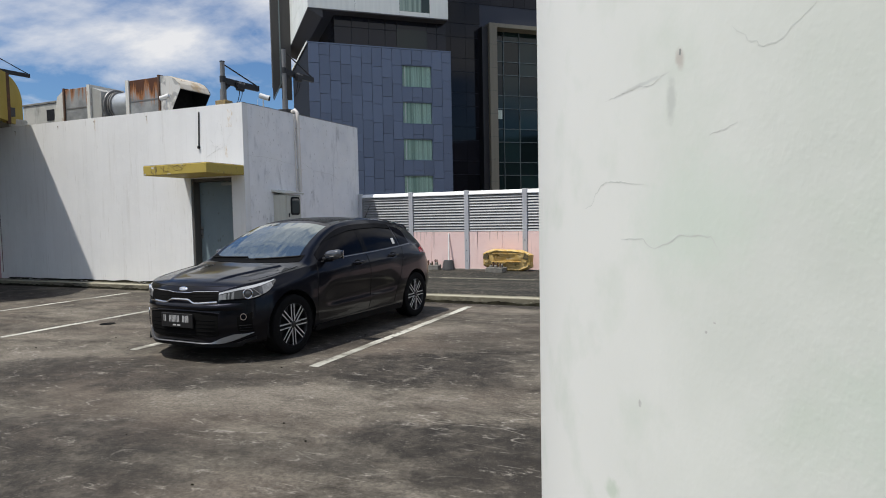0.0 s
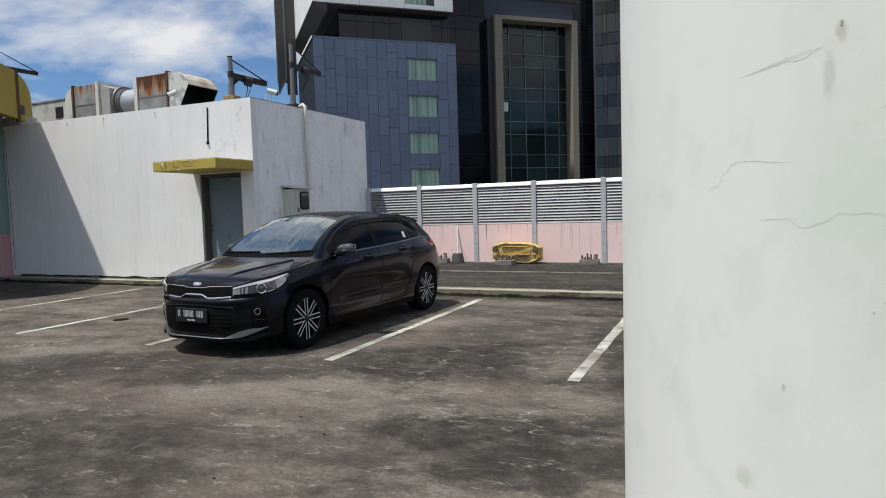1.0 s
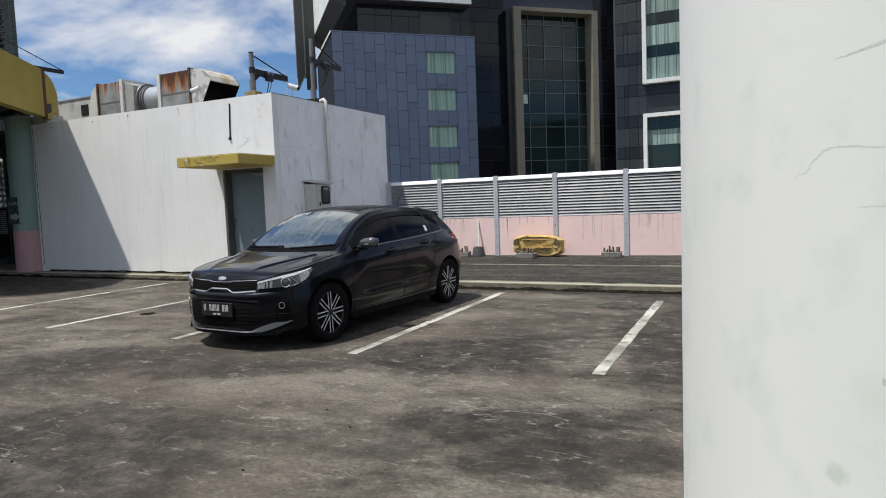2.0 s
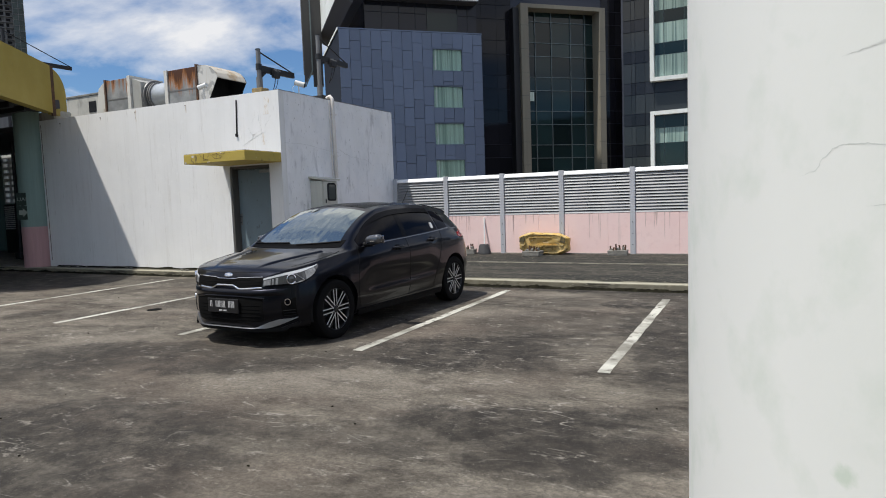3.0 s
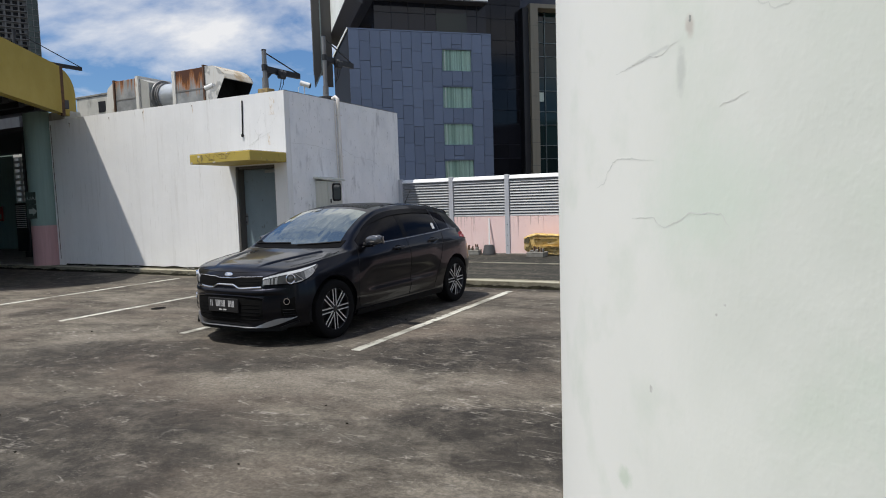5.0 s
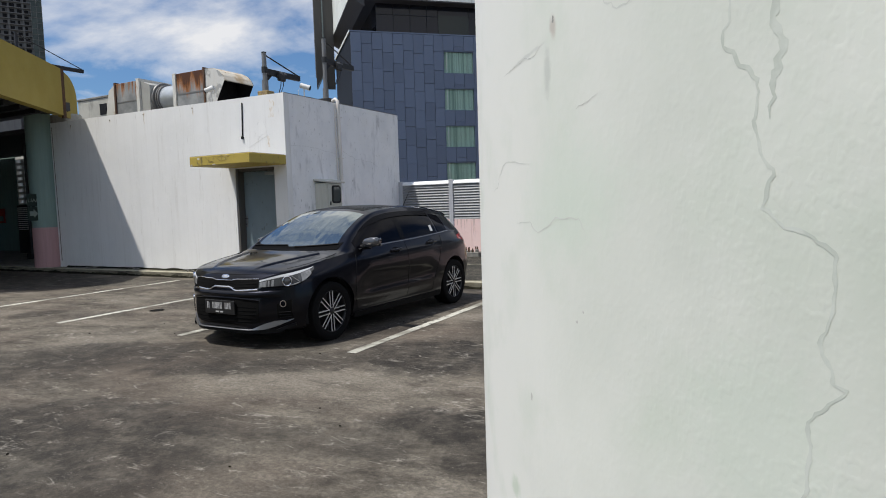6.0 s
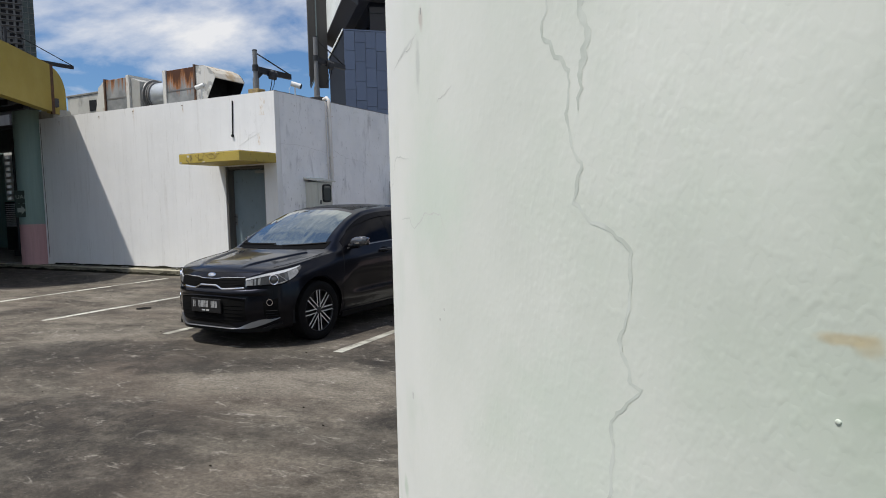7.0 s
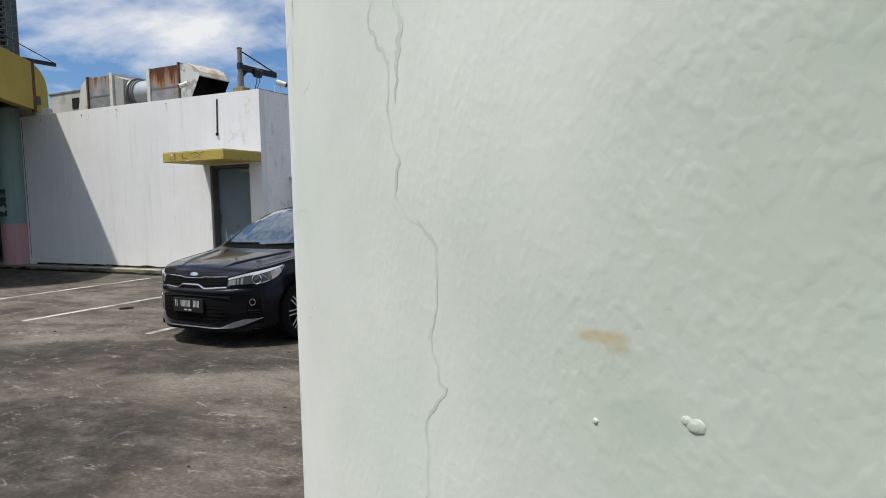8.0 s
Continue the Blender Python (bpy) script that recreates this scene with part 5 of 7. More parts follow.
# beige frame round the teal field
frame_box = hpart("beige_frame", hbox(11.30, 12.20, 3.0, 5.2, 0, 22.22), M_beige, label="beige stone portal frame")
hpart("outer_side", hbox(10.62, 11.299, 3.5, 5.2, 0, 21.9), M_dark_mull, frame_box)
hpart("post", hbox(20.88, 21.60, 3.0, 5.2, 0, 22.22), M_beige, frame_box)
hpart("head", hbox(12.201, 20.879, 3.0, 5.2, 21.80, 22.22), M_beige, frame_box)
for k in range(8):
    for u0, u1 in ((11.28, 12.22), (20.86, 21.62)):
        hpart("joint", hbox(u0, u1, 2.995, 3.3, 2.4 + 2.5 * k, 2.425 + 2.5 * k), M_soffit, frame_box)
mus = [12.20, 13.62, 15.60, 18.0, 19.80, 20.88]
tl = [lv for lv in LEV if lv < 21.7]
tl = [21.80] + [lv - 0.12 for lv in tl]
for i, (u0, u1) in enumerate(zip(mus, mus[1:])):
    for j, (z1, z0) in enumerate(zip(tl, tl[1:])):
        hpart("pane", hbox(u0, u1, 4.58, 4.698, z0, z1), M_teal_glass)
for u in mus[1:-1]:
    hpart("mullion", hbox(u - 0.035, u + 0.035, 4.45, 4.579, 0, 21.80), M_mull)
for zz in tl[1:]:
    hpart("transom", hbox(12.20, 20.88, 4.46, 4.5795, zz - 0.035, zz + 0.035), M_mull)
hpart("paper_notice", hbox(12.65, 13.35, 4.40, 4.45, 12.05, 13.05), M_curtain)
hpart("parapet", hbox(-9.0, 27.0, 12.0, 20.0, 44.0, 44.6), M_dark_mull)

# right wing, square to the lot
WYF = 76.3
wing = thing("hotel_wing", (-6, WYF, 0), "hotel wing with smoky glazing and white framed window boxes", "building")
part("core", box(-14.5, 8.0, WYF + 0.1, WYF + 14, 0, 44.0), M_joint, wing)
wl_levels = []
z = 20.85 + 3.5 * 4
while z > 0.6:
    wl_levels += [z, z - 1.33]
    z -= 3.5
xs = [-14.3, -13.40, -12.96, -11.90, -10.9]
for x0, x1 in zip(xs, xs[1:]):
    for i, (z1, z0) in enumerate(zip(wl_levels, wl_levels[1:])):
        part("pane", box(x0 + 0.02, x1 - 0.02, WYF, WYF + 0.098, z0 + 0.035, z1 - 0.035), M_wing_glass if i % 2 else M_grey_glass, wing)
for i, (z1, z0) in enumerate(zip(wl_levels, wl_levels[1:])):
    part("pane", box(-10.88, -7.0, WYF, WYF + 0.098, z0 + 0.035, z1 - 0.035), M_wing_glass if i % 2 else M_grey_glass, wing)
    part("pane", box(-6.97, -3.0, WYF, WYF + 0.098, z0 + 0.035, z1 - 0.035), M_wing_glass if i % 2 else M_grey_glass, wing)


def window_box(z0, z1, rows):
    """A proud white frame with panes of curtain and teal spandrel in it."""
    x0, x1, t = -11.25, -2.4, 0.42
    fr = bmesh.new()
    box(x0, x0 + t, WYF - 0.9, WYF - 0.002, z0, z1, bm=fr)
    box(x1 - t, x1, WYF - 0.9, WYF - 0.002, z0, z1, bm=fr)
    box(x0 + t, x1 - t, WYF - 0.9, WYF - 0.002, z0, z0 + t, bm=fr)
    box(x0 + t, x1 - t, WYF - 0.9, WYF - 0.002, z1 - t, z1, bm=fr)
    w = part("window_box", fr, M_hotel_white, wing, "white framed window box")
    xs = [x0 + t, x0 + t + 1.0, x0 + t + 3.1, x0 + t + 5.2, x1 - t]
    for a, c, m in rows:
        for p, q in zip(xs, xs[1:]):
            part("pane", box(p + 0.03, q - 0.03, WYF - 0.22, WYF - 0.15, a + 0.03, c - 0.03), m, w)
    part("backing", box(x0 + t, x1 - t, WYF - 0.149, WYF - 0.10, z0 + t, z1 - t), M_mull, w)


window_box(13.72, 27.5, [(14.14, 16.6, M_curtain_glass), (16.6, 17.9, M_teal_glass), (17.9, 20.1, M_curtain_glass), (20.1, 21.4, M_teal_glass), (21.4, 24.0, M_curtain_glass), (24.0, 27.0, M_teal_glass)])
window_box(0.6, 10.42, [(1.0, 3.2, M_curtain_glass), (3.2, 4.6, M_teal_glass), (4.6, 6.9, M_teal_glass), (6.9, 8.6, M_curtain_glass), (8.6, 10.0, M_teal_glass)])

# ---- the unfinished tower far off ----
TM = pose(-360.1, 218.2, 0, 0, 0, 60)
tower = thing("apartment_tower", TM, "unfinished grey apartment tower wrapped in scaffold netting", "building")


def tpart(name, bm, material, label=""):
    return part(name, bm, material, tower, label, local=True)


tpart("core", box(-80, -5.2, 1.5, 40, 0, 178), M_tower)
tpart("net", box(-5.2, 0, -0.2, 40, 0, 178), M_net, "dark scaffold net")
rnd = random.Random(4)
for k in range(26):
    z = 84 + 3.0 * k
    tpart("floor_slab", box(-44, -5.25, 0.2, 1.499, z, z + 0.4), M_tower)
    for j in range(11):
        x = -41.2 + 3.3 * j
        tpart("opening", box(x, x + rnd.choice((1.2, 1.9, 2.2)), 1.40, 1.498, z + 0.7, z + rnd.choice((2.2, 2.5))), M_black)
        if j % 2:
            tpart("pier", box(x + 2.35, x + 3.0, 0.5, 1.499, z + 0.4, z + 3.0), M_tower)
    tpart("scaffold_ledger", rod((-5.6, -0.6, z + 1.6), (0.3, -0.6, z + 1.6), 0.10, n=6), M_pole)
for x in (-5.0, -2.5, 0.1):
    tpart("scaffold_pole", rod((x, -0.55, 0), (x, -0.55, 180), 0.12, n=6), M_pole)

# ---- the parked hatchback ----
# own axes: x across (positive to its left), y from nose to tail, z up; nose at y = 0
CAR_L, CAR_F, CAR_R = 4.065, 0.83, 3.41


def curve(*pairs):
    """A smooth monotone curve through (s, value) pairs."""
    xs = np.array([p[0] for p in pairs], float)
    ys = np.array([p[1] for p in pairs], float)
    h = np.diff(xs)
    d = np.diff(ys) / h
    m = np.zeros(len(xs))
    m[0], m[-1] = d[0], d[-1]
    for i in range(1, len(xs) - 1):
        if d[i - 1] * d[i] > 0:
            w1, w2 = 2 * h[i] + h[i - 1], h[i] + 2 * h[i - 1]
            m[i] = (w1 + w2) / (w1 / d[i - 1] + w2 / d[i])

    def f(s):
        i = int(np.clip(np.searchsorted(xs, s) - 1, 0, len(h) - 1))
        t = min(max((s - xs[i]) / h[i], 0.0), 1.0)
        return float((2 * t**3 - 3 * t**2 + 1) * ys[i] + (t**3 - 2 * t**2 + t) * h[i] * m[i] + (-2 * t**3 + 3 * t**2) * ys[i + 1] + (t**3 - t**2) * h[i] * m[i + 1])
    return f


z_top = curve((0, .50), (.03, .61), (.07, .70), (.12, .758), (.2, .797), (.4, .829), (.7, .872), (1.0, .912), (1.10, .930), (1.4, 1.128), (1.75, 1.312), (1.95, 1.375), (2.3, 1.398), (2.7, 1.400), (3.2, 1.380), (3.6, 1.330), (3.72, 1.285), (3.88, 1.10), (3.97, .95), (4.03, .75), (4.065, .6))
z_belt = curve((0, .44), (.05, .59), (.12, .69), (.25, .752), (.45, .785), (.8, .838), (1.2, .888), (1.6, .922), (2.4, .955), (3.0, .985), (3.4, 1.01), (3.7, 1.02), (3.9, .92), (4.0, .78), (4.065, .55))
w_belt = curve((0, .17), (.014, .26), (.074, .39), (.151, .49), (.209, .56), (.293, .63), (.39, .685), (.5, .725), (.7, .755), (.9, .770), (1.3, .785), (2.2, .795), (3.0, .785), (3.4, .765), (3.7, .72), (3.9, .66), (4.0, .60), (4.065, .5))
w_max = curve((0, .20), (.014, .30), (.074, .45), (.151, .55), (.209, .62), (.293, .70), (.39, .77), (.5, .82), (.6, .845), (.8, .859), (1.1, .8625), (3.1, .8625), (3.5, .855), (3.75, .825), (3.9, .78), (4.0, .72), (4.065, .58))
z_bot = curve((0, .27), (.05, .205), (.3, .185), (.8, .19), (3.3, .19), (3.8, .23), (4.065, .32))
w_roof = curve((1.0, .745), (1.15, .715), (1.4, .655), (1.75, .590), (2.1, .575), (2.6, .570), (3.1, .555), (3.5, .53), (3.75, .535), (3.9, .58), (4.0, .58), (4.065, .48))
z_rail = curve((0.8, .83), (1.0, .872), (1.12, .905), (1.4, 1.080), (1.75, 1.248), (1.95, 1.308), (2.25, 1.340), (2.6, 1.348), (3.0, 1.332), (3.4, 1.288), (3.62, 1.245), (3.78, 1.13), (3.9, .96), (4.0, .79), (4.065, .555))


def section(s):
    """Half outline at s, from the sill up to the middle of the roof: (x, z) pairs."""
    zb, zt, zl, wl_, wm = z_bot(s), z_top(s), z_belt(s), w_belt(s), w_max(s)
    plain = ((wm - 0.024, 0.20), (wm - 0.006, 0.30), (wm, 0.42), (wm - 0.008, 0.60), (wm - 0.030, 0.82), (wl_ + 0.010, 0.97))
    # doors tuck in below a shoulder, above a pressed crease over the sill
    doors = ((wm - 0.034, 0.15), (wm - 0.010, 0.29), (wm - 0.026, 0.38), (wm - 0.009, 0.64), (wm - 0.016, 0.82), (wl_ + 0.014, 0.955))
    k = max(0.0, min(1.0, (s - 1.2) / 0.35, (3.05 - s) / 0.35))
    k = k * k * (3 - 2 * k)
    pts = [(wm * 0.90, zb), (wm * 0.945, zb + 0.02)]
    pts += [(a[0] + (c[0] - a[0]) * k, zb + (a[1] + (c[1] - a[1]) * k) * (zl - zb)) for a, c in zip(plain, doors)]
    pts.append((wl_, zl))
    house = s > 1.0
    if house:
        wr, zr = w_roof(s), max(z_rail(s), zl + 0.004)
        for k in (0.33, 0.66):
            pts.append((wl_ + (wr - wl_) * k + 0.022 * math.sin(math.pi * k) * min(1, (zr - zl) / 0.3), zl + (zr - zl) * k))
    else:
        wr, zr = wl_ - 0.006, zl + 0.004
        pts += [(wl_ - 0.002, zl + 0.0013), (wl_ - 0.004, zl + 0.0026)]
    pts.append((wr, zr))
    zt = max(zt, zr + 0.004)
    for k in range(1, 10):
        f = 1 - k / 9
        pts.append((wr * f, zr + (zt - zr) * (1 - f ** (2.6 if house else 2.2))))
    return pts


def finer(pts, k=3):
    out = []
    p = np.array(pts)
    for i in range(len(p) - 1):
        a, b_, c, d = p[max(i - 1, 0)], p[i], p[i + 1], p[min(i + 2, len(p) - 1)]
        for j in range(k):
            t = j / k
            q = 0.5 * (2 * b_ + (c - a) * t + (2 * a - 5 * b_ + 4 * c - d) * t * t + (3 * b_ - a - 3 * c + d) * t**3)
            lin = b_ + (c - b_) * t
            out.append(0.6 * q + 0.4 * lin)
    out.append(p[-1])
    return np.array(out)


ST = np.concatenate([np.linspace(0, .2, 21), np.linspace(.22, 1.0, 40), np.linspace(1.02, 3.6, 88), np.linspace(3.62, CAR_L, 30)])
SECT = [finer(section(s)) for s in ST]
SX = np.array([c[:, 0] for c in SECT])
SZ = np.maximum.accumulate(np.array([c[:, 1] for c in SECT]) + np.arange(SECT[0].shape[0]) * 1e-6, axis=1)


def at_station(s):
    i = int(np.clip(np.searchsorted(ST, s) - 1, 0, len(ST) - 2))
    t = min(max((s - ST[i]) / (ST[i + 1] - ST[i]), 0), 1)
    return SX[i] * (1 - t) + SX[i + 1] * t, SZ[i] * (1 - t) + SZ[i + 1] * t


def side_x(s, z):
    x, zz = at_station(s)
    return float(np.interp(z, zz, x))


def top_z(s, x):
    xx, zz = at_station(s)
    k = int(np.argmax(xx))
    return float(np.interp(abs(x), xx[k:][::-1], zz[k:][::-1]))


def nose_y(x, z):
    """How far back the front skin lies at (x, z)."""
    for i in range(75):
        if SZ[i, 0] <= z <= SZ[i, -1] and float(np.interp(z, SZ[i], SX[i])) >= abs(x):
            if i == 0:
                return 0.0
            s0, s1 = ST[i - 1], ST[i]
            for _ in range(12):
                s = (s0 + s1) / 2
                xx, zz = at_station(s)
                ok = zz[0] <= z <= zz[-1] and float(np.interp(z, zz, xx)) >= abs(x)
                s0, s1 = (s0, s) if ok else (s, s1)
            return s1
    return float(ST[75])


def skin(fn, out, us, vs, lift=0.004, depth=0.02, bm=None):
    """A shaped panel: points fn(u, v) pushed out by lift along out, with a rim that goes depth deep."""
    bm = bm or bmesh.new()
    out = Vector(out)
    grid = [[bm.verts.new(Vector(fn(u, v)) + out * lift) for v in vs] for u in us]
    deep = [[bm.verts.new(g.co - out * depth) for g in row] for row in grid]
    nu, nv = len(us), len(vs)
    for i in range(nu - 1):
        for j in range(nv - 1):
            bm.faces.new((grid[i][j], grid[i + 1][j], grid[i + 1][j + 1], grid[i][j + 1]))
            bm.faces.new((deep[i][j], deep[i][j + 1], deep[i + 1][j + 1], deep[i + 1][j]))
    for i in range(nu - 1):
        for j in (0, nv - 1):
            bm.faces.new((grid[i][j], grid[i + 1][j], deep[i + 1][j], deep[i][j]))
    for j in range(nv - 1):
        for i in (0, nu - 1):
            bm.faces.new((grid[i][j], grid[i][j + 1], deep[i][j + 1], deep[i][j]))
    return bm


def lin(a, b, n):
    return [a + (b - a) * i / (n - 1) for i in range(n)]


CAR = pose(-4.872, 6.023 - CAR_F, 0, 0, 0, 0) @ Matrix.Translation((0, CAR_F, 0)) @ pose(0, 0, 0, 0, 0, -2.9) @ Matrix.Translation((0, -CAR_F, 0))
car = thing("hatchback_car", CAR, "dark metallic grey five-door hatchback parked in a bay", "car")


def blunt(verts):
    """Draws the nose in ahead of the front arches."""
    for v in verts:
        if v.co.y < 0.48:
            v.co.y = 0.48 - (0.48 - v.co.y) * 0.775


def cpart(name, bm, material, parent=car, label="", smooth=True):
    blunt(bm.verts)
    return part(name, bm, material, parent, label, smooth, local=True)


def car_body():
    b = bmesh.new()
    right = [[b.verts.new((x, s, z)) for x, z in zip(SX[i], SZ[i])] for i, s in enumerate(ST)]
    left = [[row[j] if j == len(row) - 1 else b.verts.new((-row[j].co.x, row[j].co.y, row[j].co.z)) for j in range(len(row))] for row in right]
    k = len(right[0])
    for i in range(len(ST) - 1):
        for j in range(k - 1):
            b.faces.new((right[i][j], right[i + 1][j], right[i + 1][j + 1], right[i][j + 1]))
            b.faces.new((left[i][j], left[i][j + 1], left[i + 1][j + 1], left[i + 1][j]))
        b.faces.new((right[i][0], left[i][0], left[i + 1][0], right[i + 1][0]))
    b.faces.new(right[0] + left[0][-2::-1])
    b.faces.new((right[-1] + left[-1][-2::-1])[::-1])
    bmesh.ops.recalc_face_normals(b, faces=b.faces[:])
    me = bpy.data.meshes.new("body")
    b.to_mesh(me)
    b.free()
    raw = new("raw_body", me)
    cut = bmesh.new()
    for y in (CAR_F, CAR_R):
        for sx in (-1, 1):
            rod((sx * 0.60, y, 0.315), (sx * 1.0, y, 0.315), 0.352, n=56, bm=cut)
    cm = bpy.data.meshes.new("arch_cut")
    cut.to_mesh(cm)
    cut.free()
    cutter = new("arch_cut", cm)
    mod = raw.modifiers.new("arches", "BOOLEAN")
    mod.operation, mod.solver, mod.object = "DIFFERENCE", "EXACT", cutter
    done = bpy.data.meshes.new_from_object(raw.evaluated_get(bpy.context.evaluated_depsgraph_get()))
    bpy.data.objects.remove(raw)
    bpy.data.objects.remove(cutter)
    done.name = "body"
    blunt(done.vertices)
    done.materials.clear()
    done.materials.append(M_paint)
    done.polygons.foreach_set("use_smooth", [True] * len(done.polygons))
    done.set_sharp_from_angle(angle=radians(34))
    ob = new("body", done)
    ob.parent = car
    return ob


body = car_body()

# glass
cpart("windscreen", skin(lambda u, v: (u * (w_roof(1.10 + 0.30 * u * u * (1 - v) + v * 0.72) - 0.055), 1.15 + 0.08 * u * u * (1 - v) + v * 0.67, top_z(1.15 + 0.08 * u * u * (1 - v) + v * 0.67, u * (w_roof(1.10 + 0.30 * u * u * (1 - v) + v * 0.72) - 0.055))), (0, -0.35, 0.94), lin(-1, 1, 25), lin(0, 1, 15), 0.004, 0.02), M_glass, body, "windscreen reflecting clouds")
cpart("cowl", skin(lambda u, v: (u * 0.66, 1.03 + 0.12 * u * u + 0.115 * v, top_z(1.03 + 0.12 * u * u + 0.115 * v, u * 0.66)), (0, 0, 1), lin(-1, 1, 21), lin(0, 1, 5), 0.004, 0.02), M_mesh, body)
for sx in (0.06, -0.64):
    cpart("wiper", tube([(x, 1.125 + 0.08 * (x / 0.7) ** 2 + 0.035 * k / 6, top_z(1.125 + 0.08 * (x / 0.7) ** 2 + 0.035 * k / 6, x) + 0.014) for k, x in enumerate(lin(sx, sx + 0.56, 7))], 0.009, 6), M_plastic, body, "black wiper")


def window_top(s):
    return z_rail(s) - 0.045


def side_pane(s0, s1, sx, name, lo=0.022, hi=0.0):
    def f(u, v):
        base = z_belt(u) + lo
        z = base + (max(window_top(u) - hi, base + 0.004) - base) * v
        return (sx * side_x(u, z), u, z)
    return cpart(name, skin(f, (sx, 0, 0.12), lin(s0, s1, 24), lin(0, 1, 9), 0.0035, 0.02), M_tint, body, "dark tinted side window")


for sx in (1, -1):
    side_pane(1.33, 2.20, sx, "front_side_window")
    side_pane(2.30, 3.06, sx, "rear_side_window")
    side_pane(3.10, 3.36, sx, "quarter_window", hi=0.02)
    # black pillar between the doors
    cpart("pillar_trim", skin(lambda u, v, sx=sx: (sx * side_x(u, z_belt(u) + 0.022 + (window_top(u) - z_belt(u) - 0.022) * v), u, z_belt(u) + 0.022 + (window_top(u) - z_belt(u) - 0.022) * v), (sx, 0, 0.12), lin(2.202, 2.298, 4), lin(0, 1, 8), 0.005, 0.02), M_trim, body)
    # bright waist strip
    cpart("waist_strip", skin(lambda u, v, sx=sx: (sx * side_x(u, z_belt(u) + 0.003 + 0.010 * v), u, z_belt(u) + 0.003 + 0.010 * v), (sx, 0, 0.1), lin(1.38, 3.38, 40), lin(0, 1, 3), 0.006, 0.02), M_silver, body, "thin chrome waist strip")
    # smoked visors over the door glass
    cpart("window_visor", skin(lambda u, v, sx=sx: (sx * (side_x(u, window_top(u) - 0.055 * min(1, (u - 1.47) * 2.5) * (1 - v) + 0.008) + 0.010 * (1 - v) * min(1, (u - 1.47) * 2)), u, window_top(u) - 0.055 * min(1, (u - 1.47) * 2.5) * (1 - v) + 0.008), (sx, 0, 0.1), lin(1.50, 3.05, 44), lin(0, 1, 4), 0.006, 0.008), M_trim, body, "smoked plastic window visor")
    # door seams and sill
    for pts in ([(1.30, .93), (1.27, .80), (1.22, .62), (1.20, .40), (1.26, .27)], [(2.25, .96), (2.27, .80), (2.27, .60), (2.26, .40), (2.24, .27)], [(3.12, .99), (3.10, .85), (3.02, .70), (2.92, .52), (2.86, .40), (2.84, .27)], [(1.26, .27), (1.75, .265), (2.24, .265), (2.84, .27)]):
        full = []
        for (sa, za), (sb, zb_) in zip(pts, pts[1:]):
            full += [(sa + (sb - sa) * k / 5, za + (zb_ - za) * k / 5) for k in range(5)]
        full.append(pts[-1])
        cpart("door_seam", tube([(sx * (side_x(s, z) + 0.0005), s, z) for s, z in full], 0.0032, 5), M_plastic, body)
    for s, z in ((2.03, .855), (2.84, .895)):
        h = cpart("door_handle", tube([(sx * (side_x(s - 0.10, z) - 0.005), s - 0.10, z), (sx * (side_x(s - 0.07, z) + 0.032), s - 0.08, z + 0.002), (sx * (side_x(s, z) + 0.038), s, z + 0.006), (sx * (side_x(s + 0.07, z) + 0.032), s + 0.08, z + 0.008), (sx * (side_x(s + 0.10, z) - 0.005), s + 0.10, z + 0.008)], 0.014, 8), M_paint, body, "door handle")
        cpart("handle_recess", skin(lambda u, v, sx=sx, s=s, z=z: (sx * side_x(s + 0.075 * u * math.cos(v * math.pi / 2), z + 0.034 * math.sin(v * math.pi / 2)), s + 0.075 * u * math.cos(v * math.pi / 2), z + 0.034 * math.sin(v * math.pi / 2)), (sx, 0, 0), lin(-1, 1, 9), lin(-0.95, 0.95, 9), 0.0015, 0.006), M_trim, h)
    # sill
    cpart("sill", skin(lambda u, v, sx=sx: (sx * (w_max(u) - 0.055 + 0.02 * v), u, 0.175 + 0.06 * v), (sx, 0, 0), lin(1.20, 3.04, 20), lin(0, 1, 3), 0.010, 0.05), M_plastic, body)
    # mirror
    mx, my, mz = (0.905, 1.45, 0.985) if sx > 0 else (-0.835, 1.55, 0.975)
    mm = bmesh.new()
    bmesh.ops.create_uvsphere(mm, u_segments=24, v_segments=14, radius=1.0)
    for v in mm.verts:
        c = v.co
        c.x = math.copysign(abs(c.x) ** 0.75, c.x) * 0.112
        c.y = (math.copysign(abs(c.y) ** 0.7, c.y) * 0.065) if c.y < 0 else c.y * 0.045
        c.z = math.copysign(abs(c.z) ** 0.7, c.z) * 0.056 + 0.012 * c.x / 0.1 * sx
        v.co = c + Vector((mx, my, mz))
    mir = cpart("door_mirror", mm, M_mirror_cap, body, "door mirror with an indicator strip")
    cpart("mirror_glass", box(mx - 0.10, mx + 0.10, my + 0.042, my + 0.048, mz - 0.042, mz + 0.044, 0.002), M_chrome, mir, smooth=False)
    cpart("mirror_foot", tube([(sx * 0.765, 1.44, 0.930), (sx * 0.82, 1.445, 0.934), (sx * 0.89, 1.46, 0.940)], 0.030, 10), M_plastic, mir)
    cpart("indicator", skin(lambda u, v, mx=mx, my=my, mz=mz, sx=sx: (mx + 0.104 * u, my - 0.067 + 0.055 * u * u, mz - 0.020 + 0.011 * v + 0.008 * u * sx), (0, -1, 0), lin(-0.95, 0.95, 12), lin(0, 1, 3), 0.004, 0.012), M_chrome, mir)

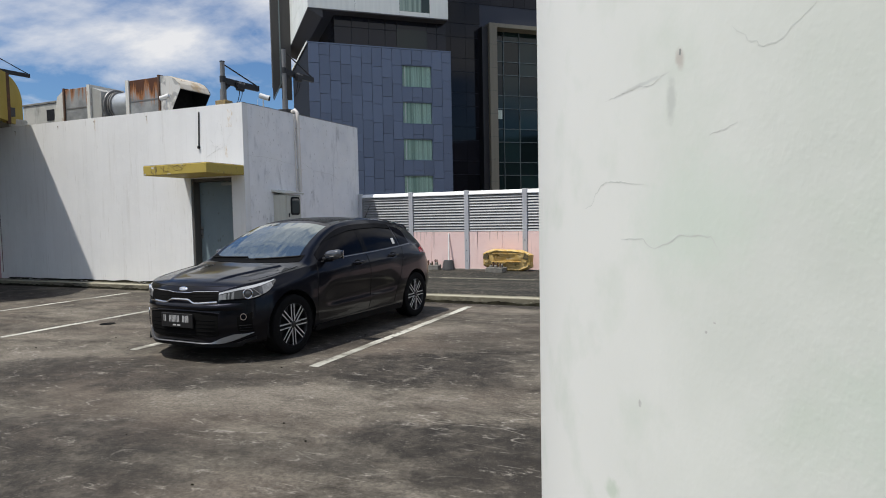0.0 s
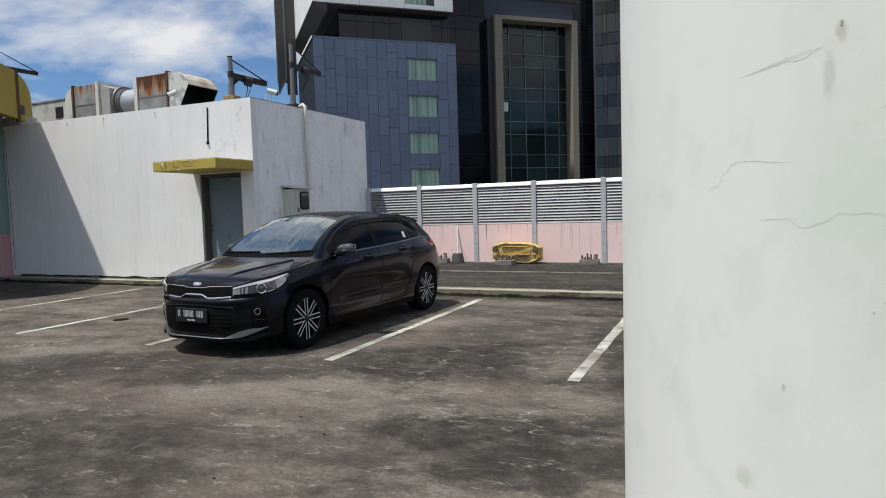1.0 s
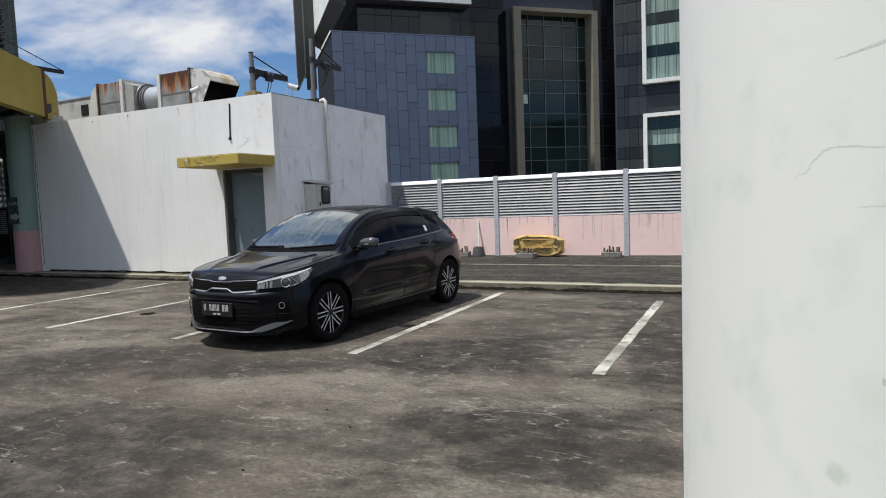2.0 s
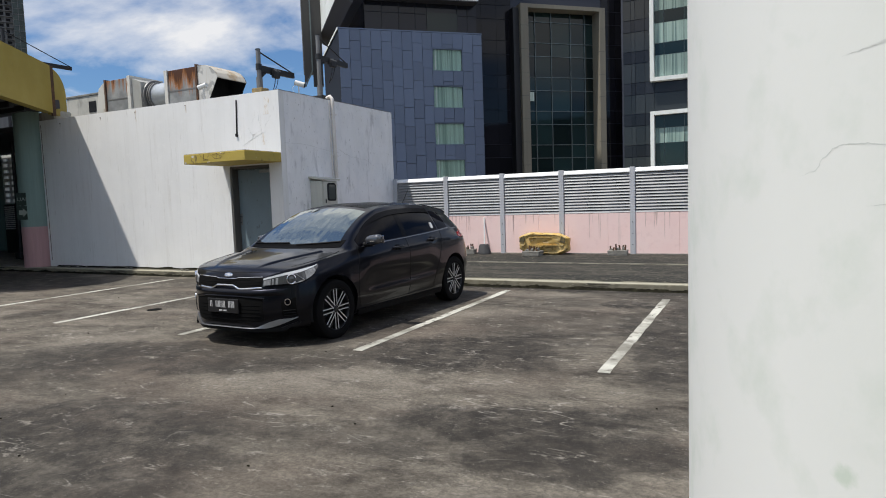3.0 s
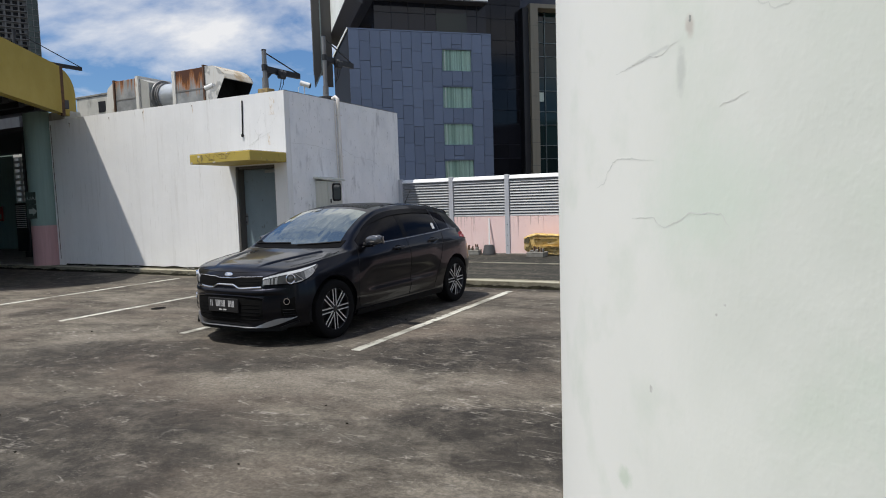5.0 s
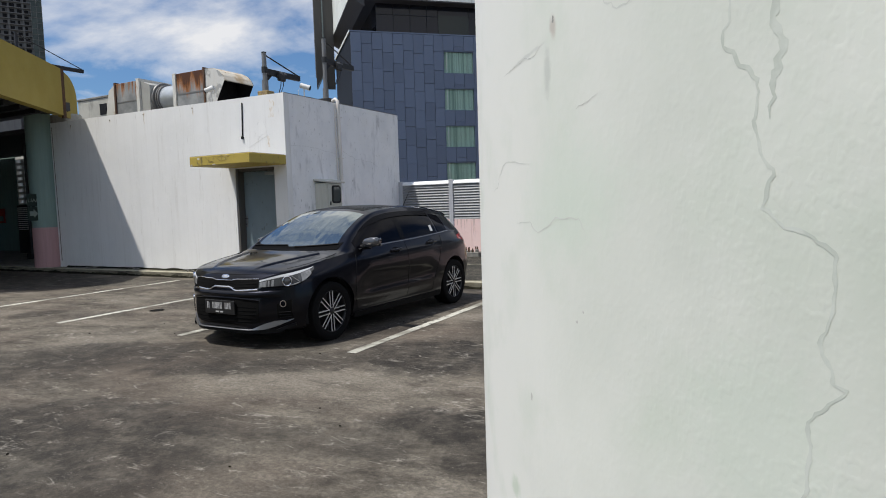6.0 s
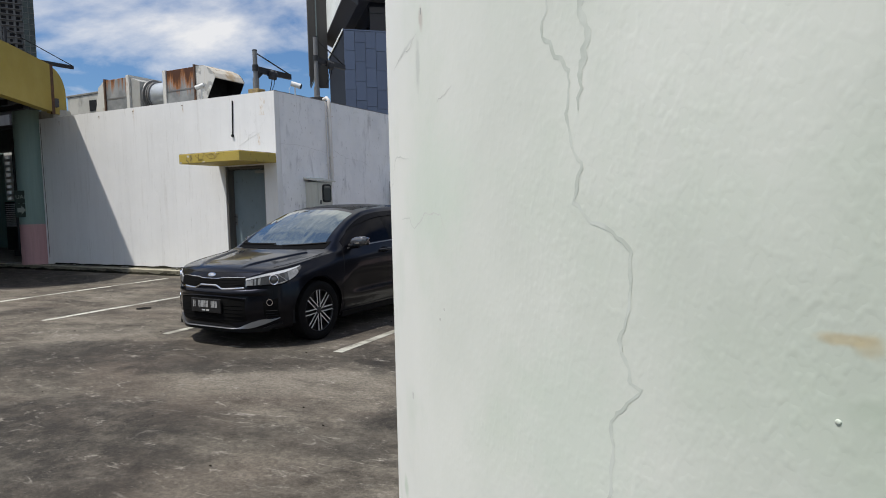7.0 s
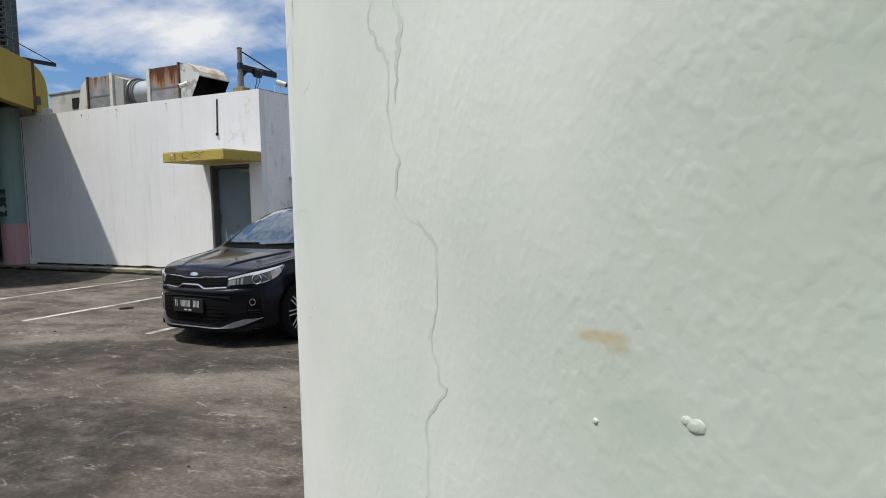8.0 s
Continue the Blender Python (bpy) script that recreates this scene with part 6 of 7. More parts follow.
# paper sticker in the rear door glass
cpart("sticker", skin(lambda u, v: (side_x(u, z_belt(u) + 0.05 + 0.075 * v), u, z_belt(u) + 0.05 + 0.075 * v), (1, 0, 0.12), lin(2.93, 2.99, 4), lin(0, 1, 4), 0.006, 0.004), M_white, body, "small white sticker on the glass")

# rear glass, spoiler, tail lamps
cpart("rear_window", skin(lambda u, v: (u * 0.47, 3.73 + 0.17 * v, top_z(3.73 + 0.17 * v, u * 0.47)), (0, 0.75, 0.65), lin(-1, 1, 15), lin(0, 1, 8), 0.004, 0.02), M_tint, body)
cpart("roof_spoiler", skin(lambda u, v: (u * 0.52, 3.42 + 0.31 * v, top_z(3.42 + 0.27 * v, u * 0.52) + 0.004 + 0.010 * v), (0, 0, 1), lin(-1, 1, 17), lin(0, 1, 6), 0.006, 0.03), M_paint, body)
cpart("roof_panel", skin(lambda u, v: (u * 0.46, 1.90 + 0.62 * v, top_z(1.90 + 0.62 * v, u * 0.46)), (0, 0, 1), lin(-1, 1, 15), lin(0, 1, 10), 0.003, 0.012), M_trim, body, "gloss black roof panel")
cpart("aerial", rod((0.0, 3.42, top_z(3.42, 0) - 0.005), (0.0, 3.60, top_z(3.42, 0) + 0.21), 0.006, 0.003, n=6), M_plastic, body)
for sx in (1, -1):
    def lamp(u, v, sx=sx):
        s = 3.60 + 0.38 * u
        z = 0.83 + 0.06 * (1 - u) + (0.05 + 0.13 * u) * v
        return (sx * side_x(s, z), s, z)
    cpart("tail_lamp", skin(lamp, (sx * 0.9, 0.3, 0), lin(0, 1, 14), lin(0, 1, 8), 0.008, 0.03), M_tail, body, "red tail lamp")

# face: grille, lamps, intake, lip
def on_nose(x, z, lift=0.0):
    return (x, nose_y(x, z) - lift, z)


def ease(a, b, v):
    t = min(1.0, max(0.0, (v - a) / (b - a)))
    return t * t * (3 - 2 * t)


def grille_lo(x):
    return 0.630 - 0.034 * ease(0.10, 0.20, abs(x)) + 0.014 * ease(0.20, 0.46, abs(x))


def grille_hi(x):
    return 0.688 + 0.012 * ease(0.10, 0.19, abs(x)) + 0.006 * ease(0.2, 0.46, abs(x))


gr = cpart("grille", skin(lambda u, v: on_nose(u, grille_lo(u) + (grille_hi(u) - grille_lo(u)) * v), (0, -1, 0), lin(-0.455, 0.455, 43), lin(0, 1, 6), 0.003, 0.03), M_hole, body, "black honeycomb grille")
cpart("chrome_strip", skin(lambda u, v: on_nose(u, grille_lo(u) - 0.016 + 0.018 * v, 0.006 + 0.006 * math.sin(math.pi * v)), (0, -1, 0), lin(-0.45, 0.45, 61), lin(0, 1, 5), 0.004, 0.014), M_chrome, gr, "thick chrome strip under the grille")
cpart("chrome_strip", tube([on_nose(x, grille_hi(x), 0.006) for x in lin(-0.45, 0.45, 53)], 0.0045, 6), M_chrome, gr, "chrome strip over the grille")
for k in range(3):
    cpart("grille_bar", tube([on_nose(x, grille_lo(x) + (grille_hi(x) - grille_lo(x)) * (k + 1) / 4, 0.005) for x in lin(-0.43, 0.43, 40)], 0.0022, 5), M_mesh, gr)
for k in range(22):
    x = -0.42 + 0.04 * k
    cpart("grille_rib", tube([on_nose(x, grille_lo(x) + 0.006, 0.004), on_nose(x, grille_hi(x) - 0.004, 0.004)], 0.0022, 4), M_mesh, gr)
# badge left as a plain oval
bdg = bmesh.new()
bmesh.ops.create_uvsphere(bdg, u_segments=24, v_segments=10, radius=1.0)
bdg.transform(Matrix.Translation(Vector(on_nose(0, 0.722, -0.002))) @ pose(0, 0, 0, -48, 0, 0) @ Matrix.Diagonal((0.062, 0.012, 0.031, 1)))
cpart("badge", bdg, M_chrome, body, "plain oval chrome badge")

for sx in (1, -1):
    # headlamp: wraps from the grille end up along the wing
    def lamp_outline(u):
        """u from the inner end (0) to the swept tip (1): low and high edge."""
        hi = 0.692 + 0.108 * u
        lo = 0.612 + 0.012 * u
        f = min(1.0, max(0.0, (u - 0.58) / 0.42)) ** 1.6
        return lo + (hi - 0.006 - lo) * f, hi

    def lamp_face(u, v, sx=sx):
        lo, hi = lamp_outline(u)
        z = lo + (hi - lo) * v
        if u < 0.5:
            x = 0.455 + 0.195 * (u / 0.5)
            return (sx * x, nose_y(x, z), z)
        y0 = nose_y(0.65, z)
        s = y0 + (u - 0.5) / 0.5 * max(0.0, 0.66 - y0)
        return (sx * max(0.65, side_x(s, z)), s, z)
    hl = cpart("headlamp", skin(lamp_face, (sx * 0.35, -0.9, 0.1), lin(0, 0.985, 44), lin(0, 1, 9), 0.004, 0.03), M_lens, body, "clear swept headlamp with a projector")
    cpart("lamp_bezel", skin(lambda u, v, f=lamp_face: f(0.05 + 0.9 * u, 0.12 * v), (sx * 0.35, -0.9, 0.1), lin(0, 1, 30), lin(0, 1, 3), 0.007, 0.01), M_trim, hl)
    cpart("lamp_brow", skin(lambda u, v, f=lamp_face: f(0.01 + 0.95 * u, 0.80 + 0.19 * v), (sx * 0.35, -0.9, 0.1), lin(0, 1, 30), lin(0, 1, 3), 0.008, 0.01), M_brow, hl, "bright brow strip")
    cpart("lamp_mask", skin(lambda u, v, f=lamp_face: f(0.43 + 0.26 * u, 0.06 + 0.70 * v), (sx * 0.35, -0.9, 0.1), lin(0, 1, 22), lin(0, 1, 7), 0.006, 0.01), M_lamp_well, hl)
    p = Vector(lamp_face(0.55, 0.44))
    ring_m = Matrix.Translation(p + Vector((sx * 0.004, -0.012, 0))) @ pose(0, 0, 0, 90, 0, sx * 45)
    cpart("projector_ring", turned([(0.040, -0.012), (0.052, -0.012), (0.052, 0.012), (0.046, 0.016), (0.040, 0.010)], 28, m=ring_m), M_chrome, hl)
    cpart("projector", turned([(0.001, -0.008), (0.039, -0.008), (0.038, 0.002), (0.022, 0.014), (0.001, 0.017)], 28, m=ring_m), M_lens, hl)
    cpart("tip_reflector", skin(lambda a, v, f=lamp_face: f(0.74 + 0.16 * a, 0.10 + 0.66 * v), (sx * 0.35, -0.9, 0.1), lin(0, 1, 12), lin(0, 1, 5), 0.007, 0.008), M_lamp, hl, "bright side reflector")
    hook = [lamp_face(0.60 + 0.11 * t, 0.76 - 0.60 * t) for t in lin(0, 1, 8)] + [lamp_face(0.71 - 0.17 * t, 0.16 - 0.04 * t) for t in lin(0.15, 1, 8)]
    cpart("light_tube", tube([(x + sx * 0.006, y - 0.008, z) for x, y, z in hook], 0.0055, 6), M_lamp, hl, "pale light tube hooked round the projector")
    for u, wide in ((0.02, 0.15), (0.20, 0.035), (0.28, 0.05)):
        cpart("reflector", skin(lambda a, v, f=lamp_face, u=u, wide=wide: f(u + wide * a, 0.14 + 0.58 * v), (sx * 0.35, -0.9, 0.1), lin(0, 1, 6), lin(0, 1, 5), 0.006, 0.008), M_lamp, hl)
    # fog lamp in a dark pocket
    fx, fz = 0.662, 0.457
    fy = nose_y(fx, fz)
    cpart("fog_pocket", skin(lambda u, v, sx=sx: (sx * (0.612 + 0.110 * u), nose_y(0.612 + 0.110 * u, 0.310 + 0.19 * v * (0.75 + 0.25 * u)), 0.310 + 0.19 * v * (0.75 + 0.25 * u)), (sx * 0.5, -0.85, 0), lin(0, 1, 14), lin(0, 1, 9), 0.003, 0.02), M_hole, body)
    fm = Matrix.Translation((sx * (fx - 0.002), fy - 0.003, fz)) @ pose(0, 0, 0, 90, 0, sx * 42)
    fog = cpart("fog_lamp", turned([(0.001, -0.01), (0.025, -0.01), (0.025, 0.0), (0.015, 0.005), (0.001, 0.006)], 24, m=fm), M_tint, body, "round fog lamp with a chrome ring")
    cpart("fog_ring", turned([(0.026, -0.012), (0.035, -0.012), (0.034, 0.008), (0.026, 0.008)], 24, m=fm), M_chrome, fog)
    for k in range(3):
        z = 0.322 + 0.026 * k
        cpart("pocket_slat", tube([(sx * (0.63 + 0.085 * t), nose_y(0.63 + 0.085 * t, z) - 0.008, z) for t in lin(0, 1, 6)], 0.004, 5), M_plastic, body)

cpart("intake", skin(lambda u, v: on_nose(u, 0.246 + 0.03 * (abs(u) / 0.46) ** 3 + (0.268 - 0.045 * (abs(u) / 0.46) ** 4) * v), (0, -1, 0), lin(-0.46, 0.46, 41), lin(0, 1, 10), 0.003, 0.03), M_hole, body, "wide black lower intake")
for k in range(5):
    cpart("intake_bar", tube([on_nose(x, 0.285 + 0.036 * k, 0.005) for x in lin(-0.43, 0.43, 30)], 0.0030, 5), M_mesh, body)
cpart("bumper_shelf", skin(lambda u, v: (u, nose_y(u, 0.522 + 0.066 * v) - 0.026 * math.sin(math.pi * v) ** 0.7 * ease(0.68, 0.50, abs(u)), 0.522 + 0.066 * v), (0, -1, 0), lin(-0.68, 0.68, 61), lin(0, 1, 12), 0.002, 0.012), M_paint, body)
cpart("intake_brow", tube([on_nose(x, 0.518 - 0.022 * (abs(x) / 0.46) ** 3, 0.006) for x in lin(-0.47, 0.47, 40)], 0.009, 6), M_paint, body)
# silver lip that widens into the corners
cpart("silver_lip", skin(lambda u, v: (u, nose_y(u, 0.245 + 0.03 * (abs(u) / 0.72) ** 2) - 0.012 + 0.006 * v, 0.203 + 0.092 * (max(0.0, abs(u) - 0.48) / 0.24) ** 1.4 + (0.006 + 0.052 * ease(0.36, 0.52, abs(u)) * ease(0.73, 0.56, abs(u))) * v), (0, -1, 0), lin(-0.72, 0.72, 61), lin(0, 1, 5), 0.010, 0.03), M_silver, body, "satin silver bumper lip")
cpart("chin", skin(lambda u, v: (u, nose_y(u, 0.235) + 0.02, 0.165 + 0.045 * v), (0, -1, 0), lin(-0.62, 0.62, 41), lin(0, 1, 3), 0.012, 0.05), M_plastic, body)
for sx in (1, -1):
    cpart("lip_corner", skin(lambda u, v, sx=sx: (sx * (0.60 + 0.13 * u), nose_y(0.60 + 0.13 * u, 0.25) - 0.016 * (1 - u), 0.175 + 0.055 * u + 0.030 * v), (sx * 0.5, -0.85, 0), lin(0, 1, 12), lin(0, 1, 4), 0.018, 0.04), M_plastic, body)
# bonnet seam
cpart("bonnet_seam", tube([on_nose(x, 0.742 + 0.012 * (abs(x) / 0.5) ** 2, 0.0005) for x in lin(-0.50, 0.50, 41)], 0.003, 5), M_plastic, body)
for sx in (1, -1):
    cpart("bonnet_seam", tube([(sx * x, s, top_z(s, x) + 0.0005) for s, x in ((0.40, 0.625), (0.52, 0.680), (0.65, 0.708), (0.80, 0.718), (0.95, 0.720), (1.06, 0.715))], 0.003, 5), M_plastic, body)
    cpart("bonnet_crease", skin(lambda u, v, sx=sx: (sx * (0.26 + 0.24 * u + 0.07 * v), 0.20 + 0.78 * u, top_z(0.20 + 0.78 * u, 0.26 + 0.24 * u + 0.07 * v) + 0.016 * math.sin(math.pi * v) ** 1.5 * ease(0, 0.25, u)), (0, 0, 1), lin(0, 1, 30), lin(0, 1, 7), 0.001, 0.008), M_paint, body)

# number plate, its characters as bars
plate = cpart("number_plate", box(-0.215, 0.215, nose_y(0, 0.45) - 0.034, nose_y(0, 0.45) - 0.012, 0.352, 0.490, 0.003), M_plate, body, "black number plate with white bars", smooth=False)
py = nose_y(0, 0.45) - 0.0345
for x0, wd in ((-0.180, 0.030), (-0.100, 0.026), (-0.064, 0.026), (-0.028, 0.026), (0.008, 0.026), (0.080, 0.026), (0.116, 0.012), (0.138, 0.024)):
    for off in (0.0, wd - 0.009):
        cpart("plate_bar", box(x0 + off, x0 + off + 0.009, py - 0.002, py, 0.405, 0.470), M_print, plate, smooth=False)
for x0 in (-0.055, 0.005):
    cpart("plate_bar", box(x0, x0 + 0.045, py - 0.002, py, 0.368, 0.382), M_print, plate, smooth=False)


# wheels
def wheel(x, y, sx):
    w = new("wheel")
    w.parent, w.matrix_basis = car, pose(x, y, 0.308) @ pose(0, 0, 0, 0, 90 * sx, 0)
    part("tyre", turned([(0.215, -0.095), (0.285, -0.105), (0.303, -0.095), (0.308, -0.06), (0.308, 0.06), (0.303, 0.092), (0.285, 0.102), (0.245, 0.104), (0.222, 0.096), (0.215, 0.08)], 56), M_tyre, w, smooth=True, local=True)
    rim_ = part("rim", turned([(0.20, -0.09), (0.216, -0.09), (0.222, 0.090), (0.216, 0.094), (0.211, 0.088), (0.205, 0.06)], 56), M_alloy_dark, w, "machined alloy rim", smooth=True, local=True)
    part("barrel", turned([(0.001, 0.005), (0.202, 0.005), (0.202, 0.018), (0.001, 0.018)], 40), M_alloy_dark, rim_, smooth=True, local=True)
    part("brake_disc", turned([(0.06, 0.019), (0.125, 0.019), (0.125, 0.024), (0.06, 0.024)], 40), M_alloy_dark, w, smooth=True, local=True)
    for k in range(8):
        sp, face = bmesh.new(), bmesh.new()
        for off in (-0.019, 0.019):
            outline = [(off - 0.0042, 0.034), (off + 0.0042, 0.034), (off * 1.15 + 0.0054, 0.210), (off * 1.15 - 0.0054, 0.210)]
            prism(outline, 2, 0.050, 0.0845, bm=sp)
            prism(outline, 2, 0.085, 0.0885, bm=face)
        turn = pose(0, 0, 0, 0, 0, 45 * k + 2)
        sp.transform(turn)
        face.transform(turn)
        part("spoke", sp, M_alloy_dark, rim_, local=True)
        part("spoke_face", face, M_alloy, rim_, "bright machined spoke face", local=True)
    part("hub_cap", turned([(0.001, 0.06), (0.036, 0.06), (0.034, 0.084), (0.028, 0.089), (0.001, 0.090)], 24), M_alloy_dark, rim_, smooth=True, local=True)
    for k in range(4):
        a = radians(90 * k + 33)
        part("wheel_nut", rod((0.052 * math.cos(a), 0.052 * math.sin(a), 0.05), (0.052 * math.cos(a), 0.052 * math.sin(a), 0.072), 0.008, n=6), M_pole, rim_, local=True)
    return w


for sx in (1, -1):
    for y in (CAR_F, CAR_R):
        wheel(sx * 0.742, y, sx)
        cpart("arch_liner", skin(lambda u, v, sx=sx, y=y: (sx * (0.60 + 0.215 * v), y + 0.348 * math.cos(u), 0.315 + 0.348 * math.sin(u)), (0, 0, 1), lin(radians(-14), radians(194), 40), lin(0, 1, 3), 0.002, 0.004), M_black, body)

# ---- the near round column ----
CC, CR = Vector((0.279, 1.268, 0)), 0.429
near = thing("painted_column", (CC.x, CC.y, 0), "round plastered column painted pale mint, with cracks and chips", "column")


def skin_r(a, z):
    """The slightly uneven radius of the plaster."""
    return CR + 0.0008 * noise.noise((5 * math.cos(a), 5 * math.sin(a), z * 2.2)) + 0.00010 * noise.noise((14 * math.cos(a), 14 * math.sin(a), z * 9))


def on_column(deg, z, lift=0.0):
    a = radians(deg)
    r = skin_r(a, z) + lift
    return Vector((CC.x + r * math.cos(a), CC.y + r * math.sin(a), z))


b = bmesh.new()
n, rows = 360, 105
rings = []
for j in range(rows + 1):
    z = 4.2 * j / rows
    ring = []
    for i in range(n):
        a = 2 * math.pi * i / n
        ring.append(b.verts.new((CC.x + skin_r(a, z) * math.cos(a), CC.y + skin_r(a, z) * math.sin(a), z)))
    rings.append(ring)
for p, q in zip(rings, rings[1:]):
    for i in range(n):
        b.faces.new((p[i], p[(i + 1) % n], q[(i + 1) % n], q[i]))
b.faces.new(rings[0][::-1])
b.faces.new(rings[-1])
part("shaft", b, M_column, near, smooth=True)


def column_crack(points, r, material, name="crack"):
    """A crack that follows a few turning points on the plaster, with a little wander between them."""
    out = []
    for (a0, z0), (a1, z1) in zip(points, points[1:]):
        steps = max(2, int(math.hypot((a1 - a0) * 0.0075, z1 - z0) / 0.0016))
        for k in range(steps):
            f = k / steps
            bow = math.sin(math.pi * f)
            out.append((a0 + (a1 - a0) * f + random.uniform(-0.05, 0.05) + 0.35 * bow * noise.noise((a0 * 3, z0 * 90, f * 2)), z0 + (z1 - z0) * f + random.uniform(-0.0003, 0.0003) + 0.0014 * bow * noise.noise((a0 * 5, z0 * 70, f * 3 + 9))))
    out.append(points[-1])
    out = [on_column(a, z) for a, z in out]
    b = bmesh.new()
    rows = []
    for i, p in enumerate(out):
        d = (out[min(i + 1, len(out) - 1)] - out[max(i - 1, 0)]).normalized()
        n = Vector((p.x - CC.x, p.y - CC.y, 0)).normalized()
        side = d.cross(n).normalized()
        w = r * random.uniform(0.3, 0.75) * (0.2 + 0.8 * min(1, i / 6, (len(out) - 1 - i) / 6))
        rows.append([b.verts.new(p - side * w + n * 0.00006), b.verts.new(p + n * 0.00006), b.verts.new(p + side * w + n * 0.00006)])
    for p, q in zip(rows, rows[1:]):
        b.faces.new((p[0], p[1], q[1], q[0]))
        b.faces.new((p[1], p[2], q[2], q[1]))
    return part(name, b, material, near)


M_crack = surface("fine_plaster_crack", (0.66, 0.68, 0.64), 0.9, spots=(((0.74, 0.765, 0.72), 0.8, 60.0, ONE, 0.45, 0.65),))
M_crack_pale = surface("faint_plaster_crack", (0.54, 0.58, 0.53), 0.9, spots=(((0.65, 0.685, 0.64), 0.9, 90.0, ONE, 0.42, 0.58),))
M_scar = surface("dark_plaster_chip", (0.34, 0.35, 0.33), 0.9, spots=(((0.66, 0.69, 0.65), 0.9, 300.0, ONE, 0.48, 0.6),))
M_smudge = surface("grey_smudge", (0.58, 0.58, 0.55), 0.9, spots=(((0.72, 0.74, 0.70), 0.9, 260.0, ONE, 0.45, 0.6),))
column_crack([(-144.85, 1.4047), (-143.6, 1.4067), (-142.1, 1.417), (-141.4, 1.4185), (-136.85, 1.4158)], 0.00050, M_crack)
column_crack([(-139.5, 1.3888), (-137.1, 1.390), (-135.9, 1.3854), (-134.5, 1.3888), (-133.7, 1.3921), (-131.3, 1.3919), (-130.7, 1.384)], 0.00048, M_crack)
column_crack([(-122.2, 1.462), (-122.2, 1.448), (-122.4, 1.442), (-121.7, 1.4355), (-121.0, 1.4307), (-121.0, 1.4139), (-120.4, 1.406), (-120.8, 1.3953), (-120.07, 1.3913), (-119.0, 1.3878), (-118.2, 1.3832), (-118.3, 1.3692), (-118.7, 1.3604), (-118.3, 1.351), (-117.8, 1.3491), (-119.07, 1.3387), (-119.1, 1.3274), (-119.5, 1.305)], 0.00100, M_crack_pale)
column_crack([(-120.5, 1.462), (-120.4, 1.4446), (-120.1, 1.4389), (-120.4, 1.4299), (-120.54, 1.4196)], 0.0021, M_crack_pale, "drip_line")
column_crack([(-130.0, 1.4755), (-129.0, 1.4682), (-128.2, 1.4645), (-127.1, 1.4655), (-125.5, 1.475)], 0.00050, M_crack)
column_crack([(-141.4, 1.4604), (-138.6, 1.4618), (-136.4, 1.4612), (-134.6, 1.4646)], 0.0004, M_smudge, "scuff")
column_crack([(-131.4, 1.434), (-129.6, 1.4375)], 0.0008, M_smudge, "scuff")


def patch_on_column(a0, a1, z0, z1, material, name, seed, lift=0.00009):
    """A thin ragged fleck on the plaster."""
    rnd = random.Random(seed)
    b = bmesh.new()
    ac, zc = (a0 + a1) / 2, (z0 + z1) / 2
    centre = b.verts.new(on_column(ac, zc, lift))
    ring = []
    for k in range(18):
        t = 2 * math.pi * k / 18
        f = rnd.uniform(0.65, 1.1)
        ring.append(b.verts.new(on_column(ac + (a1 - a0) / 2 * f * math.cos(t), zc + (z1 - z0) / 2 * f * math.sin(t), lift * 0.6)))
    for k in range(18):
        b.faces.new((centre, ring[k], ring[(k + 1) % 18]))
    return part(name, b, material, near)


patch_on_column(-133.72, -133.5, 1.4700, 1.4735, M_scar, "chip", 1)
patch_on_column(-131.15, -130.95, 1.3553, 1.3567, M_smudge, "fleck", 4)
patch_on_column(-131.73, -131.53, 1.3506, 1.3520, M_smudge, "fleck", 5)
patch_on_column(-137.55, -137.2, 1.3070, 1.3112, M_smudge, "fleck", 6)


def lump(deg, z, ra, rz, rr, name="paint_lump"):
    b = bmesh.new()
    bmesh.ops.create_icosphere(b, subdivisions=3, radius=1.0)
    for v in b.verts:
        v.co *= 1 + 0.18 * noise.noise(v.co * 2.3 + Vector((deg, z * 10, 0)))
    a = radians(deg)
    m = Matrix.Translation(on_column(deg, z)) @ Matrix.Rotation(a, 4, "Z") @ Matrix.Diagonal((rr, ra, rz, 1))
    b.transform(m)
    return part(name, b, M_column, near, smooth=True)


lump(-109.66, 1.3573, 0.0010, 0.0008, 0.00022)
lump(-109.45, 1.3567, 0.0016, 0.0013, 0.00030)
lump(-112.0, 1.353, 0.0006, 0.0006, 0.0003)

# ---- kerb stones and paving joints ----
random.seed(11)
x = -20.4
while x < 6.0:
    length = random.uniform(1.15, 1.25)
    y0 = KERB_Y + random.uniform(-0.003, 0.003)
    width = 0.34 if x > -8.6 else 0.39
    part("kerb_stone", box(x + 0.0002, x + length - 0.0002, y0, KERB_Y + width, 0.0, KERB_Z - 0.006, 0.004), M_kerb, strip)
    part("painted_top", box(x + 0.0006, x + length - 0.0006, y0 + 0.008, KERB_Y + (0.13 if x < -8.6 else 0.16), KERB_Z - 0.0055, KERB_Z + 0.001), M_kerb_paint, strip)
    x += length

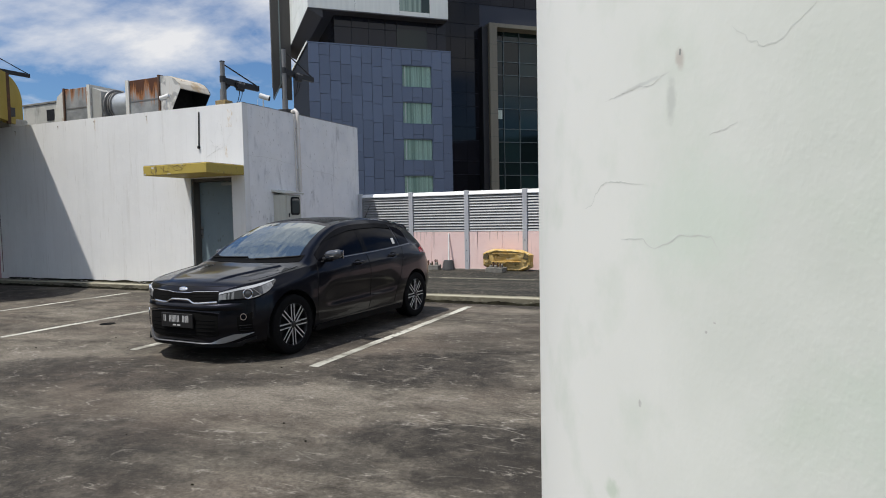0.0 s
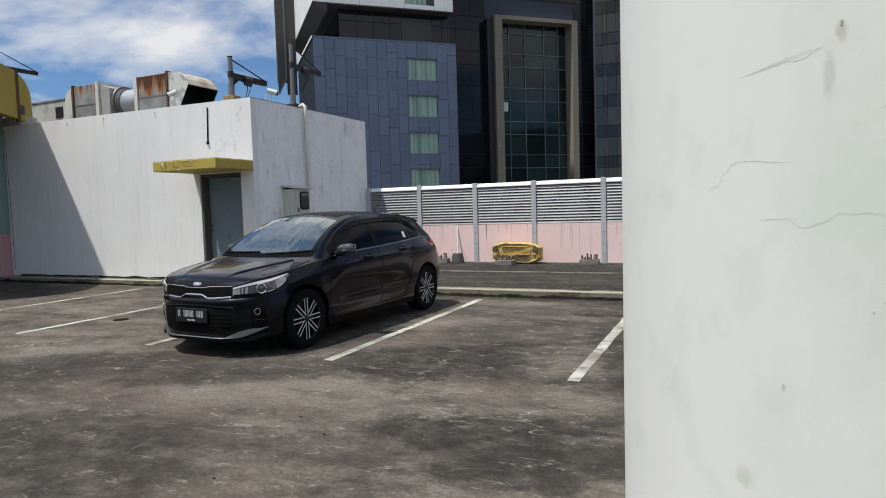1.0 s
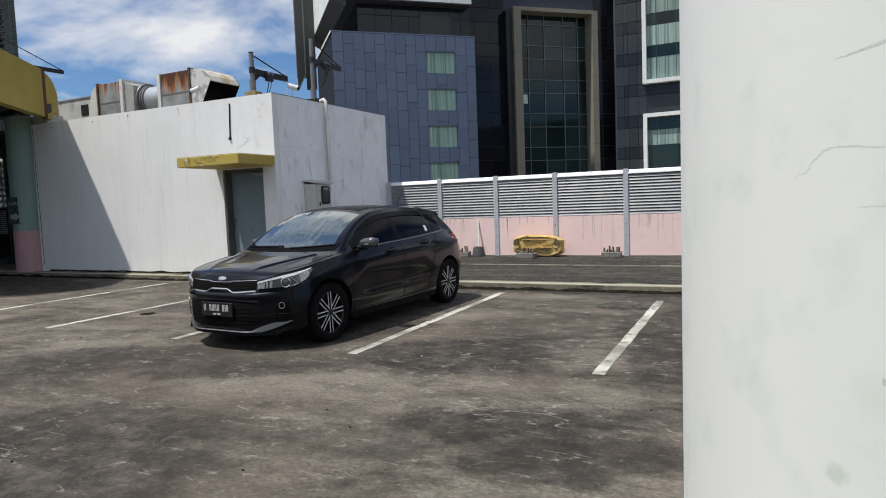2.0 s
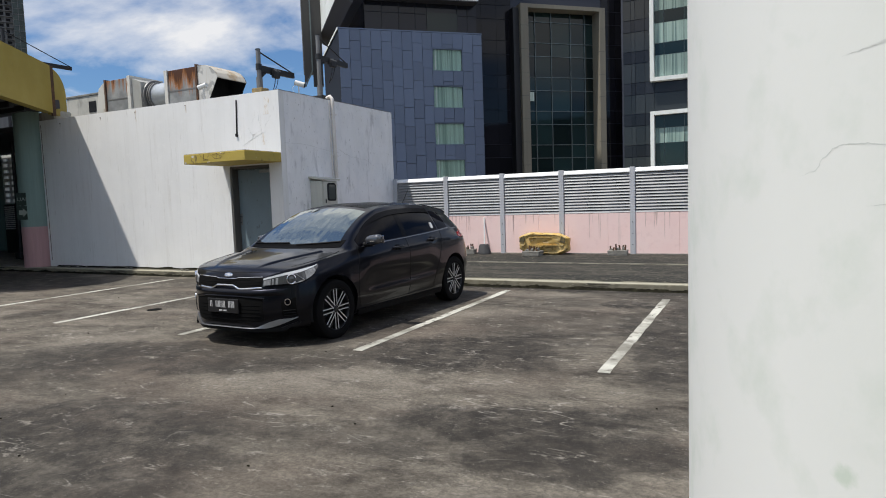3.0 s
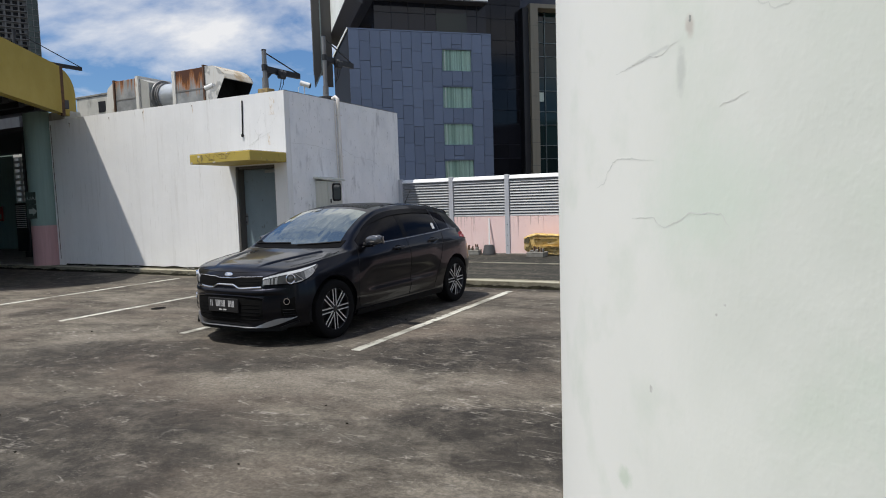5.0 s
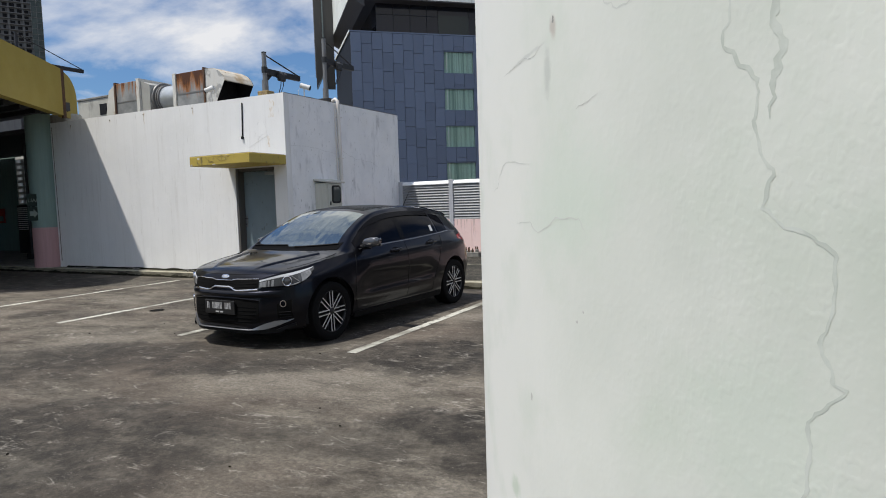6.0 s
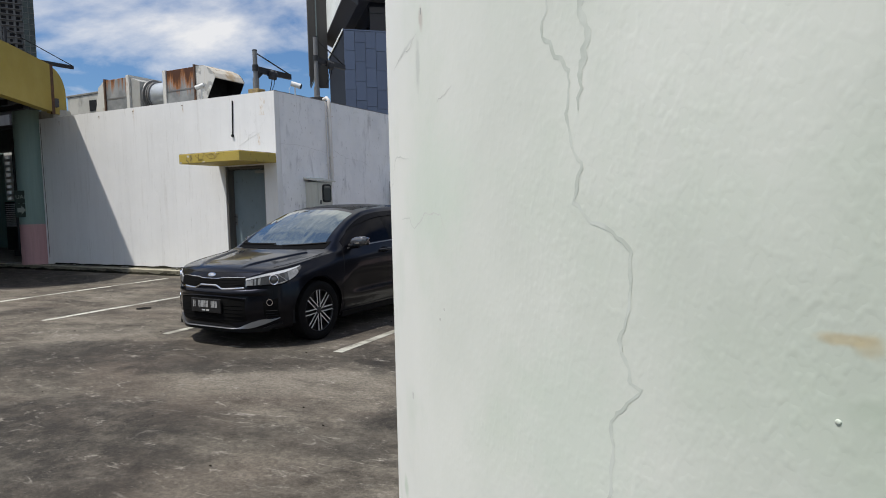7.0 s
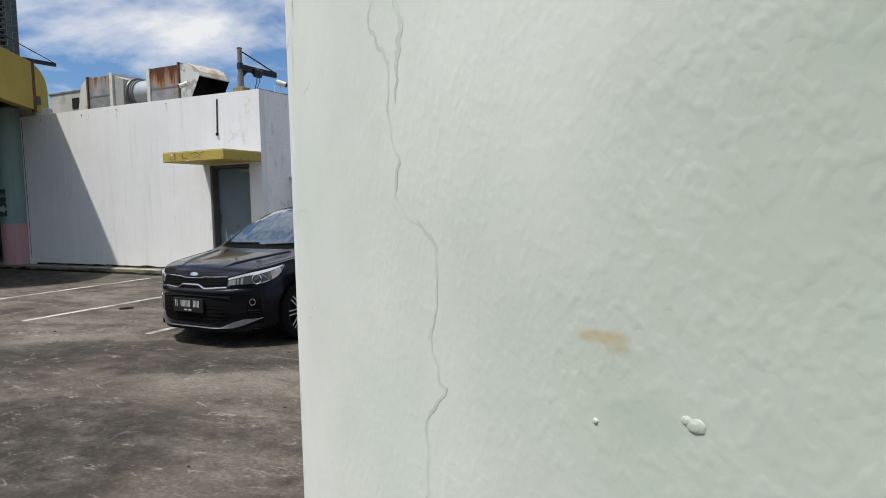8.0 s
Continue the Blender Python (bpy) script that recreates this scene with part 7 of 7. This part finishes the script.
b = bmesh.new()
for x in np.arange(-20.4, 6.0, 0.05):
    w = 0.070 + 0.06 * noise.noise((x * 2.2, 0, 0)) + 0.03 * noise.noise((x * 9, 4, 0))
    h = 0.034 + 0.030 * noise.noise((x * 3, 5, 0)) + 0.018 * noise.noise((x * 11, 2, 0))
    prism([(KERB_Y - w, 0.0005), (KERB_Y - w * 0.6, 0.010), (KERB_Y - 0.004, h), (KERB_Y + 0.012, h), (KERB_Y + 0.012, 0.0005)], 0, x, x + 0.0498, bm=b)
solid("moss_line", b, M_foot_moss, "dark line of moss along the foot of the kerb", "moss", kind="stuff")

b = bmesh.new()
for x in np.arange(-15.6, -8.45, 0.1):
    h = 0.018 + 0.022 * noise.noise((x * 2.5, 3, 0))
    if h > 0.004 and not (-9.9 < x < -8.7):
        prism([(WY - 0.03 - h, KERB_Z - 0.004), (WY - 0.001, KERB_Z - 0.004), (WY - 0.001, KERB_Z + h + 0.012), (WY - 0.015, KERB_Z + h * 0.7)], 0, x, x + 0.1, bm=b)
solid("wall_foot_dirt", b, M_foot_moss, "dark dirt and moss along the foot of the wall", "dirt", kind="stuff")
rnd = random.Random(21)
b = bmesh.new()
for k in range(46):
    x, y, r = rnd.uniform(-9.5, 0.0), rnd.uniform(2.2, 9.8), rnd.uniform(0.004, 0.010)
    if -5.9 < x < -3.9 and 5.0 < y < 9.4:
        continue
    bmesh.ops.create_icosphere(b, subdivisions=1, radius=r, matrix=Matrix.Translation((x, y, r * 0.5)) @ Matrix.Diagonal((rnd.uniform(0.8, 1.8), 1, 0.6, 1)))
solid("grit", b, M_foot_moss, "scattered dark pebbles and leaf bits on the paving", "grit", kind="stuff")
b = bmesh.new()
for k in range(26):
    x, r = rnd.choice((-15.0, -14.5, -13.9, -12.8, -11.2)) + rnd.uniform(-0.25, 0.25), rnd.uniform(0.010, 0.032)
    bmesh.ops.create_icosphere(b, subdivisions=1, radius=r, matrix=Matrix.Translation((x, rnd.uniform(10.12, 10.28), KERB_Z + r * 0.4)) @ Matrix.Diagonal((1.3, 1, 0.7, 1)))
solid("rubble", b, M_concrete, "small concrete crumbs lying on the kerb by the wall", "rubble", kind="stuff")

# ---- plain unseen walls added to close the place and block sky light ----
solid("wall_east", box(1.35, 1.55, -6.0, 0.95, 0.0, 4.2), M_mint, "plain mint wall added out of view to close the place", "wall")
solid("wall_west", box(-34.2, -34.0, -14.0, 14.0, 0.0, 3.87), M_mint, "plain wall added out of view to keep sky light off the porch", "wall")
solid("wall_north", box(-34.0, -17.1, -14.2, -14.0, 0.0, 3.87), M_mint, "second plain wall added out of view against sky light in the porch", "wall")
solid("wall_south", box(-3.0, 1.35, -6.2, -6.0, 0.0, 4.2), M_mint, "plain mint wall added out of view behind the camera", "wall")
# added dark block, never in view, for glass and car paint to reflect
added_block = thing("reflection_block", (44, 22, 0), "plain dark block added out of view to darken reflections", "building")
part("wall", box(26.0, 56.0, 20.0, 64.0, 0.0, 15.5, 0.05), M_far_block, added_block)
part("roof", box(25.7, 56.3, 19.7, 64.3, 15.5, 16.0, 0.05), M_dark_steel, added_block)
